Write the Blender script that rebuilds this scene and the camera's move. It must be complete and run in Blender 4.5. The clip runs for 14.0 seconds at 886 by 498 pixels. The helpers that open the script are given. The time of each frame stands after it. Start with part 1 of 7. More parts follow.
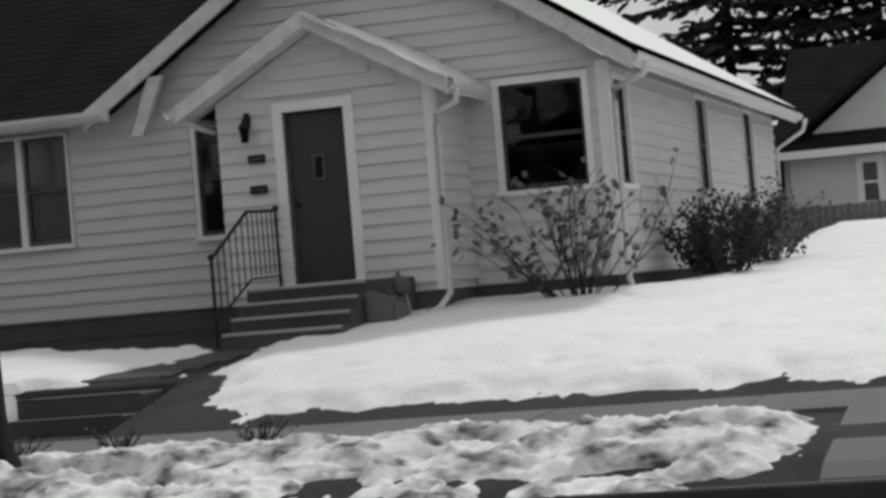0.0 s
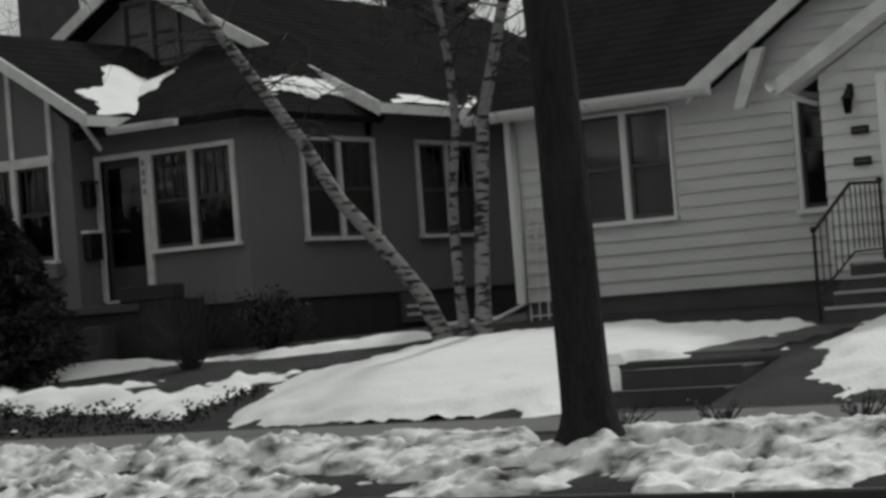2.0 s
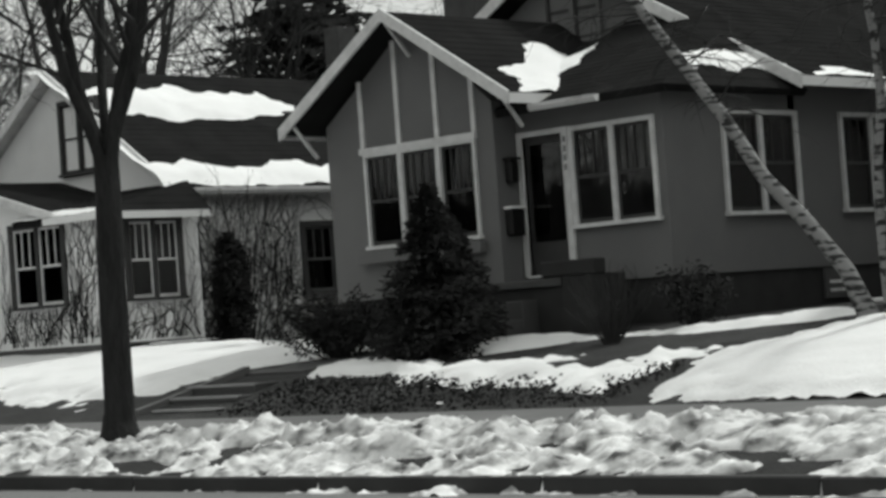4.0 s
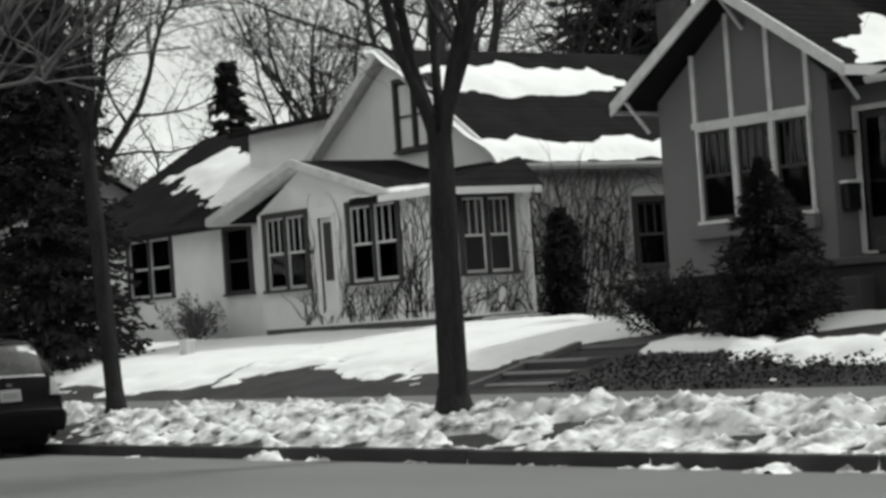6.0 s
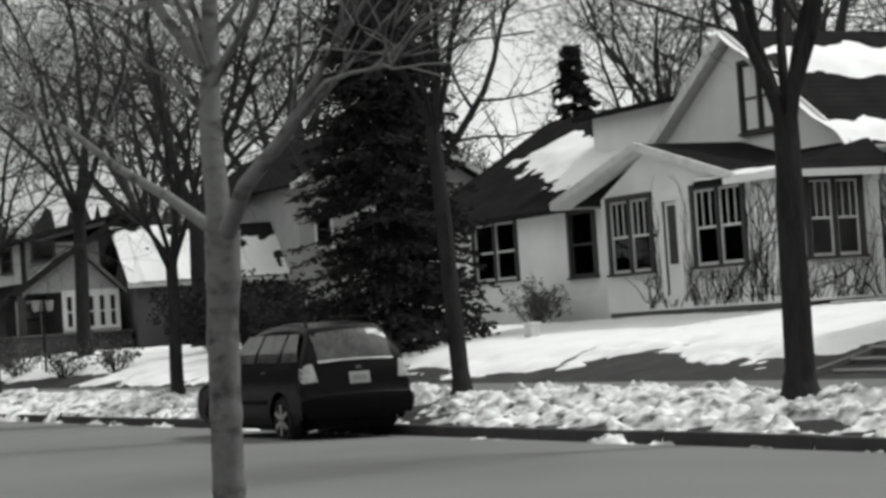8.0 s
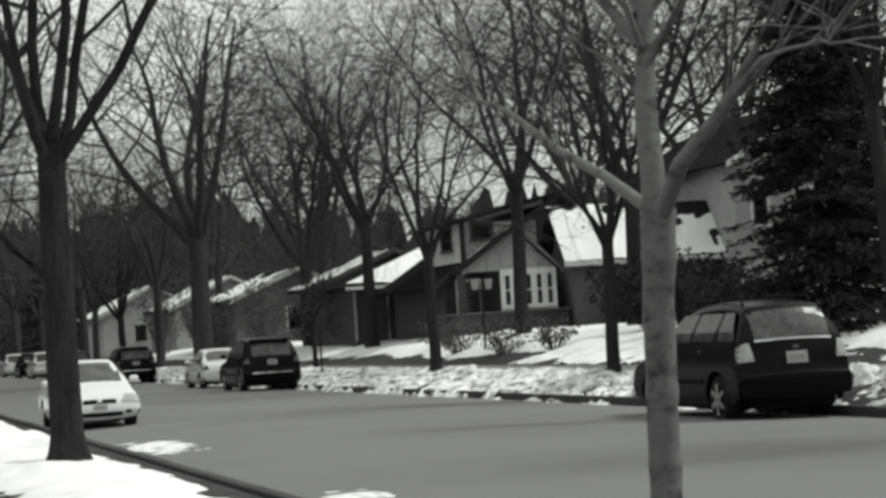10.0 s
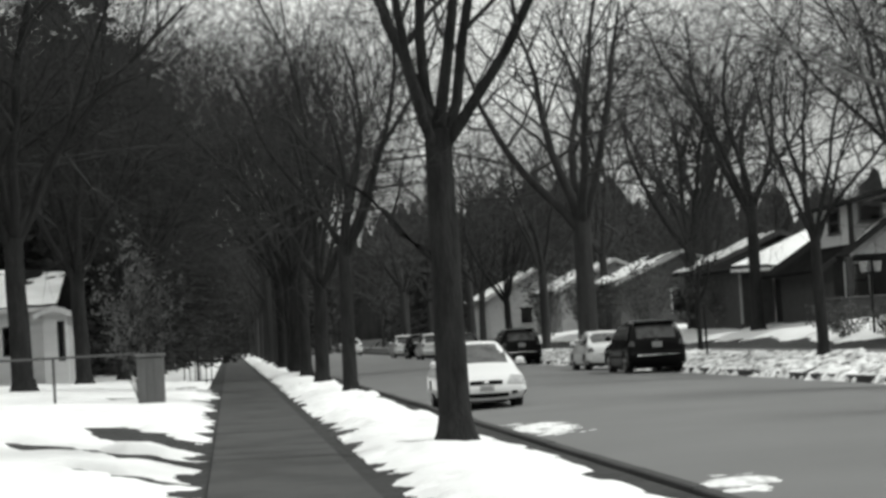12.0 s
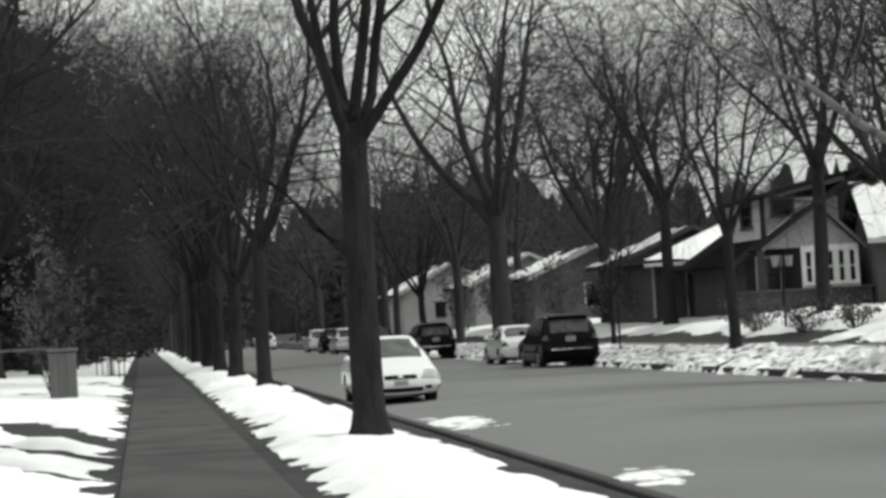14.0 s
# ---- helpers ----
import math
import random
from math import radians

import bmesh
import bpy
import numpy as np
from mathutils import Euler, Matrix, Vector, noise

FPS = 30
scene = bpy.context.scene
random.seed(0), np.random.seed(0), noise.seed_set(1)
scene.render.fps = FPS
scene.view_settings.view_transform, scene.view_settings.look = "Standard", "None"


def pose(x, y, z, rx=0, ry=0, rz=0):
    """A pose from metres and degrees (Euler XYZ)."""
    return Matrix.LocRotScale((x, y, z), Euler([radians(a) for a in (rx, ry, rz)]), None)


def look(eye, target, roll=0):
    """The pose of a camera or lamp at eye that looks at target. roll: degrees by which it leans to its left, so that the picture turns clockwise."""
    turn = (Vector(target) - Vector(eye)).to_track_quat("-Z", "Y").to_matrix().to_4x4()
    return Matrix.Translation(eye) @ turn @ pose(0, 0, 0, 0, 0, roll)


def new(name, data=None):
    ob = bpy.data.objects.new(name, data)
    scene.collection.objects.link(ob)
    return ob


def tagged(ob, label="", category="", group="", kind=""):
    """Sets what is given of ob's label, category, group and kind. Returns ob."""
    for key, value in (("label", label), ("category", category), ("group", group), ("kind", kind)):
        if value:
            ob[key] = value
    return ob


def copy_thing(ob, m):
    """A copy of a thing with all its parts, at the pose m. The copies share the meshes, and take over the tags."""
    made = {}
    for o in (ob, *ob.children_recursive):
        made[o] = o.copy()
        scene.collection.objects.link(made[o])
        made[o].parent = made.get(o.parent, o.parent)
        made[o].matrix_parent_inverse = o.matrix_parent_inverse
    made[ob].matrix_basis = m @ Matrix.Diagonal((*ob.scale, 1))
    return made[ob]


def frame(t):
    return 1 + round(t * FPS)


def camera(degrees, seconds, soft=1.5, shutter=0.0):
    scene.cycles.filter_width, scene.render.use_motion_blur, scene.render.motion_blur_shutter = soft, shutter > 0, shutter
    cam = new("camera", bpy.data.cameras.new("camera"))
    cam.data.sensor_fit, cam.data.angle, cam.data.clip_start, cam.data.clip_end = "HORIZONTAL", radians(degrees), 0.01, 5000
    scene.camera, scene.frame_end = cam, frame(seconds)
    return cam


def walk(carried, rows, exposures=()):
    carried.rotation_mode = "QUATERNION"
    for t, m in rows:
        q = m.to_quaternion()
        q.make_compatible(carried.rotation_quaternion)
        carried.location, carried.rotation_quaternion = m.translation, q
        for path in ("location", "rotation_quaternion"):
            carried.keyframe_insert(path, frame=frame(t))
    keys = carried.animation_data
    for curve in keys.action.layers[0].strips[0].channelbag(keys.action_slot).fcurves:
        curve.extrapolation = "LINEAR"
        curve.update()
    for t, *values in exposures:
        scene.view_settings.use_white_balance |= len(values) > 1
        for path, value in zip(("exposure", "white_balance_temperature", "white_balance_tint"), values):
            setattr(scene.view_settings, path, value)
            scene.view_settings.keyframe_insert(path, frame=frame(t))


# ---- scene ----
cam = camera(23.3, 14.0, soft=3.2)
EYE = 1.5
# seconds, yaw, pitch, roll: the camera stands on the near pavement and turns
ROWS = [
    (0, 17.25, 1.07, 4.80),
    (0.5, 21.50, 1.20, 4.71),
    (1, 25.77, 1.38, 4.61),
    (1.5, 29.54, 1.50, 4.53),
    (2, 33.24, 1.63, 4.45),
    (2.5, 36.53, 1.73, 4.37),
    (3, 39.49, 1.81, 4.31),
    (5.5, 50.96, 1.73, 4.05),
    (6, 53.30, 1.78, 4.00),
    (6.5, 55.71, 1.83, 3.94),
    (7, 57.98, 1.88, 3.89),
    (9.5, 70.68, 2.08, 3.61),
    (10, 74.07, 2.13, 3.53),
    (10.5, 77.13, 2.17, 3.46),
    (11, 79.42, 2.20, 3.41),
    (11.5, 82.03, 2.24, 3.35),
    (12, 84.31, 2.27, 3.30),
    (12.5, 84.33, 2.09, 3.30),
    (13, 82.02, 2.06, 3.35),
    (13.5, 82.03, 1.97, 3.35),
    (14, 82.02, 1.99, 3.35),
]
walk(cam, [(t, pose(0, 0, EYE, 90 + pitch, roll, yaw)) for t, yaw, pitch, roll in ROWS],
     exposures=((0.0, -0.93, 6560, 4), (1.2, -1.06, 6560, 4), (2.2, -1.08, 6560, 4), (3.0, -0.80, 6560, 4), (5.5, -0.46, 6560, 4), (9.5, -0.36, 6560, 5), (14.0, -0.24, 6560, 4)))

# ---- light ----
SUN_EL, SUN_AZ = 52.0, -8.0        # the sun stands high behind the far houses
wd = bpy.data.worlds.new("sky")
scene.world = wd
wd.use_nodes = True
nt = wd.node_tree
sky = nt.nodes.new("ShaderNodeTexSky")
sky.sky_type, sky.sun_disc = "NISHITA", False
sky.sun_elevation, sky.sun_rotation = radians(SUN_EL), radians(-SUN_AZ)
sky.dust_density = 3.0
grey = nt.nodes.new("ShaderNodeRGBToBW")
tc = nt.nodes.new("ShaderNodeTexCoord")
cl = nt.nodes.new("ShaderNodeTexNoise")
cl.inputs["Scale"].default_value, cl.inputs["Detail"].default_value = 3.0, 6.0
cr = nt.nodes.new("ShaderNodeMapRange")
cr.inputs["From Min"].default_value, cr.inputs["From Max"].default_value = 0.35, 0.7
cr.inputs["To Min"].default_value, cr.inputs["To Max"].default_value = 7.0, 12.5
mx = nt.nodes.new("ShaderNodeMath")
mx.operation = "MAXIMUM"
bgn = nt.nodes["Background"]
nt.links.new(tc.outputs["Generated"], cl.inputs["Vector"])
nt.links.new(cl.outputs["Fac"], cr.inputs["Value"])
nt.links.new(sky.outputs["Color"], grey.inputs["Color"])
nt.links.new(grey.outputs["Val"], mx.inputs[0])
nt.links.new(cr.outputs["Result"], mx.inputs[1])
nt.links.new(mx.outputs["Value"], bgn.inputs["Color"])
bgn.inputs["Strength"].default_value = 0.11
sl = bpy.data.lights.new("sun", "SUN")
sl.energy, sl.angle = 2.8, radians(5.0)
sun = new("sun", sl)
_a, _e = radians(SUN_AZ), radians(SUN_EL)
SUN_DIR = Vector((-math.sin(_a) * math.cos(_e), math.cos(_a) * math.cos(_e), math.sin(_e)))
sun.matrix_world = look(SUN_DIR * 80, (0, 0, 0))


# ---- materials ----
def mat(name, base, rough=0.8, var=0.25, scale=4.0, fine=60.0, bump=0.3, metal=0.0, spec=0.3, island=False, dist=0.01, coat=0.0, stretch=(1, 1, 1)):
    """Grey surface with variation at two scales and fine relief."""
    m = bpy.data.materials.new(name)
    m.use_nodes = True
    t = m.node_tree
    b = t.nodes["Principled BSDF"]
    b.inputs["Roughness"].default_value = rough
    b.inputs["Metallic"].default_value = metal
    b.inputs["Specular IOR Level"].default_value = spec
    b.inputs["Coat Weight"].default_value = coat
    co = t.nodes.new("ShaderNodeTexCoord")
    mp = t.nodes.new("ShaderNodeMapping")
    mp.inputs["Scale"].default_value = stretch
    t.links.new(co.outputs["Object"], mp.inputs["Vector"])
    oi = t.nodes.new("ShaderNodeObjectInfo")
    n1 = t.nodes.new("ShaderNodeTexNoise")
    n1.noise_dimensions = "4D"
    n1.inputs["Scale"].default_value, n1.inputs["Detail"].default_value = scale, 5.0
    n2 = t.nodes.new("ShaderNodeTexNoise")
    n2.inputs["Scale"].default_value, n2.inputs["Detail"].default_value = fine, 3.0
    for n in (n1, n2):
        t.links.new(mp.outputs["Vector"], n.inputs["Vector"])
    wm = t.nodes.new("ShaderNodeMath")
    wm.operation = "MULTIPLY"
    wm.inputs[1].default_value = 30.0
    t.links.new(oi.outputs["Random"], wm.inputs[0])
    t.links.new(wm.outputs[0], n1.inputs["W"])
    ad = t.nodes.new("ShaderNodeMath")
    ad.operation = "MULTIPLY_ADD"
    ad.inputs[1].default_value = 0.6
    t.links.new(n2.outputs["Fac"], ad.inputs[0])
    t.links.new(n1.outputs["Fac"], ad.inputs[2])
    last = ad
    if island:
        ge = t.nodes.new("ShaderNodeNewGeometry")
        a2 = t.nodes.new("ShaderNodeMath")
        a2.operation = "MULTIPLY_ADD"
        a2.inputs[1].default_value = 0.5
        t.links.new(ge.outputs["Random Per Island"], a2.inputs[0])
        t.links.new(ad.outputs[0], a2.inputs[2])
        last = a2
    rg = t.nodes.new("ShaderNodeMapRange")
    rg.inputs["From Min"].default_value, rg.inputs["From Max"].default_value = 0.4, 1.25 if island else 1.15
    rg.inputs["To Min"].default_value, rg.inputs["To Max"].default_value = max(0.004, base * (1 - var)), min(0.95, base * (1 + var))
    t.links.new(last.outputs[0], rg.inputs["Value"])
    t.links.new(rg.outputs["Result"], b.inputs["Base Color"])
    if bump:
        bp = t.nodes.new("ShaderNodeBump")
        bp.inputs["Strength"].default_value, bp.inputs["Distance"].default_value = bump, dist
        t.links.new(ad.outputs[0], bp.inputs["Height"])
        t.links.new(bp.outputs["Normal"], b.inputs["Normal"])
    return m


def birch_mat(name, base, dark, sc, stretch=(1.2, 1.2, 5.0), edge=(0.53, 0.60)):
    """A pale surface with dark scars or dirt."""
    m = mat(name, base, 0.85, 0.2, 6, 40, 0.5)
    t = m.node_tree
    b = t.nodes["Principled BSDF"]
    src = b.inputs["Base Color"].links[0].from_socket
    co = t.nodes.new("ShaderNodeTexCoord")
    mp = t.nodes.new("ShaderNodeMapping")
    mp.inputs["Scale"].default_value = stretch
    n = t.nodes.new("ShaderNodeTexNoise")
    n.inputs["Scale"].default_value, n.inputs["Detail"].default_value = sc, 4
    r = t.nodes.new("ShaderNodeMapRange")
    r.inputs["From Min"].default_value, r.inputs["From Max"].default_value = edge
    mixn = t.nodes.new("ShaderNodeMix")
    mixn.data_type = "RGBA"
    mixn.inputs["B"].default_value = (dark, dark, dark, 1)
    t.links.new(co.outputs["Object"], mp.inputs["Vector"])
    t.links.new(mp.outputs["Vector"], n.inputs["Vector"])
    t.links.new(n.outputs["Fac"], r.inputs["Value"])
    t.links.new(r.outputs["Result"], mixn.inputs["Factor"])
    t.links.new(src, mixn.inputs["A"])
    t.links.new(mixn.outputs["Result"], b.inputs["Base Color"])
    return m


def glass_mat(name, tint=0.25, rough=0.02):
    m = bpy.data.materials.new(name)
    m.use_nodes = True
    t = m.node_tree
    t.nodes.remove(t.nodes["Principled BSDF"])
    out = t.nodes["Material Output"]
    tr = t.nodes.new("ShaderNodeBsdfTransparent")
    tr.inputs["Color"].default_value = (tint, tint, tint, 1)
    gl = t.nodes.new("ShaderNodeBsdfGlossy")
    gl.inputs["Roughness"].default_value = rough
    fr = t.nodes.new("ShaderNodeFresnel")
    fr.inputs["IOR"].default_value = 1.5
    nz = t.nodes.new("ShaderNodeTexNoise")
    nz.inputs["Scale"].default_value = 1.5
    bp = t.nodes.new("ShaderNodeBump")
    bp.inputs["Strength"].default_value, bp.inputs["Distance"].default_value = 0.1, 0.02
    t.links.new(nz.outputs["Fac"], bp.inputs["Height"])
    t.links.new(bp.outputs["Normal"], gl.inputs["Normal"])
    mi = t.nodes.new("ShaderNodeMixShader")
    t.links.new(fr.outputs[0], mi.inputs["Fac"])
    t.links.new(tr.outputs[0], mi.inputs[1])
    t.links.new(gl.outputs[0], mi.inputs[2])
    t.links.new(mi.outputs[0], out.inputs["Surface"])
    return m


M = dict(
    snow=mat("snow", 0.82, 0.6, 0.08, 1.2, 25, 0.5, dist=0.03, spec=0.2),
    dirty=birch_mat("dirty_snow", 0.76, 0.16, 4.6, (1.0, 1.0, 1.4), (0.47, 0.80)),
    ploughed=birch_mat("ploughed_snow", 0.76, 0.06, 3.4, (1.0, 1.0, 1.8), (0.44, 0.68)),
    grass=mat("dormant_grass", 0.036, 0.95, 0.6, 1.5, 45, 1.0, dist=0.04),
    asphalt=mat("asphalt", 0.15, 0.85, 0.16, 0.25, 90, 0.3, dist=0.008),
    concrete=mat("concrete", 0.135, 0.85, 0.25, 0.8, 70, 0.3),
    dampwalk=birch_mat("damp_pavement", 0.055, 0.03, 0.9, (0.6, 1.0, 1.0), (0.42, 0.68)),
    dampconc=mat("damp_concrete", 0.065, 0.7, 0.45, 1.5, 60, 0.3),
    kerb=mat("kerb_stone", 0.04, 0.8, 0.4, 2.0, 60, 0.3),
    siding=mat("white_siding", 0.60, 0.55, 0.10, 1.2, 50, 0.15, stretch=(1, 1, 4)),
    trim=mat("white_trim", 0.78, 0.5, 0.08, 2, 60, 0.15),
    weathered=mat("weathered_trim", 0.62, 0.7, 0.28, 5, 40, 0.3),
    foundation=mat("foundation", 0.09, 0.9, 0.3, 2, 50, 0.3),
    doorpaint=mat("dark_door", 0.045, 0.45, 0.15, 3, 80, 0.1),
    shingle=mat("shingles", 0.020, 1.0, 0.4, 1.5, 60, 0.5, spec=0.0),
    stucco=mat("grey_stucco", 0.15, 0.9, 0.12, 1.2, 90, 0.5),
    whitestucco=mat("white_stucco", 0.78, 0.9, 0.14, 1.0, 70, 0.5),
    darkframe=mat("dark_window_frame", 0.045, 0.6, 0.25, 4, 60, 0.2),
    darkfound=mat("dark_foundation", 0.03, 0.9, 0.35, 3, 50, 0.4),
    iron=mat("black_iron", 0.02, 0.45, 0.2, 8, 80, 0.1, metal=0.5),
    metalwhite=mat("white_metal", 0.62, 0.4, 0.1, 3, 60, 0.05),
    bark=mat("bark", 0.026, 0.95, 0.6, 7, 30, 1.0, dist=0.05, stretch=(1, 1, 0.22), spec=0.1),
    twig=mat("twigs", 0.032, 0.95, 0.4, 2, 30, 0.0),
    palebark=birch_mat("pale_bark", 0.14, 0.04, 9.0, (1.0, 1.0, 1.5), (0.50, 0.68)),
    birch=birch_mat("birch_bark", 0.20, 0.02, 3.6, (1.2, 1.2, 4.0), (0.50, 0.58)),
    farwood=mat("far_woods", 0.04, 1.0, 0.7, 0.25, 1.2, 0.0, spec=0.0, stretch=(1, 1, 0.35)),
    needle=mat("needles", 0.016, 0.85, 0.5, 2, 20, 0.0, island=True),
    leaf=mat("dry_leaves", 0.09, 0.85, 0.5, 3, 30, 0.0, island=True),
    blind=mat("window_blind", 0.5, 0.8, 0.08, 2, 60, 0.1),
    curtain=mat("curtain", 0.15, 0.9, 0.25, 3, 40, 0.2, stretch=(8, 8, 0.4)),
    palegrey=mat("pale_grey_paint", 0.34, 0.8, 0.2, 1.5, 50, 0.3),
    # paler needles, bark and twigs: distance haze put into the colour
    hazedneedle=mat("hazed_needles", 0.05, 0.9, 0.6, 0.4, 8, 0.0, island=True),
    farbark=mat("hazed_bark", 0.05, 0.95, 0.5, 3, 20, 0.6, dist=0.05, stretch=(1, 1, 0.22), spec=0.1),
    fartwig=mat("hazed_twigs", 0.058, 0.95, 0.4, 1, 20, 0.0),
    glass=glass_mat("window_glass", 0.75),
    carglass=glass_mat("car_glass", 0.30),
    # opaque car glass; its light and dark patches are painted reflections
    carscreen=mat("car_screen_reflections", 0.07, 0.12, 0.97, 3.6, 30, 0.0, spec=0.3),
    black=mat("black_paint", 0.006, 0.25, 0.2, 2, 80, 0.0, spec=0.10),
    whitepaint=mat("white_car_paint", 0.7, 0.3, 0.04, 2, 80, 0.0, spec=0.5, coat=0.5),
    rubber=mat("rubber", 0.010, 0.8, 0.3, 6, 60, 0.2),
    plastic=mat("dark_plastic", 0.005, 0.6, 0.2, 6, 60, 0.1, spec=0.05),
    alloy=mat("alloy", 0.45, 0.35, 0.15, 6, 60, 0.0, metal=0.8),
    chrome=mat("chrome", 0.7, 0.15, 0.05, 6, 60, 0.0, metal=1.0),
    lamp=mat("lamp_lens", 0.36, 0.2, 0.5, 12, 60, 0.0, spec=0.6),
    redlamp=mat("tail_lens", 0.06, 0.2, 0.1, 9, 60, 0.0, spec=0.6),
    plate=mat("number_plate", 0.32, 0.5, 0.1, 9, 60, 0.0),
    ink=mat("ink_bars", 0.22, 0.6, 0.1, 9, 60, 0.0),
    wood=mat("old_wood", 0.12, 0.85, 0.35, 3, 50, 0.4, stretch=(1, 1, 0.2)),
    brick=mat("brick", 0.055, 0.9, 0.35, 4, 50, 0.4),
)


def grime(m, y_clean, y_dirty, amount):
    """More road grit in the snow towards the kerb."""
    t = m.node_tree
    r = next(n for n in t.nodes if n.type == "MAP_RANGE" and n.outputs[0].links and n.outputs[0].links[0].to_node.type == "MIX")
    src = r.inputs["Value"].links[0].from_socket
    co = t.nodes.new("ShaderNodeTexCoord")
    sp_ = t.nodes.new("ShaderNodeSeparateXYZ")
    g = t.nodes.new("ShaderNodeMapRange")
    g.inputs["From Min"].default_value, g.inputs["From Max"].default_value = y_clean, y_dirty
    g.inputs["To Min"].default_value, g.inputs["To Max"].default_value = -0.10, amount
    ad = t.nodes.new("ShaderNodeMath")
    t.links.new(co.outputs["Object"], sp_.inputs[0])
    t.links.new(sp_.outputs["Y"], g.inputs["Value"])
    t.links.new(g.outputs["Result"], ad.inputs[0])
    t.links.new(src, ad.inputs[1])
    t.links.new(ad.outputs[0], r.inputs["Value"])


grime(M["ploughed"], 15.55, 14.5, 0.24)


# ---- helpers of this scene ----
def obj(name, bm, material, parent=None, label="", smooth=False):
    me = bpy.data.meshes.new(name)
    bm.to_mesh(me)
    bm.free()
    me.materials.append(M[material])
    if smooth:
        me.shade_smooth()
    ob = new(name, me)
    if parent:
        ob.parent = parent
    if label:
        ob["label"] = label
    return ob


def part(name, bm, material, parent, label="", smooth=False):
    return obj(name, bm, material, parent, label, smooth)


def pydata(name, verts, faces, material, parent=None, smooth=False):
    me = bpy.data.meshes.new(name)
    me.from_pydata(verts, [], faces)
    me.update()
    me.materials.append(M[material])
    if smooth:
        me.shade_smooth()
    ob = new(name, me)
    if parent:
        ob.parent = parent
    return ob


def thing(name, label, category, m=None, group="", kind=""):
    ob = new(name)
    ob.empty_display_size = 0.2
    if m is not None:
        ob.matrix_world = m
    return tagged(ob, label, category, group, kind)


def box(bm, x0, x1, y0, y1, z0, z1, m=None):
    v = [bm.verts.new(p) for p in ((x0, y0, z0), (x1, y0, z0), (x1, y1, z0), (x0, y1, z0), (x0, y0, z1), (x1, y0, z1), (x1, y1, z1), (x0, y1, z1))]
    if m is not None:
        for q in v:
            q.co = m @ q.co
    for f in ((3, 2, 1, 0), (4, 5, 6, 7), (0, 1, 5, 4), (1, 2, 6, 5), (2, 3, 7, 6), (3, 0, 4, 7)):
        bm.faces.new([v[i] for i in f])
    return v


def boxes(*bs, bevel=0.0):
    bm = bmesh.new()
    for b in bs:
        box(bm, *b)
    if bevel:
        bmesh.ops.bevel(bm, geom=bm.edges[:], offset=bevel, segments=1, affect="EDGES")
    return bm


def prism(bm, pts, y0, y1, m=None):
    """An outline in x, z pushed from y0 to y1."""
    a = [bm.verts.new((x, y0, z)) for x, z in pts]
    b = [bm.verts.new((x, y1, z)) for x, z in pts]
    if m is not None:
        for q in a + b:
            q.co = m @ q.co
    n = len(pts)
    bm.faces.new(a)
    bm.faces.new(b[::-1])
    for i in range(n):
        j = (i + 1) % n
        bm.faces.new((a[j], a[i], b[i], b[j]))
    bmesh.ops.recalc_face_normals(bm, faces=bm.faces[:])


def tube(bm, pts, radii, sides=8):
    """A swept round bar through pts."""
    pts = [Vector(p) for p in pts]
    rings = []
    for i, p in enumerate(pts):
        d = (pts[min(i + 1, len(pts) - 1)] - pts[max(i - 1, 0)]).normalized()
        a = d.orthogonal().normalized() if abs(d.z) > 0.999 else d.cross(Vector((0, 0, 1))).normalized()
        b = d.cross(a)
        r = radii[i] if isinstance(radii, (list, tuple)) else radii
        rings.append([bm.verts.new(p + (a * math.cos(2 * math.pi * k / sides) + b * math.sin(2 * math.pi * k / sides)) * r) for k in range(sides)])
    for q, r in zip(rings, rings[1:]):
        for k in range(sides):
            bm.faces.new((q[k], q[(k + 1) % sides], r[(k + 1) % sides], r[k]))
    bm.faces.new(rings[0][::-1])
    bm.faces.new(rings[-1])
    bmesh.ops.recalc_face_normals(bm, faces=bm.faces[:])


def ns(x, y, z=0.0):
    return noise.noise(Vector((x, y, z)))


def fbm(x, y, z=0.0):
    return noise.fractal(Vector((x, y, z)), 0.9, 2.1, 5)


# ---- ground ----
PROFILE = [(-2000, 0.6), (-60, 0.6), (-12, 0.45), (-5, 0.25), (-1.2, 0.06), (-0.5, -0.03), (1.6, -0.03), (2.0, 0.03), (3.9, 0.0), (4.1, -0.22), (14.45, -0.22),
           (14.65, 0.0), (15.8, 0.24), (16.6, 0.31), (18.3, 0.34), (18.6, 0.42), (20.4, 0.82), (22.5, 1.06), (24.6, 1.22), (30, 1.3), (42, 1.75), (90, 2.0), (2000, 2.0)]


def gz(x, y):
    for (y0, z0), (y1, z1) in zip(PROFILE, PROFILE[1:]):
        if y <= y1:
            z = z0 + (z1 - z0) * (y - y0) / (y1 - y0)
            break
    if 19 < y < 60 or y < -2:
        z += 0.05 * ns(x * 0.25, y * 0.25)
    if -11.3 < x < -9.2 and 18.3 < y < 20.2:
        z = 0.36
    if y > 26 and x > -5:
        z += 0.02 * min(20, y - 26)
    return z


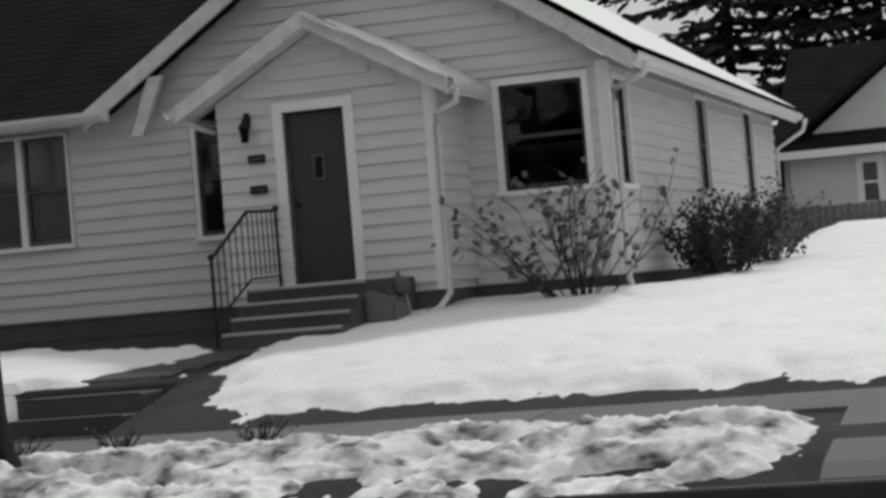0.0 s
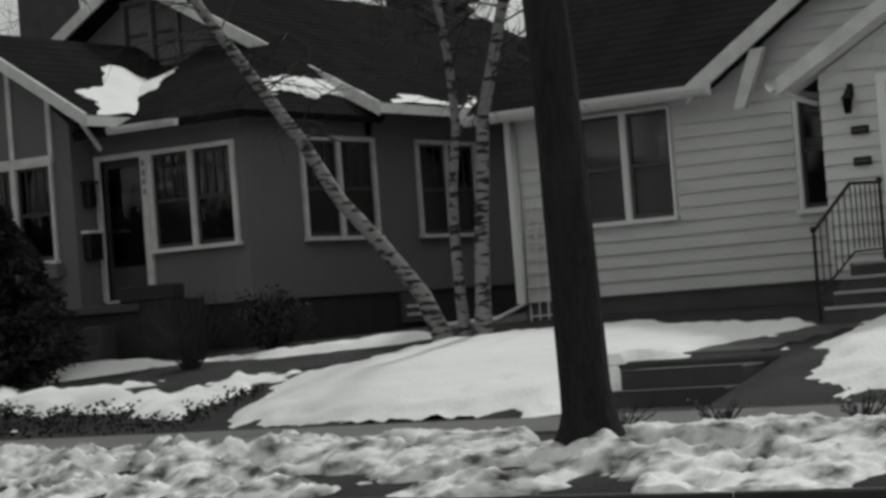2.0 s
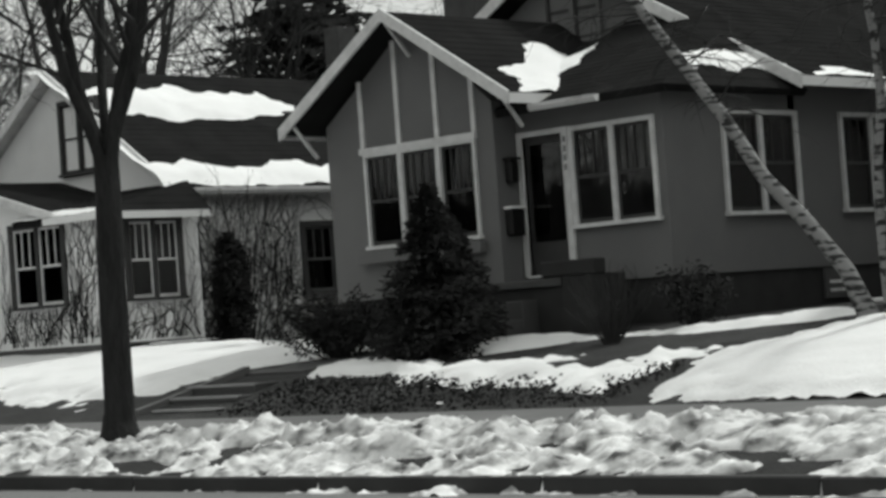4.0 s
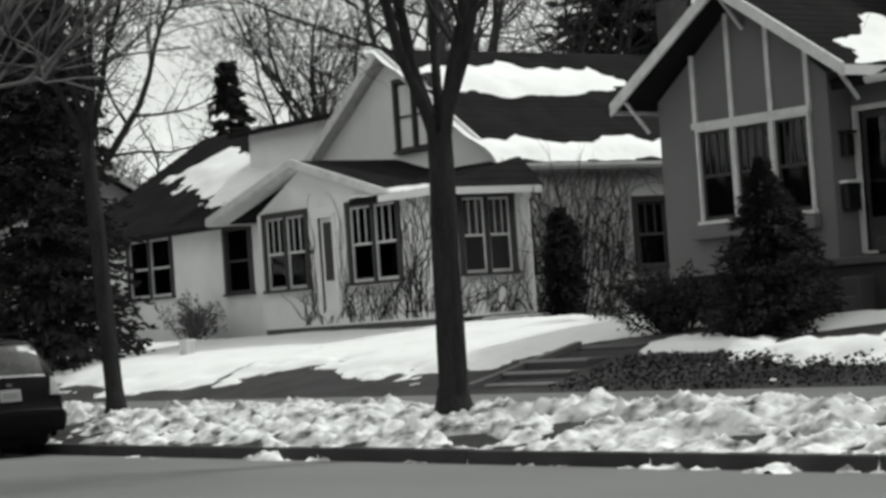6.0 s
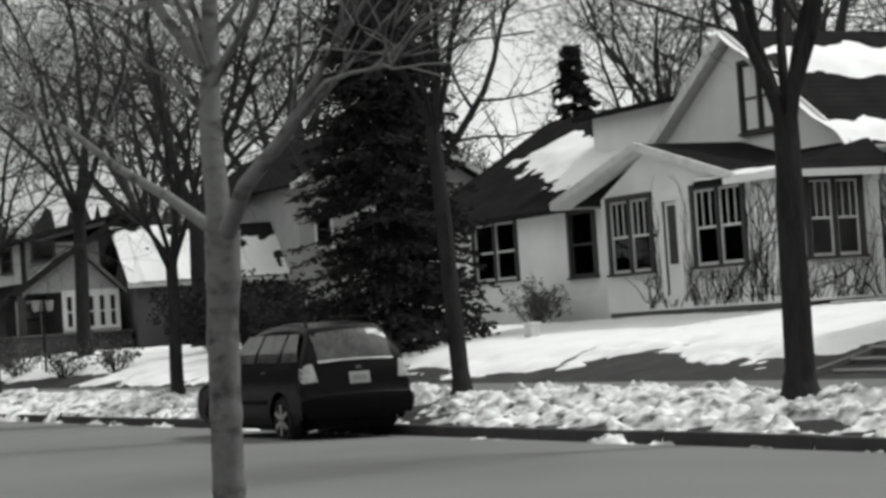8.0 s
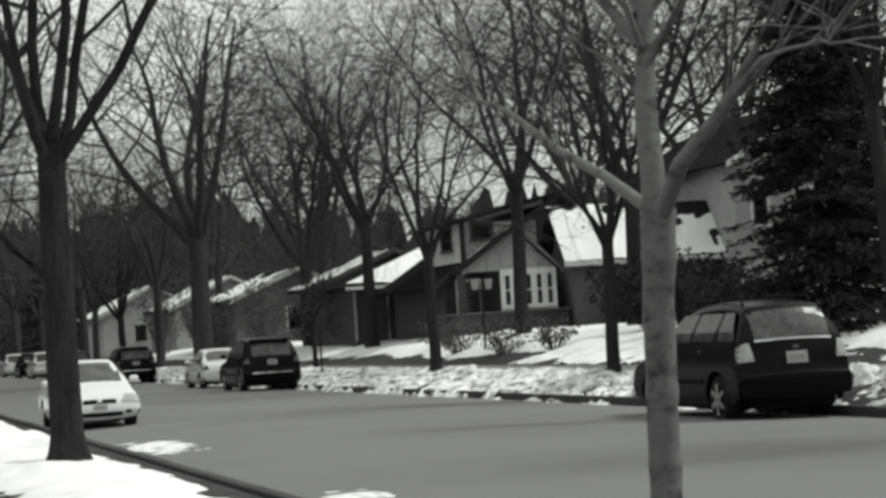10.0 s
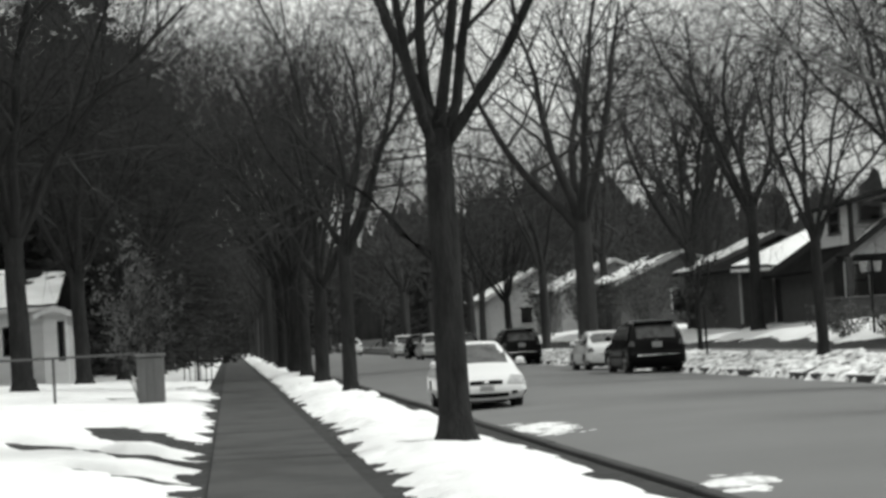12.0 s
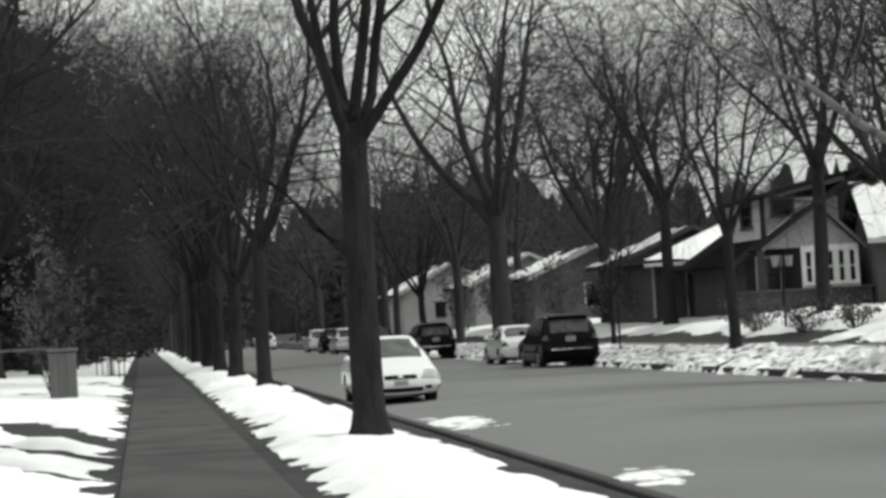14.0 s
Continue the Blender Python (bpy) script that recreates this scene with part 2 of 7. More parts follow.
_xs = sorted([-2000, -600, -300] + [-200 + 1.0 * i for i in range(241)] + [60, 150, 600, 2000, -11.32, -11.28, -9.22, -9.18])
_ys = sorted({p[0] for p in PROFILE} | {20.19, 20.21, -30, -20, -9, -3.5, -2.2, 19.2, 19.8, 21.1, 21.8, 23.3, 24, 25.5, 26.5, 28, 33, 37, 50, 65})
pydata("ground", [(x, y, gz(x, y)) for x in _xs for y in _ys],
       [(i * len(_ys) + j, (i + 1) * len(_ys) + j, (i + 1) * len(_ys) + j + 1, i * len(_ys) + j + 1) for i in range(len(_xs) - 1) for j in range(len(_ys) - 1)], "grass", smooth=True)
tagged(bpy.data.objects["ground"], "flattened dormant lawn and bare soil, dark", "ground", kind="structure")

ROAD_L, ROAD_R = 4.2, 14.35


def crown(y):
    c = (y - ROAD_L) / (ROAD_R - ROAD_L)
    return -0.15 + 0.10 * 4 * c * (1 - c)


_rx = [-700, -300] + [-200 + 4 * i for i in range(66)] + [300]
_ry = [ROAD_L + (ROAD_R - ROAD_L) * i / 12 for i in range(13)]
tagged(pydata("road", [(x, y, crown(y)) for x in _rx for y in _ry],
              [(i * 13 + j, (i + 1) * 13 + j, (i + 1) * 13 + j + 1, i * 13 + j + 1) for i in range(len(_rx) - 1) for j in range(12)], "asphalt", smooth=True),
       "worn grey asphalt street with a slight crown", "road", kind="structure")

for nm, y0, y1 in (("kerb", 4.05, 4.2), ("kerb", 14.35, 14.5)):
    k = tagged(thing(nm, "dark damp concrete kerb along the street", "kerb"), kind="structure")
    for i in range(46):
        x = -136 + 3.0 * i
        if y0 > 10 and x > -2.5:
            continue
        part("kerb_stone", boxes((x + 0.006, x + 2.994, y0, y1, -0.3, 0.0 + 0.004 * (i % 3)), bevel=0.015), "kerb", k)
    part("kerb_run", boxes((-600, -136, y0, y1, -0.3, 0.0)), "kerb", k)


def pavement(label, y0, y1, x0, x1, step, m, far):
    s = tagged(thing("pavement", label, "pavement"), kind="structure")
    n = int((x1 - x0) / step)
    for i in range(n):
        a = x0 + i * step
        bm = bmesh.new()
        vs = box(bm, a + 0.008, a + step - 0.008, y0, y1, 0, 0.1)
        for v in vs:
            top = v.co.z > 0.05
            v.co.z = (gz(v.co.x, v.co.y) + (0.035 if top else -0.06)) + 0.004 * ns(i * 7.1, y0)
        part("slab", bm, m, s)
    if far:
        bm = bmesh.new()
        for v in box(bm, far, x0, y0, y1, 0, 0.1):
            v.co.z = gz(v.co.x, v.co.y) + (0.035 if v.co.z > 0.05 else -0.06)
        part("slab_run", bm, m, s)


pavement("damp dark grey concrete pavement, swept clear of snow", -0.30, 1.36, -160, 6, 1.83, "dampwalk", -600)
pavement("grey concrete pavement beyond the street", 16.65, 18.25, -120, 12, 1.83, "concrete", -600)


# ---- buildings ----
class House:
    def __init__(self, label, x, y, z, category="house"):
        self.t = Matrix.Translation((x, y, z))
        self.ob = thing("house", label, category, self.t)

    def put(self, name, bm, material, m=None, label="", parent=None, smooth=False):
        """A part in world places (through m), under the house or under one of its parts."""
        if m is not None:
            bm.transform(m)
        bm.transform(self.t.inverted())
        return part(name, bm, material, parent or self.ob, label, smooth)


def face(x, y, side=False):
    """Wall space: x runs along the wall, -y points outwards. side: the wall looks to +x and runs to +y."""
    return Matrix.Translation((x, y, 0)) @ (Matrix.Rotation(math.pi / 2, 4, "Z") if side else Matrix.Identity(4))


def spans(u0, u1, cuts):
    out, a = [], u0
    for c0, c1 in sorted(cuts):
        if c0 > a:
            out.append((a, min(c0, u1)))
        a = max(a, c1)
    if a < u1:
        out.append((a, u1))
    return [(p, q) for p, q in out if q - p > 0.02]


def wall(hs, m, u0, u1, z0, z1, holes=(), material="siding", thick=0.18, gable=None, name="wall"):
    """A wall with real openings, one connected mesh; a gable above it is a part of its own."""
    us = sorted({u0, u1} | {v for h in holes for v in h[:2] if u0 < v < u1})
    zs = sorted({z0, z1} | {v for h in holes for v in h[2:] if z0 < v < z1})
    bm = bmesh.new()
    grid = {}

    def at(i, j, k):
        if (i, j, k) not in grid:
            grid[i, j, k] = bm.verts.new((us[i], k * thick, zs[j]))
        return grid[i, j, k]

    def solid(i, j):
        if not (0 <= i < len(us) - 1 and 0 <= j < len(zs) - 1):
            return False
        u, z = (us[i] + us[i + 1]) / 2, (zs[j] + zs[j + 1]) / 2
        return not any(h[0] < u < h[1] and h[2] < z < h[3] for h in holes)
    for i in range(len(us) - 1):
        for j in range(len(zs) - 1):
            if not solid(i, j):
                continue
            bm.faces.new((at(i, j, 0), at(i + 1, j, 0), at(i + 1, j + 1, 0), at(i, j + 1, 0)))
            bm.faces.new((at(i, j + 1, 1), at(i + 1, j + 1, 1), at(i + 1, j, 1), at(i, j, 1)))
            for di, dj, e in ((-1, 0, ((0, 0), (0, 1))), (1, 0, ((1, 0), (1, 1))), (0, -1, ((0, 0), (1, 0))), (0, 1, ((0, 1), (1, 1)))):
                if not solid(i + di, j + dj):
                    (a0, b0), (a1, b1) = e
                    bm.faces.new((at(i + a0, j + b0, 0), at(i + a1, j + b1, 0), at(i + a1, j + b1, 1), at(i + a0, j + b0, 1)))
    bmesh.ops.recalc_face_normals(bm, faces=bm.faces[:])
    w = hs.put(name, bm, material, m)
    if gable:
        bm = bmesh.new()
        prism(bm, gable, 0, thick)
        hs.put("gable", bm, material, m)
    return w


def boards(hs, wl, m, u0, u1, z0, z1, holes, expo=0.18, lim=None, material="siding"):
    """Lap boards, each a piece; lim(z) gives the ends under a gable."""
    n = int((z1 - z0) / expo + 0.5)
    for i in range(n):
        a = z0 + i * expo
        b = min(a + expo + 0.012, z1 + 0.01)
        p0, p1 = (u0, u1) if lim is None else lim(b)
        if p1 - p0 < 0.1:
            continue
        for p, q in spans(p0, p1, [(h[0], h[1]) for h in holes if h[2] < a + 0.09 < h[3]]):
            bm = bmesh.new()
            w = 0.003 * ns(i * 3.3, p)
            v = [bm.verts.new(c) for c in ((p, -0.041 + w, a), (q, -0.041 + w, a), (q, -0.002, a), (p, -0.002, a), (p, -0.010, b), (q, -0.010, b), (q, -0.002, b), (p, -0.002, b))]
            for f in ((3, 2, 1, 0), (4, 5, 6, 7), (0, 1, 5, 4), (1, 2, 6, 5), (2, 3, 7, 6), (3, 0, 4, 7)):
                bm.faces.new([v[k] for k in f])
            hs.put("siding_board", bm, material, m, parent=wl)


def window(hs, m, u0, u1, z0, z1, trim="trim", sash="trim", lights=1, case=0.09, hang=True, cover="", label="", sill=True, muntin=0):
    """A window in wall space: casing, sashes, meeting rails, panes, and a blind or curtain behind."""
    c = case
    bs = [(u0 - c, u1 + c, -0.06, 0.02, z1, z1 + c), (u0 - c, u0, -0.055, 0.02, z0, z1), (u1, u1 + c, -0.055, 0.02, z0, z1)]
    bs.append((u0 - c - 0.03, u1 + c + 0.03, -0.10, 0.02, z0 - 0.06, z0))
    wn = hs.put("window", boxes(*bs), trim, m, label)
    w = (u1 - u0) / lights
    for i in range(lights):
        a, b = u0 + i * w + (0.0 if i == 0 else 0.045), u0 + (i + 1) * w - (0.0 if i == lights - 1 else 0.045)
        if i:
            hs.put("mullion", boxes((a - 0.09, a, -0.05, 0.02, z0, z1)), trim, m, parent=wn)
        zm = (z0 + z1) / 2
        s = 0.045
        sb = [(a, a + s, 0.0, 0.05, z0, z1), (b - s, b, 0.0, 0.05, z0, z1), (a + s, b - s, 0.0, 0.05, z0, z0 + s + 0.02), (a + s, b - s, 0.0, 0.05, z1 - s, z1)]
        if hang:
            sb.append((a + s, b - s, -0.005, 0.055, zm - 0.025, zm + 0.025))
        for k in range(muntin):
            xk = a + (b - a) * (k + 1) / (muntin + 1)
            sb.append((xk - 0.012, xk + 0.012, 0.005, 0.04, zm, z1))
        hs.put("sash", boxes(*sb), sash, m, parent=wn)
        hs.put("pane", boxes((a + s, b - s, 0.022, 0.028, z0 + s, z1 - s)), "glass", m, parent=wn)
        if cover:
            full = cover == "blind"
            zz = z0 + 0.05 if full else zm
            if full:
                hs.put("blind", boxes((a + s, b - s, 0.05, 0.056, zz, z1 - s)), "blind", m, parent=wn)
                continue
            bm = bmesh.new()
            n = 14
            for k in range(n):
                p, q = a + s + (b - a - 2 * s) * k / n, a + s + (b - a - 2 * s) * (k + 1) / n
                d0, d1 = (0.045, 0.045) if full else (0.09 + 0.02 * (k % 2), 0.09 + 0.02 * ((k + 1) % 2))
                v = [bm.verts.new(t) for t in ((p, d0, zz), (q, d1, zz), (q, d1, z1 - s), (p, d0, z1 - s))]
                bm.faces.new(v)
            bmesh.ops.solidify(bm, geom=bm.faces[:], thickness=0.004)
            hs.put("blind" if full else "curtain", bm, "blind" if full else "curtain", m, parent=wn)
    return wn


def slab_roof(hs, a, b, c, d, thick=0.12, material="shingle", name="roof"):
    """A roof plane from four top corners: eave a-b, ridge c-d; courses of shingles as low steps."""
    a, b, c, d = (Vector(p) for p in (a, b, c, d))
    bm = bmesh.new()
    up = (b - a).cross(d - a)
    up = up.normalized() if up.z > 0 else -up.normalized()
    n = max(2, int(((c - b).length) / 0.22))
    lo = [bm.verts.new(p - up * thick) for p in (a, b, c, d)]
    bm.faces.new(lo)
    top = [(a.lerp(d, 0), b.lerp(c, 0))]
    for i in range(n):
        f0, f1 = i / n, (i + 1) / n
        top += [(a.lerp(d, f0) + up * 0.006, b.lerp(c, f0) + up * 0.006), (a.lerp(d, f1), b.lerp(c, f1))]
    vs = [(bm.verts.new(p), bm.verts.new(q)) for p, q in top]
    for (p, q), (r, t) in zip(vs, vs[1:]):
        bm.faces.new((p, q, t, r))
    bm.faces.new((vs[0][0], lo[0], lo[1], vs[0][1]))
    bm.faces.new((vs[-1][0], vs[-1][1], lo[2], lo[3]))
    bm.faces.new([lo[0]] + [v[0] for v in vs] + [lo[3]])
    bm.faces.new([lo[1], lo[2]] + [v[1] for v in vs[::-1]])
    bmesh.ops.recalc_face_normals(bm, faces=bm.faces[:])
    return hs.put(name, bm, material)


def gable_roof(hs, xc, hw, ze, slope, y0, y1, rake="weathered", board=0.24, fascia=0.045, halves=(1, 1), soffit=""):
    """A roof with its gable to the street; hw to the eaves."""
    za = ze + hw * slope
    for s, on in zip((-1, 1), halves):
        if on:
            r = slab_roof(hs, (xc + s * hw, y0, ze), (xc + s * hw, y1, ze), (xc, y1, za), (xc, y0, za))
            if soffit:
                bm = bmesh.new()
                prism(bm, [(xc + s * (hw + 0.01), ze - 0.15), (xc, za - 0.15), (xc, za - 0.17), (xc + s * (hw + 0.01), ze - 0.17)], y0, y0 + 0.45)
                hs.put("soffit", bm, soffit, parent=r)
            bm = bmesh.new()
            prism(bm, [(xc + s * (hw + 0.02), ze + 0.02), (xc, za + 0.04), (xc, za + 0.04 - board), (xc + s * (hw + 0.02), ze + 0.02 - board)], y0 - fascia, y0 + 0.01)
            hs.put("rake_board", bm, rake, parent=r)
            hs.put("fascia", boxes((min(xc + s * hw, xc + s * (hw + 0.03)), max(xc + s * hw, xc + s * (hw + 0.03)), y0, y1, ze - 0.16, ze - 0.01)), "trim", parent=r)
    return za


def gutter(hs, p0, p1, out=(0, -1)):
    p0, p1 = Vector(p0), Vector(p1)
    bm = bmesh.new()
    d = Vector((out[0], out[1], 0))
    sec = [(0, 0), (0.0, -0.10), (0.07, -0.11), (0.11, -0.05), (0.11, 0), (0.10, 0), (0.10, -0.05), (0.065, -0.10), (0.01, -0.09), (0.01, 0)]
    A = [bm.verts.new(p0 + d * u + Vector((0, 0, w))) for u, w in sec]
    B = [bm.verts.new(p1 + d * u + Vector((0, 0, w))) for u, w in sec]
    for i in range(len(sec)):
        j = (i + 1) % len(sec)
        bm.faces.new((A[i], A[j], B[j], B[i]))
    bm.faces.new(A[::-1])
    bm.faces.new(B)
    bmesh.ops.recalc_face_normals(bm, faces=bm.faces[:])
    return hs.put("gutter", bm, "metalwhite")


def downspout(hs, pts, r=0.04):
    bm = bmesh.new()
    tube(bm, pts, r, 8)
    return hs.put("downspout", bm, "metalwhite", smooth=True)


# the white clapboard house
W = House("white clapboard cottage with an entrance porch and snow on its roof", -9, 25.35, 1.1)
FY, SX = 25.35, -5.62
mf = face(0, FY)
w_left, w_slim, w_pic = (-14.2, -12.84, 2.5, 3.92), (-11.0, -10.3, 2.42, 3.90), (-6.95, -5.90, 2.62, 3.92)
gap = (-10.0, -7.55, 1.6, 3.9)
fh = [w_left, w_slim, w_pic, gap]
wf = wall(W, mf, -15.3, SX, 1.5, 4.15, fh, gable=[(-12.2, 4.15), (-5.62, 4.15), (-8.77, 6.3)])
boards(W, wf, mf, -15.3, SX, 1.52, 4.14, [(a - 0.08, b + 0.08, c - 0.05, d + 0.08) for a, b, c, d in fh[:3]] + [(-10.15, -7.4, 1.5, 4.2)])
boards(W, wf, mf, 0, 0, 4.14, 6.2, [], lim=lambda z: (-12.2 + (z - 4.15) * 1.5, -5.55 - (z - 4.15) * 1.5))
ms = face(SX, FY, True)
sh = [(0.24, 1.0, 2.6, 3.9), (5.7, 6.6, 2.62, 3.98), (10.0, 10.95, 2.5, 4.02)]
wsd = wall(W, ms, 0.18, 13.5, 1.5, 4.15, sh)
boards(W, wsd, ms, 0.03, 13.5, 1.52, 4.14, [(a - 0.08, b + 0.08, c - 0.05, d + 0.08) for a, b, c, d in sh])
wall(W, face(-15.3, FY + 13.4), 0, 9.68, 1.5, 4.15, thick=0.15)
wall(W, face(-15.12, FY, True), 0.18, 13.4, 1.5, 4.15, thick=0.18)
W.put("foundation", boxes((-15.26, SX - 0.03, FY + 0.02, FY + 0.3, 0.7, 1.5), (SX - 0.3, SX - 0.03, FY + 0.3, FY + 13.4, 0.7, 1.5)), "foundation")
W.put("corner_board", boxes((SX - 0.10, SX + 0.04, FY - 0.045, FY - 0.005, 1.5, 4.1), (SX + 0.005, SX + 0.045, FY - 0.005, FY + 0.12, 1.5, 4.1)), "trim")
W.put("corner_board", boxes((-15.36, -15.2, FY - 0.045, FY - 0.005, 1.5, 4.1)), "trim")
window(W, mf, *w_left, lights=2, cover="blind", case=0.035, sash="foundation", label="white double window with drawn blinds")
window(W, mf, *w_slim, case=0.06, sash="darkframe")
window(W, mf, *w_pic, case=0.08, sash="darkframe", label="wide dark window")
for a in sh:
    window(W, ms, *a, case=0.06, sash="darkframe")
gable_roof(W, -8.77, 3.57, 4.12, 0.655, 24.98, 39.0)
slab_roof(W, (-15.75, 24.95, 4.12), (-12.2, 24.95, 4.12), (-9.4, 30.6, 8.0), (-15.75, 30.6, 8.0))
slab_roof(W, (-15.75, 36.3, 4.12), (-9, 36.3, 4.12), (-9, 30.6, 8.0), (-15.75, 30.6, 8.0))
wall(W, face(-15.12, FY, True), 0.1, 11, 4.15, 4.16, gable=[(0.1, 4.15), (10.4, 4.15), (5.25, 7.7)], name="gable_wall")
W.put("fascia", boxes((-15.75, -12.0, 24.90, 24.95, 3.98, 4.13)), "weathered")
gutter(W, (-15.75, 24.90, 4.12), (-12.05, 24.90, 4.12))
gutter(W, (-5.17, 24.8, 4.1), (-5.17, 39.0, 4.1), (1, 0))
bm = bmesh.new()
prism(bm, [(-11.74, 3.76), (-11.58, 3.76), (-11.25, 4.5), (-11.45, 4.5)], 25.0, 25.1)
W.put("bracket", bm, "weathered")
downspout(W, [(-5.0, 24.9, 4.0), (-5.05, 24.95, 3.85), (-5.5, 25.25, 3.72), (-5.5, 25.27, 3.55), (-5.5, 25.27, 1.45), (-5.42, 25.1, 1.32), (-5.0, 24.9, 1.3)])
downspout(W, [(-5.0, 38.9, 4.0), (-5.05, 38.8, 3.8), (-5.53, 38.7, 3.5), (-5.53, 38.7, 1.6)])
downspout(W, [(-15.2, 25.27, 4.0), (-15.2, 25.27, 1.5), (-15.5, 25.0, 1.32), (-16.3, 24.6, 1.28)])
# porch
PY = 24.0
mp_ = face(0, PY)
dh = (-9.27, -8.49, 1.70, 3.76)
wp = wall(W, mp_, -10.12, -7.42, 1.5, 3.95, [dh], gable=[(-10.12, 3.95), (-7.42, 3.95), (-8.79, 4.7)], name="porch_wall")
boards(W, wp, mp_, -10.12, -7.42, 1.6, 3.96, [(dh[0] - 0.12, dh[1] + 0.12, 1.5, dh[3] + 0.12)])
boards(W, wp, mp_, 0, 0, 3.96, 4.7, [], lim=lambda z: (-10.1 + (z - 3.95) * 1.8, -7.45 - (z - 3.95) * 1.8))
mps = face(-7.42, PY, True)
wps = wall(W, mps, 0.18, 1.33, 1.5, 3.98, name="porch_wall")
boards(W, wps, mps, 0.03, 1.33, 1.6, 3.96, [])
wall(W, face(-9.94, PY, True), 0.18, 1.33, 1.5, 3.98, name="porch_wall")
W.put("corner_board", boxes((-7.50, -7.38, PY - 0.045, PY - 0.005, 1.5, 3.95), (-7.415, -7.378, PY - 0.005, PY + 0.1, 1.5, 3.95)), "trim")
W.put("foundation", boxes((-10.08, -7.46, PY + 0.03, FY, 0.8, 1.5)), "foundation")
gable_roof(W, -8.82, 1.70, 3.92, 0.56, 23.72, 25.4, board=0.20, soffit="weathered")
gutter(W, (-7.10, 23.6, 3.9), (-7.10, 25.2, 3.9), (1, 0))
gutter(W, (-10.53, 23.6, 3.9), (-10.53, 25.2, 3.9), (-1, 0))
downspout(W, [(-7.0, 23.75, 3.82), (-7.05, 23.8, 3.65), (-7.33, 23.9, 3.55), (-7.34, 23.92, 3.4), (-7.34, 23.92, 1.45), (-7.42, 23.7, 1.28), (-7.55, 23.5, 1.22)])
downspout(W, [(-10.5, 23.8, 3.8), (-10.4, 24.0, 3.7), (-10.2, 24.1, 3.62)], 0.035)
dr = W.put("door", boxes((dh[0] + 0.02, dh[1] - 0.02, 0.06, 0.10, dh[2] + 0.01, dh[3] - 0.02), bevel=0.004), "doorpaint", mp_, "dark painted front door with a small pane")
W.put("door_pane", boxes((-8.93, -8.83, 0.045, 0.06, 2.95, 3.2)), "glass", mp_, parent=dr)
W.put("pane_frame", boxes((-8.96, -8.93, 0.035, 0.06, 2.92, 3.23), (-8.83, -8.80, 0.035, 0.06, 2.92, 3.23), (-8.93, -8.83, 0.035, 0.06, 3.2, 3.23), (-8.93, -8.83, 0.035, 0.06, 2.92, 2.95)), "foundation", mp_, parent=dr)
W.put("door_knob", boxes((-9.2, -9.15, 0.0, 0.06, 2.62, 2.67), bevel=0.012), "iron", mp_, parent=dr)
W.put("door_casing", boxes((dh[0] - 0.12, dh[0], -0.06, 0.06, 1.68, dh[3]), (dh[1], dh[1] + 0.12, -0.06, 0.06, 1.68, dh[3]), (dh[0] - 0.12, dh[1] + 0.12, -0.065, 0.06, dh[3], dh[3] + 0.12), (dh[0] - 0.12, dh[1] + 0.12, -0.10, 0.1, 1.66, 1.70)), "trim", mp_)

wl = thing("wall_lantern", "small dark metal lantern on the porch wall", "lantern", Matrix.Translation((-9.72, 23.95, 3.6)))
part("bracket", boxes((-0.025, 0.025, -0.10, 0.03, 0.10, 0.13), (-0.04, 0.04, 0.0, 0.03, 0.02, 0.2)), "iron", wl)
bm = bmesh.new()
bmesh.ops.create_cone(bm, segments=8, radius1=0.085, radius2=0.02, depth=0.09, cap_ends=True, matrix=Matrix.Translation((0, -0.10, 0.06)))
part("cap", bm, "iron", wl)
bm = bmesh.new()
bmesh.ops.create_cone(bm, segments=8, radius1=0.045, radius2=0.07, depth=0.18, cap_ends=True, matrix=Matrix.Translation((0, -0.10, -0.07)))
part("lantern_body", bm, "plastic", wl)
for zc, nm, lab in ((3.24, "house_sign", "small dark plaque with unreadable writing on the porch wall"), (2.87, "letterbox", "small dark letterbox slot on the porch wall")):
    s = thing(nm, lab, "sign", Matrix.Translation((-9.63, 23.955, zc)))
    part("plate", boxes((-0.11, 0.11, -0.03, 0.01, -0.05, 0.05), bevel=0.008), "iron", s)
    part("bars", boxes((-0.08, 0.08, -0.034, -0.029, -0.012, 0.012)), "foundation", s)

st = thing("front_steps", "worn dark concrete front steps to the white porch", "steps", Matrix.Translation((-9, 22.9, 1.05)))
for i, z in enumerate((1.68, 1.52, 1.36, 1.20)):
    y = 23.02 - 0.3 * i
    b = boxes((-0.52 + 0.03 * (i > 0), (1.22 if i == 0 else 0.95), y - 22.9, (24.0 if i == 0 else y + 0.3) - 22.9, (0.8 if i == 0 else 0.8) - 1.05, z - 1.05), bevel=0.012)
    part("step", b, "dampconc", st)
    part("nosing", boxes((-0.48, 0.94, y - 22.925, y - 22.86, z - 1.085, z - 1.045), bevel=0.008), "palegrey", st)

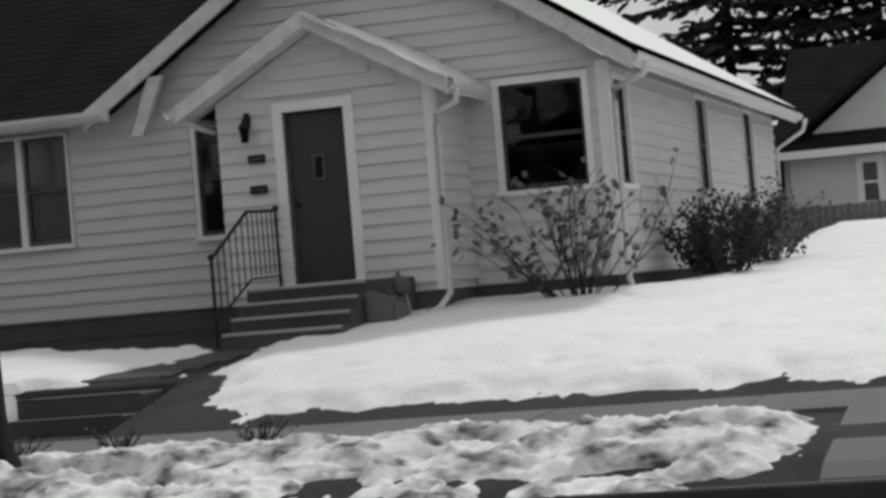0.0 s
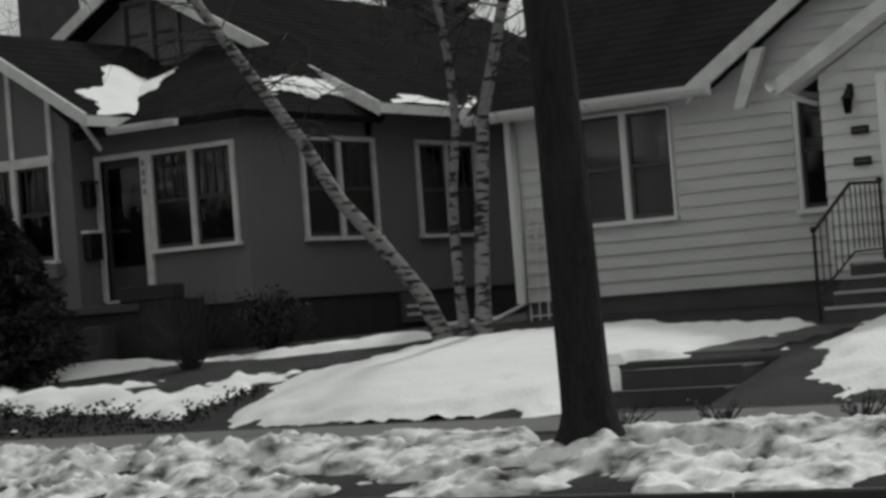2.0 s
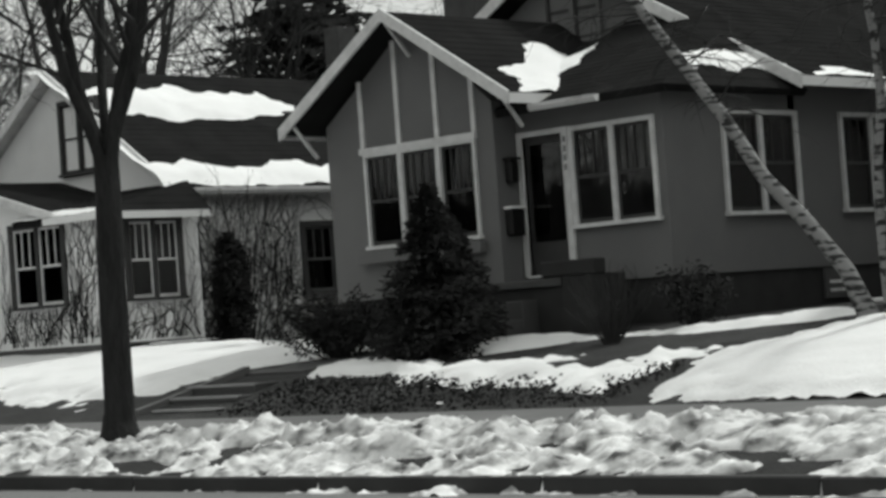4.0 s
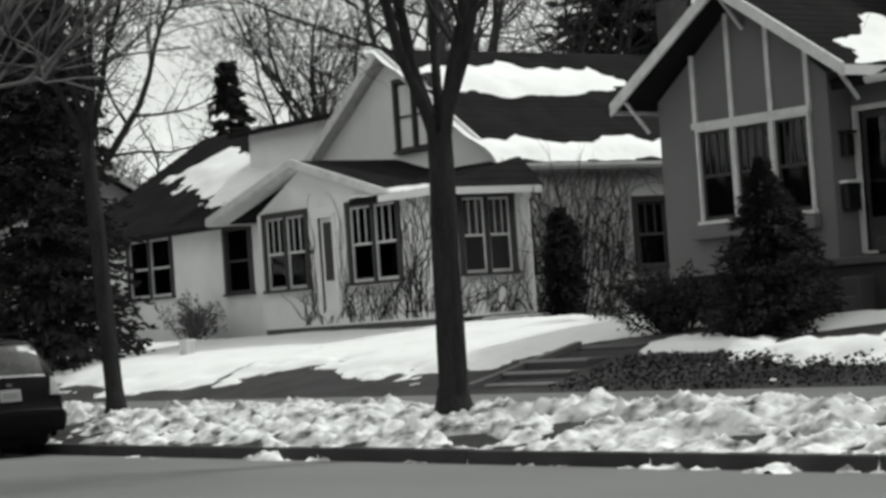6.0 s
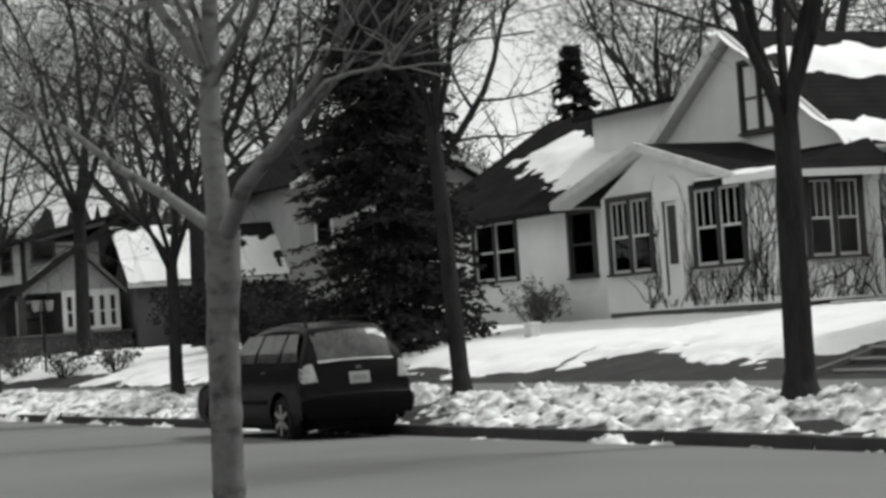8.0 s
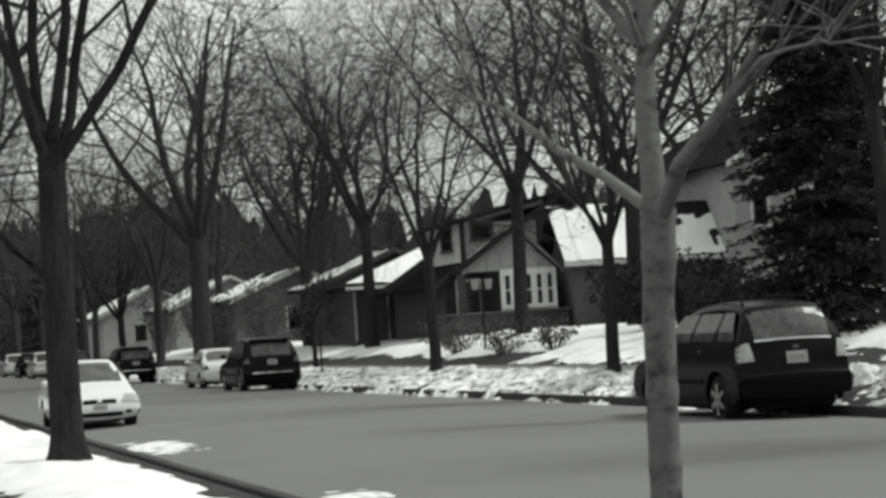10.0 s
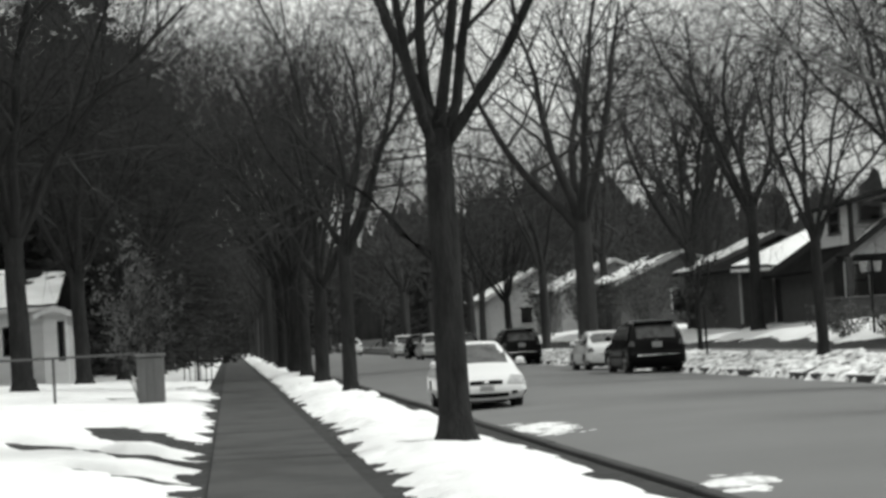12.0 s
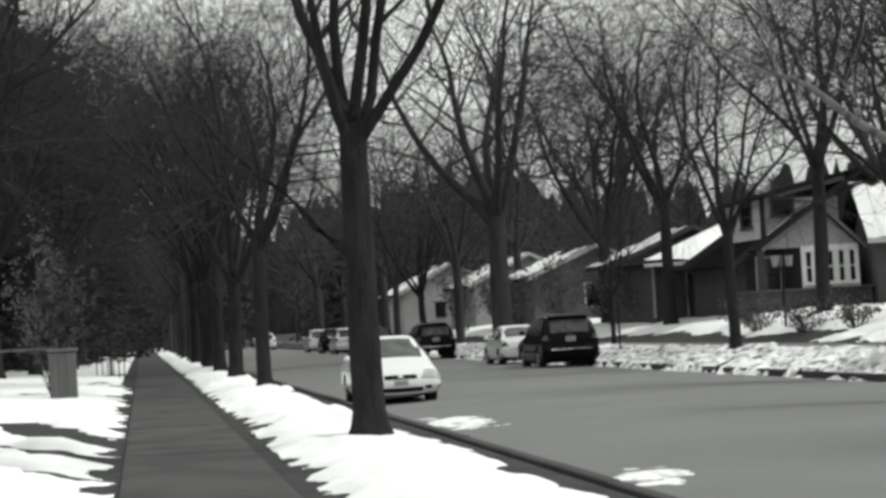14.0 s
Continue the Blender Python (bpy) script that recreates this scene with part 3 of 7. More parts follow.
rl = thing("stair_railing", "black wrought-iron railing on the front steps", "railing", Matrix.Translation((-9.47, 22.2, 1.1)))
bm = bmesh.new()
pa, pb, pc = Vector((-0.08, -0.05, 0.95)), Vector((0.02, 0.85, 1.48)), Vector((0.06, 1.65, 1.50))
tube(bm, [pa, pb, pc], 0.022, 6)
part("handrail", bm, "iron", rl)
bm = bmesh.new()
tube(bm, [pa - Vector((0, 0, 0.72)), pb - Vector((0, 0, 0.78)), pc - Vector((0, 0, 0.78))], 0.014, 6)
part("lower_rail", bm, "iron", rl)
for k, (p, bz) in enumerate(((pa, -0.05), (pc, 0.55))):
    bm = bmesh.new()
    tube(bm, [(p.x, p.y, bz), p], 0.022, 6)
    bmesh.ops.create_icosphere(bm, subdivisions=1, radius=0.045, matrix=Matrix.Translation(p + Vector((0, 0, 0.02))))
    part("post", bm, "iron", rl)
for k in range(11):
    f = (k + 1) / 12
    p = pa.lerp(pb, f * 2) if f < 0.5 else pb.lerp(pc, f * 2 - 1)
    bm = bmesh.new()
    tube(bm, [p - Vector((0, 0, 0.75)), p], 0.009, 5)
    part("baluster", bm, "iron", rl)

# the garden walk and its low steps
wk = tagged(thing("garden_walk", "damp dark concrete walk up to the front steps", "path"), kind="structure")
for i in range(5):
    bm = bmesh.new()
    for v in box(bm, -10.0 - 0.18 * (5 - i), -8.85 - 0.14 * (5 - i), 20.15 + 0.4 * i, 20.54 + 0.4 * i, 0, 0.1):
        v.co.z = gz(v.co.x, v.co.y) + (0.03 if v.co.z > 0.05 else -0.1)
    part("slab", bm, "dampconc", wk)
for i in range(2):
    part("step", boxes((-10.75, -9.35, 19.2 + 0.45 * i, 20.25, 0.1, 0.53 + 0.19 * i), bevel=0.012), "dampconc", wk)
    part("nosing", boxes((-10.74, -9.36, 19.195 + 0.45 * i, 19.25 + 0.45 * i, 0.532 + 0.19 * i, 0.538 + 0.19 * i)), "concrete", wk)
wk = tagged(thing("garden_walk", "concrete garden steps through the ivy bank", "path"), kind="structure")
for i in range(3):
    part("step", boxes((-24.2 - 0.15 * i, -22.7 - 0.15 * i, 18.7 + 0.45 * i, 20.6, 0.1, 0.48 + 0.14 * i), bevel=0.012), "dampconc", wk)
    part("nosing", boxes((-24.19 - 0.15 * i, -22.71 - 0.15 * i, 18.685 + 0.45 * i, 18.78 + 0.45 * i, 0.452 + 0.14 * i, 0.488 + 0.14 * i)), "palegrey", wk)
for i in range(4):
    bm = bmesh.new()
    for v in box(bm, -24.5 + 0.25 * i, -23.1 + 0.28 * i, 20.6 + 0.45 * i, 21.03 + 0.45 * i, 0, 0.1):
        v.co.z = gz(v.co.x, v.co.y) + (0.03 if v.co.z > 0.05 else -0.1)
    part("slab", bm, "dampconc", wk)
bm = bmesh.new()
prism(bm, [(18.6, 0.2), (18.6, 0.50), (20.7, 0.98), (20.7, 0.2)], -0.07, 0.07, Matrix.Translation((-24.45, 0, 0)) @ Matrix.Rotation(math.pi / 2, 4, "Z"))
part("cheek_wall", bm, "concrete", wk)

# the grey stucco house
T = House("dark grey stucco bungalow with pale trim and gabled sunroom", -22.5, 26, 1.1)
BY, DY, TX = 23.8, 24.3, -19.15
mb = face(0, BY)
bw = [(-24.78, -24.06, 2.70, 4.12), (-23.96, -23.22, 2.70, 4.12), (-23.12, -22.42, 2.70, 4.12)]
wall(T, mb, -25.7, -22.0, 1.85, 4.7, bw, "stucco", gable=[(-25.7, 4.7), (-22.0, 4.7), (-23.0, 5.55), (-23.75, 6.1), (-24.5, 5.55)])
for a in bw:
    window(T, mb, *a, case=0.05, sash="darkframe", cover="curtain", trim="weathered", muntin=3)
for x, zt in ((-24.84, 5.35), (-24.01, 5.9), (-23.17, 5.75), (-22.38, 5.1)):
    T.put("batten", boxes((x - 0.045, x + 0.045, BY - 0.035, BY - 0.002, 4.17, zt)), "weathered")
T.put("belt_board", boxes((-24.9, -22.33, BY - 0.07, BY - 0.036, 4.17, 4.27)), "weathered")
T.put("window_box", boxes((-25.0, -22.3, BY - 0.16, BY - 0.002, 2.42, 2.62), bevel=0.01), "stucco")
mbs = face(-22.0, BY, True)
wall(T, mbs, 0.18, 3.6, 1.85, 4.75, (), "stucco")
wall(T, face(-25.52, BY, True), 0.18, 3.6, 1.85, 4.75, (), "stucco")
gable_roof(T, -23.67, 2.52, 4.72, 0.625, 23.25, 30.0, board=0.2)
for xk in (-25.95, -21.4, -23.67):
    zt = 4.65 + (2.52 - abs(xk + 23.67)) * 0.6
    bm = bmesh.new()
    tube(bm, [(xk, BY, zt - 0.55), (xk, 23.32, zt - 0.05)], 0.035, 5)
    T.put("knee_brace", bm, "weathered")
md = face(0, DY)
dd, dw = (-21.88, -21.06, 2.02, 4.12), (-20.85, -19.36, 2.72, 4.12)
wall(T, md, -22.0, TX, 1.85, 4.6, [dd, dw], "stucco")
window(T, md, *dw, lights=2, case=0.07, sash="darkframe", cover="curtain", trim="weathered", muntin=3)
tdr = T.put("door", boxes((dd[0], dd[1], 0.05, 0.09, dd[2], dd[3])), "darkframe", md, "dark screen door")
T.put("door_glass", boxes((dd[0] + 0.1, dd[1] - 0.1, 0.035, 0.045, dd[2] + 0.5, dd[3] - 0.12)), "carglass", md, parent=tdr)
T.put("door_casing", boxes((dd[0] - 0.09, dd[0], -0.05, 0.05, 2.0, 4.2), (dd[1], dd[1] + 0.12, -0.05, 0.05, 2.0, 4.2), (dd[0], dd[1], -0.05, 0.05, 4.12, 4.2), (dd[0], dd[1], -0.08, 0.05, 1.98, 2.02)), "weathered", md)
for k in range(4):
    T.put("number_bar", boxes((-21.03, -20.97, -0.056, -0.05, 3.55 + 0.14 * k, 3.64 + 0.14 * k)), "ink", md)
mt = face(TX, DY, True)
tw = [(1.42, 3.2, 2.74, 4.2), (4.5, 6.15, 2.74, 4.2)]
wall(T, mt, 0.18, 13.5, 1.85, 4.75, tw, "stucco")
for a in tw:
    window(T, mt, *a, lights=2, case=0.07, sash="darkframe", cover="curtain", trim="weathered", muntin=2)
T.put("foundation", boxes((-25.65, -22.05, BY + 0.04, BY + 0.3, 0.8, 1.85), (-22.05, TX - 0.05, DY + 0.04, DY + 0.3, 0.8, 1.85), (TX - 0.3, TX - 0.04, DY + 0.3, DY + 13.4, 0.8, 1.85)), "darkfound")
bwn = T.put("basement_window", boxes((3.75, 4.5, -0.02, 0.03, 1.35, 1.82)), "foundation", mt)
T.put("vent_slot", boxes((3.85, 4.4, -0.03, -0.02, 1.45, 1.5), (3.85, 4.4, -0.03, -0.02, 1.58, 1.63)), "weathered", mt, parent=bwn)
slab_roof(T, (-22.2, 23.85, 4.55), (-18.75, 23.85, 4.55), (-20.5, 27.4, 6.1), (-22.2, 27.4, 6.1))
slab_roof(T, (-18.75, 23.85, 4.55), (-18.75, 27.4, 4.55), (-20.5, 27.42, 6.1), (-20.5, 27.38, 6.1))
gutter(T, (-21.2, 23.82, 4.55), (-19.9, 23.82, 4.55))
wall(T, face(0, 27.4), -27.8, TX, 4.3, 4.75, (), "stucco", gable=[(-27.8, 4.75), (TX, 4.75), (-23.45, 7.3)], name="gable_wall")
window(T, face(0, 27.38), -23.85, -22.75, 5.95, 7.0, lights=2, case=0.07, sash="darkframe", trim="stucco")
gable_roof(T, -23.45, 4.9, 4.74, 0.563, 26.95, 38.2, board=0.22)
wall(T, face(-27.62, 27.4, True), 0, 10.5, 1.0, 4.75, (), "stucco")
wall(T, face(-27.8, 37.7), 0, 8.6, 1.0, 4.75, (), "stucco")
wall(T, face(0, 27.4), -27.8, -25.6, 1.0, 4.4, (), "stucco")
T.put("chimney", boxes((-27.85, -27.05, 29, 29.8, 4, 8.6), (-27.92, -26.98, 28.93, 29.87, 8.6, 8.75), bevel=0.01), "brick")
st = thing("front_stoop", "concrete stoop before the screen door, shade put into its dark landing", "steps", Matrix.Translation((-21.5, 23.5, 1.1)))
# the shadow on the landing is put into its darker colour
part("landing", boxes((-0.7, 1.1, -0.2, 0.8, -0.3, 0.72), bevel=0.015), "darkfound", st)
part("landing_slab", boxes((-0.76, 1.16, -0.26, 0.8, 0.72, 0.84), bevel=0.015), "dampconc", st)
part("step", boxes((-0.4, 0.6, -0.55, -0.2, -0.3, 0.55), bevel=0.015), "dampconc", st)
part("step", boxes((-0.4, 0.6, -0.9, -0.55, -0.3, 0.28), bevel=0.015), "dampconc", st)
part("planter", boxes((0.75, 1.75, -0.28, 0.02, 0.86, 1.08), bevel=0.02), "darkfound", st)
part("planter_base", boxes((1.1, 1.7, -0.26, 0.5, -0.3, 0.86), bevel=0.015), "darkfound", st)
for nm, z, sx, sz in (("wall_lantern", 3.62, 0.09, 0.17), ("letterbox", 2.85, 0.15, 0.2)):
    s = thing(nm, "black " + nm.replace("_", " ") + " beside the screen door", nm.replace("_", " "), Matrix.Translation((-21.98, 24.05, z)))
    part("case", boxes((0.0, 0.14, -sx, sx, -sz, sz), bevel=0.02), "iron", s)
    part("cap", boxes((0.0, 0.17, -sx - 0.02, sx + 0.02, sz, sz + 0.04)), "snow" if nm == "letterbox" else "iron", s)

# the white stucco house under bare vines
V = House("white stucco house overgrown with bare vines, dark window frames", -38, 26, 1.2)
VY, VX = 25.0, -33.7
mv = face(0, VY)
va, vb, vd = (-39.75, -38.2, 2.3, 3.85), (-36.5, -34.85, 2.3, 3.85), (-37.7, -37.15, 1.75, 3.72)
wall(V, mv, -40.1, VX, 1.45, 3.95, [va, vb, vd], "whitestucco", gable=[(-40.1, 3.95), (-34.9, 3.95), (-38.2, 4.85)])
for a in (va, vb):
    window(V, mv, *a, lights=2, case=0.12, trim="darkframe", sash="weathered", muntin=2)
vdr = V.put("door", boxes((vd[0], vd[1], 0.05, 0.09, vd[2], vd[3])), "trim", mv, "white storm door with tall dark glass")
V.put("door_glass", boxes((vd[0] + 0.12, vd[1] - 0.12, 0.03, 0.05, 2.4, vd[3] - 0.1)), "darkframe", mv, parent=vdr)
V.put("door_casing", boxes((vd[0] - 0.1, vd[0], -0.04, 0.05, 1.7, 3.8), (vd[1], vd[1] + 0.1, -0.04, 0.05, 1.7, 3.8), (vd[0], vd[1], -0.04, 0.05, 3.72, 3.8)), "trim", mv)
mvs = face(VX, VY, True)
vc = (0.75, 1.95, 2.3, 3.8)
wall(V, mvs, 0.18, 2.5, 1.45, 3.95, [vc], "whitestucco")
window(V, mvs, *vc, lights=2, case=0.12, trim="darkframe", sash="weathered", muntin=2)
wall(V, face(-39.92, VY, True), 0.18, 2.5, 1.45, 3.95, (), "whitestucco")
gable_roof(V, -38.2, 3.6, 4.02, 0.27, 24.75, 27.6, rake="weathered", board=0.18, soffit="weathered")
slab_roof(V, (-36.0, 24.65, 3.98), (-33.2, 24.65, 3.98), (-33.9, 27.5, 4.62), (-36.0, 27.5, 4.62))
slab_roof(V, (-33.2, 24.65, 3.98), (-33.2, 27.5, 3.98), (-33.9, 27.5, 4.62), (-33.9, 27.4, 4.62))
V.put("fascia", boxes((-34.9, -33.2, 24.6, 24.65, 3.84, 3.98), (-33.2, -33.15, 24.6, 27.4, 3.84, 3.98)), "trim")
mm = face(0, 27.5)
EX = -34.45
me_ = face(EX, 27.5, True)
vw = (3.55, 4.35, 2.25, 3.65)
wall(V, me_, 0.0, 9.2, 1.2, 4.45, [vw], "whitestucco")
window(V, me_, *vw, case=0.13, trim="darkframe", sash="foundation", muntin=2)
wall(V, mm, -42.0, EX - 0.19, 1.3, 4.5, (), "whitestucco", gable=[(-42.3, 4.5), (-34.2, 4.5), (-38.26, 7.2)], name="gable_wall")
window(V, face(0, 27.48), -38.0, -36.8, 5.15, 6.62, lights=2, case=0.1, trim="darkframe", sash="darkframe")
gable_roof(V, -38.26, 4.26, 4.5, 0.69, 27.22, 37.2, rake="weathered", board=0.24, soffit="weathered")
gutter(V, (-33.97, 27.0, 4.47), (-33.97, 37.2, 4.47), (1, 0))
V.put("chimney", boxes((-38.5, -38.0, 35.8, 36.4, 6, 8.75), bevel=0.01), "brick")
V.put("foundation", boxes((-40.05, VX - 0.05, VY + 0.03, VY + 0.3, 0.8, 1.45), (EX - 0.3, EX - 0.04, 27.53, 36.6, 0.8, 1.2)), "foundation")
V.put("cellar_hatch", boxes((-33.6, -32.2, 26.0, 27.2, 1.15, 1.42), bevel=0.02), "weathered")
# its west wing
vg, vh = (-45.6, -44.55, 2.4, 3.98), (-50.6, -48.4, 2.5, 4.0)
wall(V, mm, -53.5, -40.1, 1.3, 4.15, [vg, vh], "whitestucco")
window(V, mm, *vg, case=0.14, trim="darkframe", sash="darkframe", cover="curtain")
window(V, mm, *vh, lights=2, case=0.12, trim="darkframe", sash="weathered", cover="curtain")
slab_roof(V, (-54, 27.05, 4.12), (-41.0, 27.05, 4.12), (-41.0, 32.0, 7.1), (-54, 32.0, 7.1))
slab_roof(V, (-54, 37, 4.12), (-41.0, 37, 4.12), (-41.0, 32.0, 7.1), (-54, 32.0, 7.1))
wall(V, face(-47.3, 29.4), 0, 7.5, 4.8, 6.5, (), "whitestucco", name="dormer_wall")
wall(V, face(-39.8, 29.4, True), 0.18, 2.6, 4.8, 6.5, (), "whitestucco", name="dormer_wall")
slab_roof(V, (-47.7, 29.0, 6.55), (-39.4, 29.0, 6.55), (-39.4, 32.4, 7.15), (-47.7, 32.4, 7.15))
wall(V, face(-53.4, 27.5, True), 0.1, 9, 1.3, 4.15, (), "whitestucco", gable=[(0, 4.15), (9, 4.15), (4.5, 6.9)])
V.put("fascia", boxes((-54, -41, 27.0, 27.05, 3.98, 4.12)), "shingle")


# unseen floor and ceiling slabs, added so no sky shows through the windows
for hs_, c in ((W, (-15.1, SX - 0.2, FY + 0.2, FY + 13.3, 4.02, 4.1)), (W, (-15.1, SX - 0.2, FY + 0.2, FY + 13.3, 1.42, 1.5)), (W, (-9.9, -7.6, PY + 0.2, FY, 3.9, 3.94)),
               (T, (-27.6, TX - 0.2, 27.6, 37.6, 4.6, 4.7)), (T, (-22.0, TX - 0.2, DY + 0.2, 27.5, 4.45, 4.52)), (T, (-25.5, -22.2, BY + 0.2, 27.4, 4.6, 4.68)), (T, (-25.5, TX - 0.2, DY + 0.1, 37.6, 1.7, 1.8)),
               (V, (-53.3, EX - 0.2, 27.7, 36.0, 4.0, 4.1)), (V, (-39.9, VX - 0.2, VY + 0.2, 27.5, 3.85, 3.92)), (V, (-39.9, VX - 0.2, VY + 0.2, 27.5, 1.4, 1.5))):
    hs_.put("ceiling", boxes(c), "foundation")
wall(V, face(0, 36.7), -53.4, EX - 0.02, 1.2, 4.4, (), "whitestucco")


# snow that lies on roofs: humps following the slope
def roof_snow(label, a, b, c, d, mask, res=0.12, thick=0.10):
    """A snow sheet over the roof corners a-b (eave), c-d (ridge) where mask(u, v) is above nought."""
    a, b, c, d = (Vector(p) for p in (a, b, c, d))
    up = (b - a).cross(d - a)
    up = up.normalized() if up.z > 0 else -up.normalized()
    nu, nv = int((b - a).length / res) + 2, int((d - a).length / res) + 2
    vs = []
    for i in range(nu):
        for j in range(nv):
            u, v = i / (nu - 1), j / (nv - 1)
            p = a.lerp(b, u).lerp(d.lerp(c, u), v)
            k = mask(u, v) + 0.35 * fbm(p.x * 0.9, p.y * 0.9, p.z)
            t = max(-0.5, min(1.0, k * 2.2)) * thick
            vs.append(p + up * (0.012 + t))
    fs = [(i * nv + j, (i + 1) * nv + j, (i + 1) * nv + j + 1, i * nv + j + 1) for i in range(nu - 1) for j in range(nv - 1)]
    return tagged(pydata("roof_snow", vs, fs, "snow", smooth=True), label, "snow", kind="stuff")


roof_snow("melting snow on the white cottage's roof slope", (-5.2, 24.75, 4.12), (-5.2, 39.0, 4.12), (-8.77, 39.0, 6.46), (-8.77, 24.75, 6.46), lambda u, v: 0.9 - 0.2 * v)
roof_snow("snow strip on the porch roof", (-7.12, 23.55, 3.92), (-7.12, 25.3, 3.92), (-8.82, 25.3, 4.87), (-8.82, 23.55, 4.87), lambda u, v: 0.35 - abs(v - 0.35) * 0.6, thick=0.07)
roof_snow("snow on the eave of the stucco bungalow", (-18.55, 27.0, 4.75), (-18.55, 37.5, 4.75), (-23.45, 37.5, 7.5), (-23.45, 27.0, 7.5), lambda u, v: 0.06 - v * 3.6, thick=0.06)
roof_snow("snow drifted into the roof valley", (-22.2, 23.9, 4.57), (-18.75, 23.9, 4.57), (-20.5, 27.4, 6.11), (-22.2, 27.4, 6.11), lambda u, v: 0.36 - 2.2 * abs(u - 0.06) - 1.7 * abs(v - 0.36))
roof_snow("snow lying in the valley beside the bay roof", (-21.15, 23.3, 4.73), (-21.15, 30.0, 4.73), (-23.67, 30.0, 6.31), (-23.67, 23.3, 6.31), lambda u, v: 0.36 - 3.6 * abs(u - 0.13 - 0.40 * v) - 1.0 * abs(v - 0.28))
roof_snow("thin snow on the hip of the sunroom roof", (-18.75, 23.9, 4.57), (-18.75, 27.3, 4.57), (-20.5, 27.42, 6.11), (-20.5, 27.38, 6.11), lambda u, v: 0.02 - 2.5 * abs(v - 0.3), thick=0.06)
roof_snow("snow bands along the ridge and eave of the vine-clad house", (-34.0, 27.0, 4.51), (-34.0, 37.2, 4.51), (-38.26, 37.2, 7.45), (-38.26, 27.0, 7.45),
          lambda u, v: max(0.30 - abs(v - 0.10) * 4.2, 0.40 - abs(v - 0.72) * 3.6 - 0.5 * abs(u - 0.3)))
roof_snow("snow on the low sunroom roof", (-36.0, 24.65, 3.99), (-33.2, 24.65, 3.99), (-33.9, 27.5, 4.63), (-36.0, 27.5, 4.63), lambda u, v: 0.3 - abs(v - 0.1) * 3.0)
roof_snow("large snow patch on the wing's dark roof", (-54, 27.05, 4.13), (-41.0, 27.05, 4.13), (-41.0, 32.0, 7.11), (-54, 32.0, 7.11), lambda u, v: 0.60 - 2.5 * abs(v - 0.50 + 0.5 * (u - 0.45)) - 1.7 * abs(u - 0.45))


# ---- snow on the ground ----
def snow_sheet(label, x0, x1, y0, y1, res, depth, material="snow", base=gz, resy=None):
    """A sheet of snow with its own surface: depth(x, y) in metres over the ground, dipping under it where none lies."""
    ry = resy or res
    nx, ny = int((x1 - x0) / res) + 1, int((y1 - y0) / ry) + 1
    vs, low = [], []
    for i in range(nx):
        x = x0 + i * res
        for j in range(ny):
            y = y0 + j * ry
            d = depth(x, y)
            if d < 0.03:
                d = max(-0.15, d)
            low.append(d < -0.05)
            vs.append((x, y, base(x, y) + d))
    fs = []
    for i in range(nx - 1):
        for j in range(ny - 1):
            q = (i * ny + j, (i + 1) * ny + j, (i + 1) * ny + j + 1, i * ny + j + 1)
            if not all(low[k] for k in q):
                fs.append(q)
    return tagged(pydata("snow", vs, fs, material, smooth=True), label, "snow", kind="stuff")


def blob(x, y, cx, cy, rx, ry, p=2):
    return 1 - abs((x - cx) / rx) ** p - abs((y - cy) / ry) ** p


def bank_base(x, y):
    return gz(x, y) if y > 14.66 else (0.0 if y > 14.36 else crown(y))


def lump(x, y):
    """Distance to the nearest of many scattered points: rounded clods with creases between."""
    return noise.voronoi(Vector((x, y, 0.5)))[0][0]


def bank(x, y):
    """The ploughed ridge between kerb and far pavement; here and there it has slid over the kerb."""
    if x > -1.7:
        return -0.2
    near = x > -12.2
    c, h = 15.8 + 0.12 * ns(x * 0.3, 3.0), 0.15 + 0.10 * ns(x * 0.45, 9.0)
    front = 1.38 + 0.7 * max(0.0, ns(x * 0.55, 21.0) + 0.22) - 0.25 * max(0.0, -ns(x * 0.55, 21.0))
    if near:
        front, h = min(front, 1.42), h * 0.65
    w = front if y < c else 0.85
    k = max(-0.7, 1 - abs((y - c) / w) ** 2.6)
    wx, wy = x + 0.12 * ns(x * 3, y * 3, 40.0), y + 0.12 * ns(x * 3, y * 3, 50.0)
    clod = 0.17 * (0.42 - lump(wx * 1.7, wy * 2.0)) + 0.15 * (0.42 - lump(wx * 4.0, wy * 4.4)) + 0.08 * (0.42 - lump(wx * 8.5, wy * 8.5)) + (0.05 * (0.4 - lump(x * 17, y * 17)) if x > -46 else 0)
    chunk = 0.08 * fbm(x * 1.2, y * 1.2, 4.0) + clod * ((0.4 if y > 15.3 else 0.7) if near else 1.0 if x > -46 else 0.6) + 0.03 * ns(x * 13, y * 13, 2.0)
    hole = 0.7 * max(0.0, ns(x * 0.9 + 4, y * 1.9, 17.0) - 0.14) + (0.20 * max(0.0, ns(x * 1.5, y * 2.3, 33.0) - 0.05) if y < c - 0.15 else 0)
    if near:
        hole += 0.06 * max(0.0, min(1.0, (15.2 - y) * 4)) * max(0.0, 0.1 + 2.4 * ns(x * 0.8, 4.0)) - 0.06 + 0.2 * max(0.0, ns(x * 0.7, y * 1.6, 61.0) - 0.2)
    if x > -30.5 and x < -24.5 and y < 15.3:
        hole += 0.05
    end = min(1.0, max(0.0, (-1.8 - x) / 0.8))
    return (h * k + chunk * (0.6 + 0.4 * max(0, k)) + (-0.01 if near else 0.015) - hole) * end - 0.12 * (1 - end)


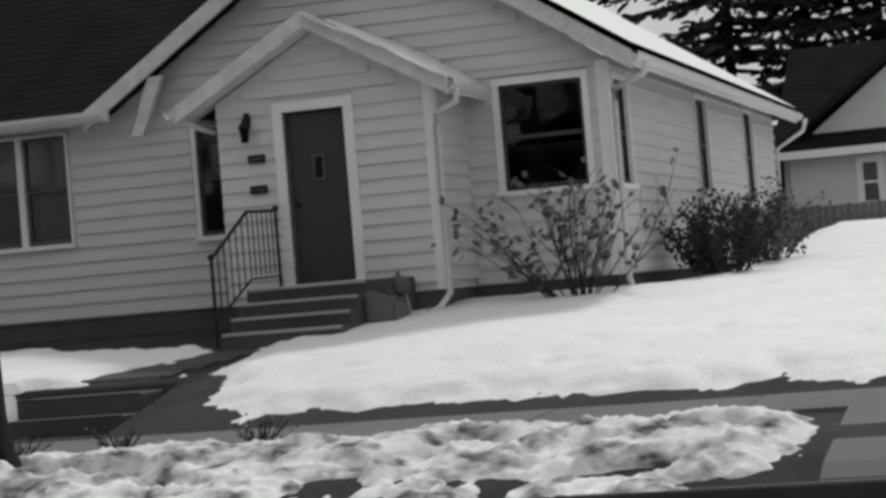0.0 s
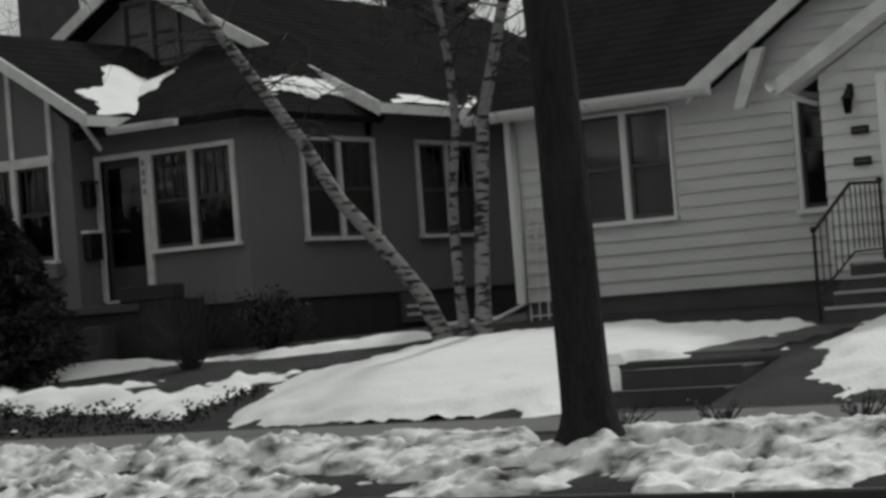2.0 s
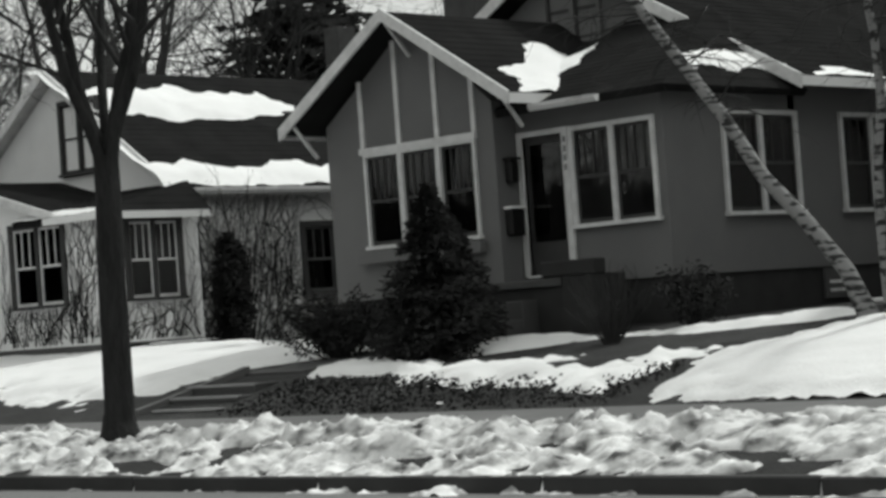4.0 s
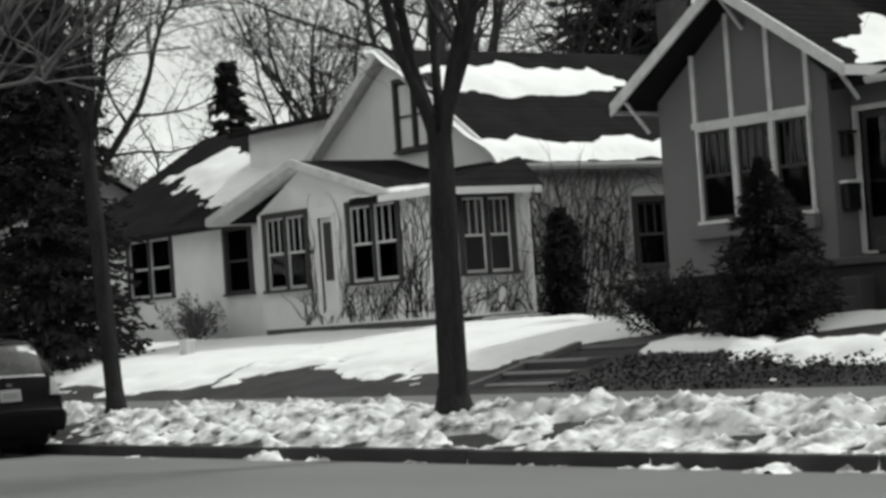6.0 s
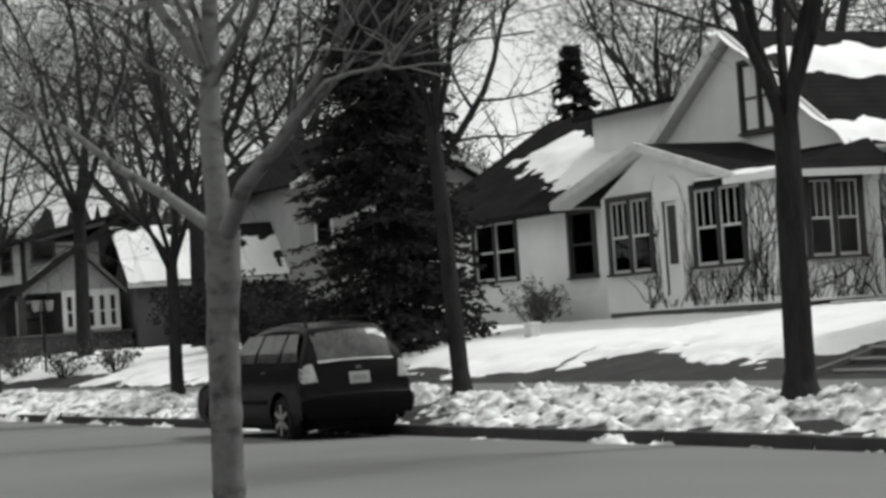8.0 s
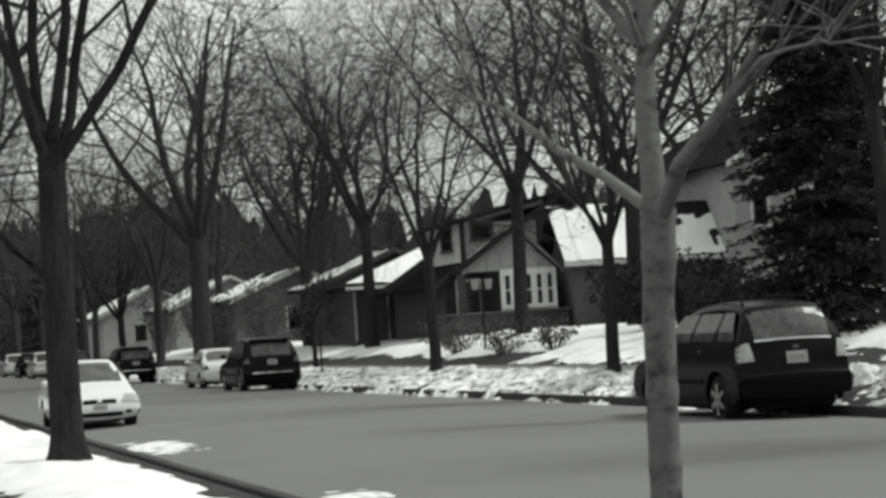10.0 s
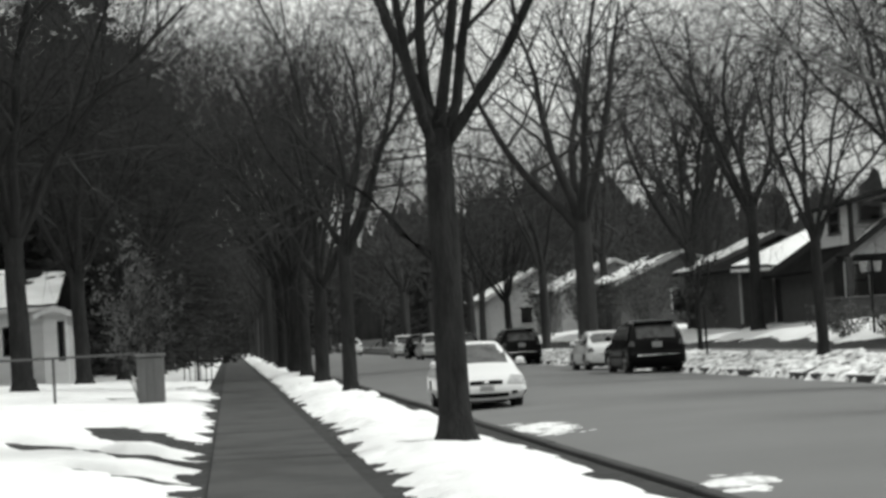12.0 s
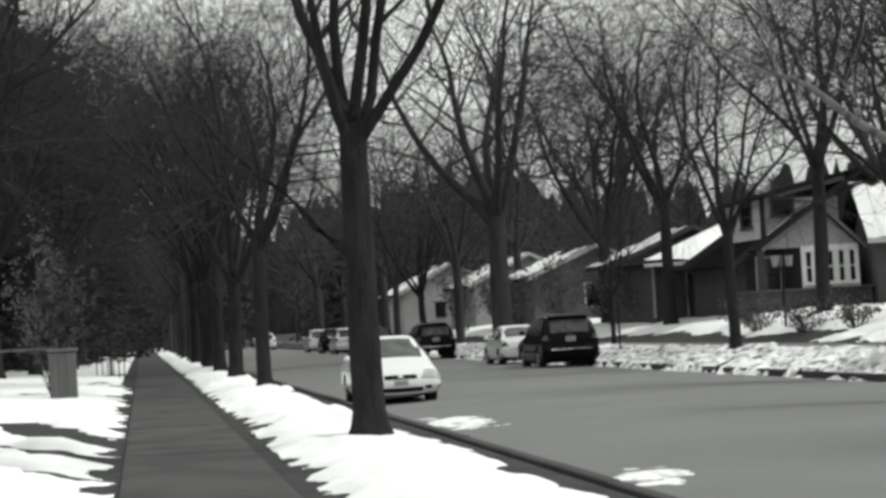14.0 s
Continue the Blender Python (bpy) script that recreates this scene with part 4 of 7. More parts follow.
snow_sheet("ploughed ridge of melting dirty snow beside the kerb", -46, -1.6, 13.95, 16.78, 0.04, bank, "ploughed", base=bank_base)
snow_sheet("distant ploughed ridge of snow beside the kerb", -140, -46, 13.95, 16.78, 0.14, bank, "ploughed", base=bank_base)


def inside(x, y, poly):
    """Distance to the edge of an outline, positive within it."""
    best, odd = 9.0, False
    for (ax, ay), (bx, by) in zip(poly, poly[1:] + poly[:1]):
        dx, dy = bx - ax, by - ay
        f = max(0.0, min(1.0, ((x - ax) * dx + (y - ay) * dy) / (dx * dx + dy * dy)))
        best = min(best, math.hypot(x - ax - f * dx, y - ay - f * dy))
        if (ay > y) != (by > y) and x < ax + (y - ay) * dx / dy:
            odd = not odd
    return best if odd else -best


BIRCH_FIELD = [(-15.1, 18.55), (-15.6, 20.3), (-14.9, 22.6), (-12.5, 23.4), (-11.5, 22.9), (-10.0, 22.6), (-9.6, 22.2), (-10.4, 20.4), (-11.0, 18.7), (-12.5, 18.4)]
BROKEN = [(-22.7, 20.2), (-20.0, 19.5), (-18.7, 19.45), (-17.9, 18.9), (-16.7, 18.65), (-15.9, 18.85), (-16.2, 19.5), (-15.8, 20.25), (-16.5, 20.95), (-17.5, 20.6), (-20.0, 20.8), (-22.0, 21.4), (-23.3, 21.6)]
STRIPS = ([(-20.8, 21.2), (-19.1, 22.6), (-20.6, 22.9), (-21.5, 22.2)], [(-26.6, 21.1), (-23.3, 22.3), (-24.5, 23.3), (-26.6, 23.0), (-29.0, 23.0)], [(-18.8, 22.7), (-16.0, 24.2), (-15.4, 23.6), (-17.5, 22.6)])
VINE_FIELD = [(-58, 18.7), (-44, 18.75), (-40, 19.35), (-36.5, 19.1), (-32.5, 19.4), (-30.9, 20.2), (-29.6, 19.4), (-26.3, 19.2), (-25.0, 19.6), (-25.3, 20.6), (-24.3, 21.4), (-26, 24.5), (-33, 26.6), (-58, 26.0)]


def yard(x, y):
    n = 0.42 * fbm(x * 0.55, y * 0.8, 1.0) + 0.16 * ns(x * 2.2, y * 2.6, 5.0) + 0.16 * ns(x * 5.0, y * 5.5, 5.0)
    edge = 0.16 * fbm(x * 1.6, y * 1.6, 2.0) + 0.12 * ns(x * 4.5, y * 4.5, 3.0) + 0.06 * ns(x * 9, y * 9, 3.0)
    m = -1.0
    # right of the garden walk: one smooth field
    if x > -10.2:
        left = -9.15 + 0.55 * (22.3 - y) * 0.25 - (0.5 if y < 19.6 else 0.0)
        m = max(m, min((x - left) * 1.2, (y - 18.75) * 1.6, 1.0) + 2.2 * edge + (-(1.3 - (abs(x + 8.9) * 0.9 + abs(y - 19.2))) if y < 20.6 and x < -7.7 else 0))
    if -30 < x < -9:
        m = max(m, 1.5 * inside(x, y, BIRCH_FIELD) + 2.4 * edge + 0.1)
        if x < -15:
            m = max(m, 1.2 * inside(x, y, BROKEN) + 1.9 * n + 0.55 * ns(x * 2.6, y * 4.2, 71.0) - 0.22)
            for st in STRIPS:
                m = max(m, 1.8 * inside(x, y, st) + 0.9 * n + 0.1)
    # the wide field before the vine-clad house
    if -60 < x < -24:
        m = max(m, 0.9 * inside(x, y, VINE_FIELD) + 1.6 * n + 0.4 * ns(x * 1.2, y * 3.6, 72.0) + (0.1 if x < -33 else -0.1))
    if x < -56:
        m = max(m, min((y - 19.4) * 1.2, (25.4 - y) * 1.2, 1.0) + 1.5 * n - 0.15 + 0.9 * ns(x * 0.13, y * 0.3, 3.0))
    if (-11.0 < x < -9.2 and y < 20.4) or (-24.7 < x < -22.6 and y < 20.7) or -0.6 < x + 24.4 - 0.55 * (y - 20.6) < 1.7 and 20.5 < y < 22.4:
        m = min(m, -0.3)
    return max(-0.15, min(0.11, m * 0.16)) + 0.016 * ns(x * 1.3, y * 1.3, 7.0) + 0.009 * ns(x * 5, y * 5, 7.0) + 0.007 * ns(x * 9, y * 9, 7.0) - 0.16 * max(0.0, ns(x * 3.2, y * 3.2, 27.0) - 0.33)


snow_sheet("wide clean lawn snow before the houses", -33, 14, 18.45, 25.3, 0.085, yard)
snow_sheet("lawn snow before the vine-clad house", -62, -33, 18.45, 28.0, 0.14, yard)
snow_sheet("patchy lawn snow down the street", -150, -62, 18.5, 26.5, 0.4, yard)
snow_sheet("lawn snow beside the white cottage", -5.3, 30, 25.3, 60, 0.35, lambda x, y: 0.09 + 0.03 * ns(x * 0.6, y * 0.6))


def verge(x, y):
    e = 0.5 * fbm(x * 0.9, y * 0.9, 6.0) + 0.2 * ns(x * 2.4, y * 2.4, 1.0) + 0.15 * ns(x * 6, y * 6, 1.0)
    m = min((y - 1.72 - 0.3 * max(0.0, ns(x * 0.5, 7.0))) * 1.4, (3.52 - 0.3 * ns(x * 0.6, 4.0) - y) * 2.0, 1.0) + 1.15 * e
    h = 0.10 + 0.07 * ns(x * 0.35, 2.0) + 0.1 * max(0, ns(x * 0.8, y * 0.8, 3.0)) + (0.10 * max(0, fbm(x * 1.5, y * 1.5, 9.0)) if x < -32 else 0)
    if -75 < x < -30:
        h += 0.75 * max(0.0, min(1.0, (-30 - x) / 4)) * max(0.0, 0.17 * (0.5 - lump(x * 1.5, y * 1.7)) + 0.1 * (0.45 - lump(x * 4, y * 4.2))) * (1.6 if y > 3.0 else 0.7)
    return max(-0.12, min(1.0, m * 1.3) * h) + 0.008 * ns(x * 6, y * 6, 2.0)


snow_sheet("clean snow on the grass strip between pavement and kerb", -70, -9, 1.6, 4.15, 0.09, verge)
snow_sheet("distant snow on the grass strip beside the pavement", -330, -70, 1.6, 4.15, 0.3, verge)


def lawn(x, y):
    s = ns(x * 0.16 + 0.10 * y, y * 0.55, 12.0)
    m = min((-0.66 - y) * 1.1, 1.0) + 0.6 * fbm(x * 0.8, y * 0.8, 3.0)
    def near(x0, y0, x1, y1, w):
        f = max(0.0, min(1.0, ((x - x0) * (x1 - x0) + (y - y0) * (y1 - y0)) / ((x1 - x0) ** 2 + (y1 - y0) ** 2)))
        return max(0.0, 1 - math.hypot(x - x0 - f * (x1 - x0), y - y0 - f * (y1 - y0)) / w)
    r = 0.35 * ns(x * 1.1, y * 1.1, 2.0)
    band = near(-28, -0.8, -34.5, -3.8, 0.75 + r) + near(-32, -0.95, -41, -2.5, 0.9 + r) + near(-24, -0.9, -27, -2.2, 0.4 + r) + near(-46, -1.5, -52, -6, 1.0 + r) + near(-60, -2, -66, -7, 1.8 + r) + near(-73, -2, -80, -8, 2.0 + r)
    m -= 2.6 * band + max(0, s - 0.25) * 2.0
    return max(-0.12, min(1.0, m * 1.2) * (0.12 + 0.05 * ns(x * 0.5, y * 0.5)))


snow_sheet("lawn snow with bare streaks beside the pavement", -75, -12, -9.0, -0.28, 0.12, lawn)
snow_sheet("distant lawn snow beside the pavement", -320, -75, -12.0, -0.5, 0.4, lawn)
for cx, cy, rx, ry in ((-34.6, 5.0, 2.0, 0.5), (-20.9, 4.95, 0.9, 0.38)):
    snow_sheet("thin slush lying on the asphalt", cx - rx - 0.5, cx + rx + 0.5, cy - ry - 0.3, cy + ry + 0.3, 0.06,
               lambda x, y: max(-0.02, 0.05 * (0.55 * blob(x, y, cx, cy, rx, ry) + 0.9 * fbm(x * 1.6, y * 1.6, 2.0))), "dirty", base=lambda x, y: crown(y) + 0.0)
tagged(pydata("driveway_apron", [(x, y, z) for x in (-2.0, 8.0) for y, z in ((14.36, -0.11), (14.9, 0.09), (16.62, 0.352))], [(0, 3, 4, 1), (1, 4, 5, 2)], "concrete"), "concrete driveway apron crossing the verge", "driveway", kind="structure")


# ---- plants ----
class Sticks:
    """Collects tapered round bars in plain lists."""

    def __init__(self):
        self.v, self.f = [], []

    def bar(self, pts, radii, sides):
        prev = None
        for i, p in enumerate(pts):
            d = pts[min(i + 1, len(pts) - 1)] - pts[max(i - 1, 0)]
            a = d.orthogonal().normalized()
            b = d.cross(a).normalized()
            s = len(self.v)
            for k in range(sides):
                w = 2 * math.pi * k / sides
                self.v.append(p + (a * math.cos(w) + b * math.sin(w)) * radii[i])
            if prev is not None:
                for k in range(sides):
                    self.f.append((prev + k, prev + (k + 1) % sides, s + (k + 1) % sides, s + k))
            prev = s


def wander(rng, p, d, length, n, r0, r1, bend=0.12, lift=0.0):
    pts, rad = [p.copy()], [r0]
    d = d.normalized()
    for i in range(n):
        d = (d + Vector((rng.uniform(-bend, bend), rng.uniform(-bend, bend), rng.uniform(-bend, bend) + lift))).normalized()
        p = p + d * (length / n)
        pts.append(p.copy())
        rad.append(r0 + (r1 - r0) * (i + 1) / n)
    return pts, rad, d


def bare_tree(seed, height, r, fork, lean=(0, 0), limbs=5, spread=0.5, depth=3, twigs=(6, 6, 5), low=(), bark="bark", detail=9):
    """A leafless tree as (trunk mesh, crown mesh), its foot at the origin."""
    rng = random.Random(seed)
    tk, cr = Sticks(), Sticks()
    n = 9
    pts, rad = [], []
    wob = rng.uniform(0, 9)
    for i in range(n + 1):
        f = i / n
        pts.append(Vector((lean[0] * f * fork + 0.05 * r / 0.25 * ns(f * 2.2, wob), lean[1] * f * fork + 0.05 * ns(f * 2.2, wob + 5), f * fork - (0.25 if i == 0 else 0))))
        flare = 0.9 if i == 0 else 0.0
        rad.append(r * (1 + flare) * (1 - 0.18 * f))
        if i == 0:
            for z, w in ((0.05, 1.5), (0.2, 1.18), (0.34, 1.05)):
                pts.append(Vector((0, 0, z)))
                rad.append(r * w)
    tk.bar(pts, rad, 14)
    top = pts[-1]

    def grow(p, d, length, rr, lev):
        sides = 7 if lev == 0 else ((5 if detail > 5 else 4) if lev == 1 else 3)
        seg = 8 if lev == 0 else (4 if lev == 1 else (3 if lev == 2 or detail > 5 else 2))
        q, rd, e = wander(rng, p, d, length, seg, rr, rr * (0.25 if lev < depth else 0.2), 0.21 + 0.04 * lev, 0.06 if lev < 2 else 0.0)
        (tk if lev == 0 else cr).bar(q, rd, sides)
        if lev >= depth:
            return
        for k in range(twigs[min(lev, len(twigs) - 1)]):
            f = 0.25 + 0.75 * (k + rng.random()) / twigs[min(lev, len(twigs) - 1)]
            i = min(int(f * seg), seg - 1)
            at = q[i].lerp(q[i + 1], f * seg - i)
            dirn = (q[i + 1] - q[i]).normalized()
            side = dirn.orthogonal().normalized()
            side.rotate(Matrix.Rotation(rng.uniform(0, 6.28), 3, dirn))
            nd = (dirn * rng.uniform(0.4, 1.0) + side * rng.uniform(0.7, 1.35)).normalized()
            grow(at, nd, length * rng.uniform(0.42, 0.72) * (1.15 - 0.35 * f), max(0.006, rr * (1 - 0.6 * f) * 0.5), lev + 1)

    for k in range(limbs):
        a = 6.283 * (k + rng.uniform(-0.25, 0.25)) / limbs
        s = spread * rng.uniform(0.4, 1.0)
        d = Vector((math.cos(a) * s, math.sin(a) * s, 1))
        start = top - Vector((0, 0, rng.uniform(0, 0.12) * fork))
        grow(start, d, (height - fork) * rng.uniform(0.75, 1.05) * 0.8, r * rng.uniform(0.34, 0.55), 0)
    for h, ax, ay, ln, rr in low:
        grow(pts[min(n, int(h / fork * n))].copy(), Vector((ax, ay, 0.75)), ln, rr, 0)
    return tk, cr


def plant(name, label, category, at, tk, cr, mt="bark", mc="twig", turn=0.0, group="", sc=1.0):
    m = Matrix.Translation(at) @ Matrix.Rotation(turn, 4, "Z") @ Matrix.Scale(sc, 4)
    t = thing(name, label, category, m, group)
    pydata("trunk", tk.v, tk.f, mt, t, smooth=True)
    pydata("crown", cr.v, cr.f, mc, t, smooth=True)
    return t


def foot(x, y, d=0.0):
    return (x, y, gz(x, y) + d)


plant("tree", "bare dark street tree with rough bark in the snowy verge", "tree", foot(-8.97, 15.8), *bare_tree(3, 11, 0.225, 4.6, (-0.035, 0.0), 5, 0.5))
plant("tree", "bare street tree forking into rising limbs", "tree", foot(-21.1, 15.8), *bare_tree(5, 10.5, 0.19, 3.5, (0.02, 0), 6, 0.6, twigs=(8, 7, 5)))
plant("tree", "leaning bare street tree with a slim trunk", "tree", foot(-30.0, 15.9), *bare_tree(8, 10, 0.145, 4.4, (-0.15, 0.03), 5, 0.45))
def young_tree(at):
    """A young tree with one long limb reaching out to the side."""
    rng = random.Random(31)
    tk, cr = Sticks(), Sticks()
    stem = ((-0.1, 0.0, 0.082), (0.4, 0.0, 0.067), (0.9, 0.02, 0.065), (1.5, 0.06, 0.063), (1.88, 0.12, 0.073))
    pts, rad = [], []
    for k in range(67):
        z = -0.1 + 0.03 * k
        for (z0, x0, r0), (z1, x1, r1) in zip(stem, stem[1:]):
            if z <= z1 + 1e-6:
                f = (z - z0) / (z1 - z0)
                break
        knot = sum(max(0.0, 1 - abs(z - q) / 0.045) for q in (0.28, 0.62, 0.93, 1.2, 1.47, 1.7))
        pts.append(Vector((x0 + (x1 - x0) * f + 0.004 * ns(z * 5, 1.0), 0.004 * ns(z * 5, 8.0), z)))
        rad.append(0.92 * (r0 + (r1 - r0) * f) * (1 + 0.04 * ns(z * 9, 3.0) + 0.09 * knot))
    tk.bar(pts, rad, 16)
    limbs = (([(0.11, 0, 1.8), (0.06, 0, 2.25), (0.0, 0.05, 2.65), (-0.08, 0.1, 3.2), (-0.15, 0.1, 4.0)], 0.055),
             ([(0.10, 0, 1.86), (-0.35, -0.03, 2.04), (-0.85, -0.05, 2.2), (-1.45, -0.05, 2.42), (-2.55, 0, 2.65), (-3.9, 0.1, 2.98)], 0.026),
             ([(0.13, 0, 1.84), (0.36, 0.0, 2.02), (0.66, 0.03, 2.16), (0.88, 0.05, 2.3), (1.05, 0.1, 2.5), (1.2, 0.1, 3.0)], 0.036),
             ([(0.78, 0.04, 2.22), (1.0, 0.05, 2.31), (1.3, 0.0, 2.3), (1.72, -0.05, 2.27)], 0.014),
             ([(0.03, 0, 2.4), (0.3, 0.1, 2.65), (0.5, 0.2, 3.1)], 0.03), ([(0.0, 0, 2.6), (-0.5, 0.2, 2.8), (-1.2, 0.3, 2.95), (-1.9, 0.3, 3.0)], 0.022),
             ([(0.03, 0, 2.5), (-0.2, -0.2, 2.9), (-0.4, -0.3, 3.6)], 0.026))
    for path, r in limbs:
        pts = [Vector(p) for p in path]
        tk.bar(pts, [r * (1 - 0.75 * i / (len(pts) - 1)) for i in range(len(pts))], 8)
        for k in range(9):
            i = rng.randrange(1, len(pts) - 1) if len(pts) > 2 else 0
            p = pts[i].lerp(pts[i + 1], rng.random())
            d = (pts[i + 1] - pts[i]).normalized() + Vector((rng.uniform(-0.8, 0.8), rng.uniform(-0.8, 0.8), rng.uniform(-0.1, 0.9)))
            q, rd, e = wander(rng, p, d, rng.uniform(0.4, 1.1), 5, r * 0.3, 0.003, 0.18)
            cr.bar(q, rd, 5)
            for j in range(4):
                q2, rd2, e = wander(rng, q[rng.randrange(1, 5)], d + Vector((rng.uniform(-1, 1), rng.uniform(-1, 1), rng.uniform(-0.5, 0.8))), rng.uniform(0.2, 0.5), 3, 0.004, 0.0015, 0.2)
                cr.bar(q2, rd2, 3)
    plant("tree", "young pale-barked tree in the verge, bare branches", "tree", at, tk, cr, "palebark", "palebark")


young_tree(foot(-7.48, 2.95))
plant("tree", "tall bare street tree with dark furrowed bark, roots in snow", "tree", foot(-28.1, 2.9), *bare_tree(12, 12, 0.225, 4.2, (-0.045, 0), 6, 0.5, twigs=(7, 7, 6), low=((3.9, -0.2, -1.0, 3.0, 0.06),)))
TREE_A = plant("tree", "bare street tree with a straight dark trunk", "tree", foot(-56, 3.1), *bare_tree(14, 13, 0.2, 4.0, (-0.01, 0), 6, 0.65, twigs=(8, 7, 5), detail=4), "bark", "twig", group="street trees")
TREE_B = plant("tree", "bare street tree with wide crown", "tree", foot(-71, 3.0), *bare_tree(15, 13, 0.25, 3.4, (0.01, 0.02), 7, 0.8, twigs=(10, 8, 6), detail=4), "bark", "twig", group="street trees")
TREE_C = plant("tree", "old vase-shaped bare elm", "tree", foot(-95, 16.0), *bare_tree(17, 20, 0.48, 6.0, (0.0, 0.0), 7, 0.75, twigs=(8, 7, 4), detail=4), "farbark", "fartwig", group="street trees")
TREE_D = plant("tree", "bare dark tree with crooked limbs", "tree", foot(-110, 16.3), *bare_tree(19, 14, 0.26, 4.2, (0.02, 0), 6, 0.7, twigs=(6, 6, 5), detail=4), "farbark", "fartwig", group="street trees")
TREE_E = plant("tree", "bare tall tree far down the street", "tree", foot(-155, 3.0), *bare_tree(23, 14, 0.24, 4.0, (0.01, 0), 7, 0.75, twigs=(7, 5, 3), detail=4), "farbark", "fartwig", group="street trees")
rt = random.Random(77)
for k, (x, y, sc, src) in enumerate((
        (-43, 16.0, 0.75, TREE_A), (-57, 16.0, 0.85, TREE_A), (-62, 24.0, 1.25, TREE_B), (-69, 22.5, 1.3, TREE_A), (-79, 17.5, 0.5, TREE_A), (-84, 21, 1.3, TREE_A), (-100, 22, 1.2, TREE_B), (-122, 16, 0.9, TREE_B), (-135, 16, 1.0, TREE_E), (-150, 17, 1.40, TREE_E), (-170, 16, 1.0, TREE_E), (-195, 16, 1.40, TREE_E),
        (-88, 3.1, 1.25, TREE_A), (-97, 3.0, 1.35, TREE_B), (-108, 3.1, 1.25, TREE_A), (-120, 3.0, 1.45, TREE_B), (-134, 3.1, 1.5, TREE_E), (-150, 3.0, 1.6, TREE_E), (-170, 3.1, 1.7, TREE_E), (-195, 3.0, 1.1, TREE_E), (-230, 3.0, 1.1, TREE_E), (-270, 3, 1.1, TREE_E),
        (-70, -6.6, 1.5, TREE_B), (-92, -4.5, 1.1, TREE_B), (-108, -9, 1.1, TREE_C), (-118, -5, 1.2, TREE_A), (-130, -12, 1.40, TREE_E), (-145, -5, 1.2, TREE_E), (-165, -9, 1.40, TREE_E), (-190, -5, 1.2, TREE_E), (-150, -18, 1.40, TREE_E), (-230, -8, 1.40, TREE_E),
        (-118, 27, 0.9, TREE_C), (-135, 24, 1.26, TREE_E), (-155, 27, 1.40, TREE_E), (-178, 24, 1.40, TREE_E), (-205, 28, 1.40, TREE_E), (-240, 20, 1.40, TREE_E), (-260, 12, 1.54, TREE_E), (-300, 4, 1.68, TREE_E), (-290, -6, 1.68, TREE_E),
        (-52, 45, 1.15, TREE_A), (-62, 42, 1.15, TREE_A), (-40, 50, 1.15, TREE_A), (-72, 48, 1.15, TREE_A), (-86, 44, 1.0, TREE_C), (-104, 46, 1.0, TREE_C), (-28, 52, 0.8, TREE_B), (-46, 58, 1.15, TREE_A), (-78, 60, 1.1, TREE_C), (-125, 45, 1.1, TREE_C), (-36, 46, 1.15, TREE_A),
        (-84, -5.6, 1.3, TREE_B), (-101, -4.0, 1.4, TREE_B), (-112, -3.6, 1.4, TREE_A), (-127, -3.6, 1.5, TREE_A), (-78, -9, 1.4, TREE_B))):
    c = copy_thing(src, Matrix.Translation(foot(x, y, -0.05)) @ Matrix.Rotation(rt.uniform(0, 6.28), 4, "Z") @ Matrix.Scale(sc, 4))
    c.scale = (sc, sc, sc)


def birch(at):
    t = thing("birch", "clump birch with three peeling pale trunks, one leaning far over", "tree", Matrix.Translation(at))
    rng = random.Random(4)
    cr = Sticks()
    for path, r in (([(0.0, 0, -0.1), (-0.35, 0, 0.65), (-0.95, 0.02, 1.35), (-1.55, 0.05, 1.95), (-2.1, 0.08, 2.75), (-2.85, 0.1, 3.7), (-3.7, 0.1, 4.8), (-4.3, 0.1, 6.0)], 0.115),
                    ([(0.2, 0.1, -0.1), (0.15, 0.1, 0.6), (0.12, 0.12, 1.3), (0.15, 0.12, 2.0), (0.28, 0.1, 2.7), (0.25, 0.1, 3.5), (0.1, 0.1, 4.6)], 0.075),
                    ([(0.5, 0, -0.1), (0.55, 0, 0.6), (0.6, 0, 1.4), (0.68, 0, 2.1), (0.75, 0, 2.8), (1.0, 0, 3.6), (1.3, 0, 4.6), (1.5, 0, 6.0)], 0.105)):
        s = Sticks()
        pts = [Vector(p) for p in path]
        s.bar(pts, [r * (1.25 if i == 0 else 1) * (1 - 0.06 * i) for i in range(len(pts))], 12)
        pydata("trunk", s.v, s.f, "birch", t, smooth=True)
        for k in range(26):
            i = rng.randrange(4, len(pts) - 1)
            p = pts[i].lerp(pts[i + 1], rng.random())
            d = Vector((rng.uniform(-1, 1), rng.uniform(-1, 1), rng.uniform(-0.1, 0.9)))
            q, rd, e = wander(rng, p, d, rng.uniform(0.8, 2.0), 5, 0.018, 0.004, 0.2, -0.08)
            cr.bar(q, rd, 3)
            for j in range(7):
                b = q[rng.randrange(1, 5)]
                q2, rd2, e = wander(rng, b, d + Vector((rng.uniform(-1, 1), rng.uniform(-1, 1), rng.uniform(-1, 0.4))), rng.uniform(0.3, 0.8), 4, 0.006, 0.002, 0.25, -0.1)
                cr.bar(q2, rd2, 3)
    pydata("crown", cr.v, cr.f, "twig", t)


birch(foot(-14.75, 22.6))


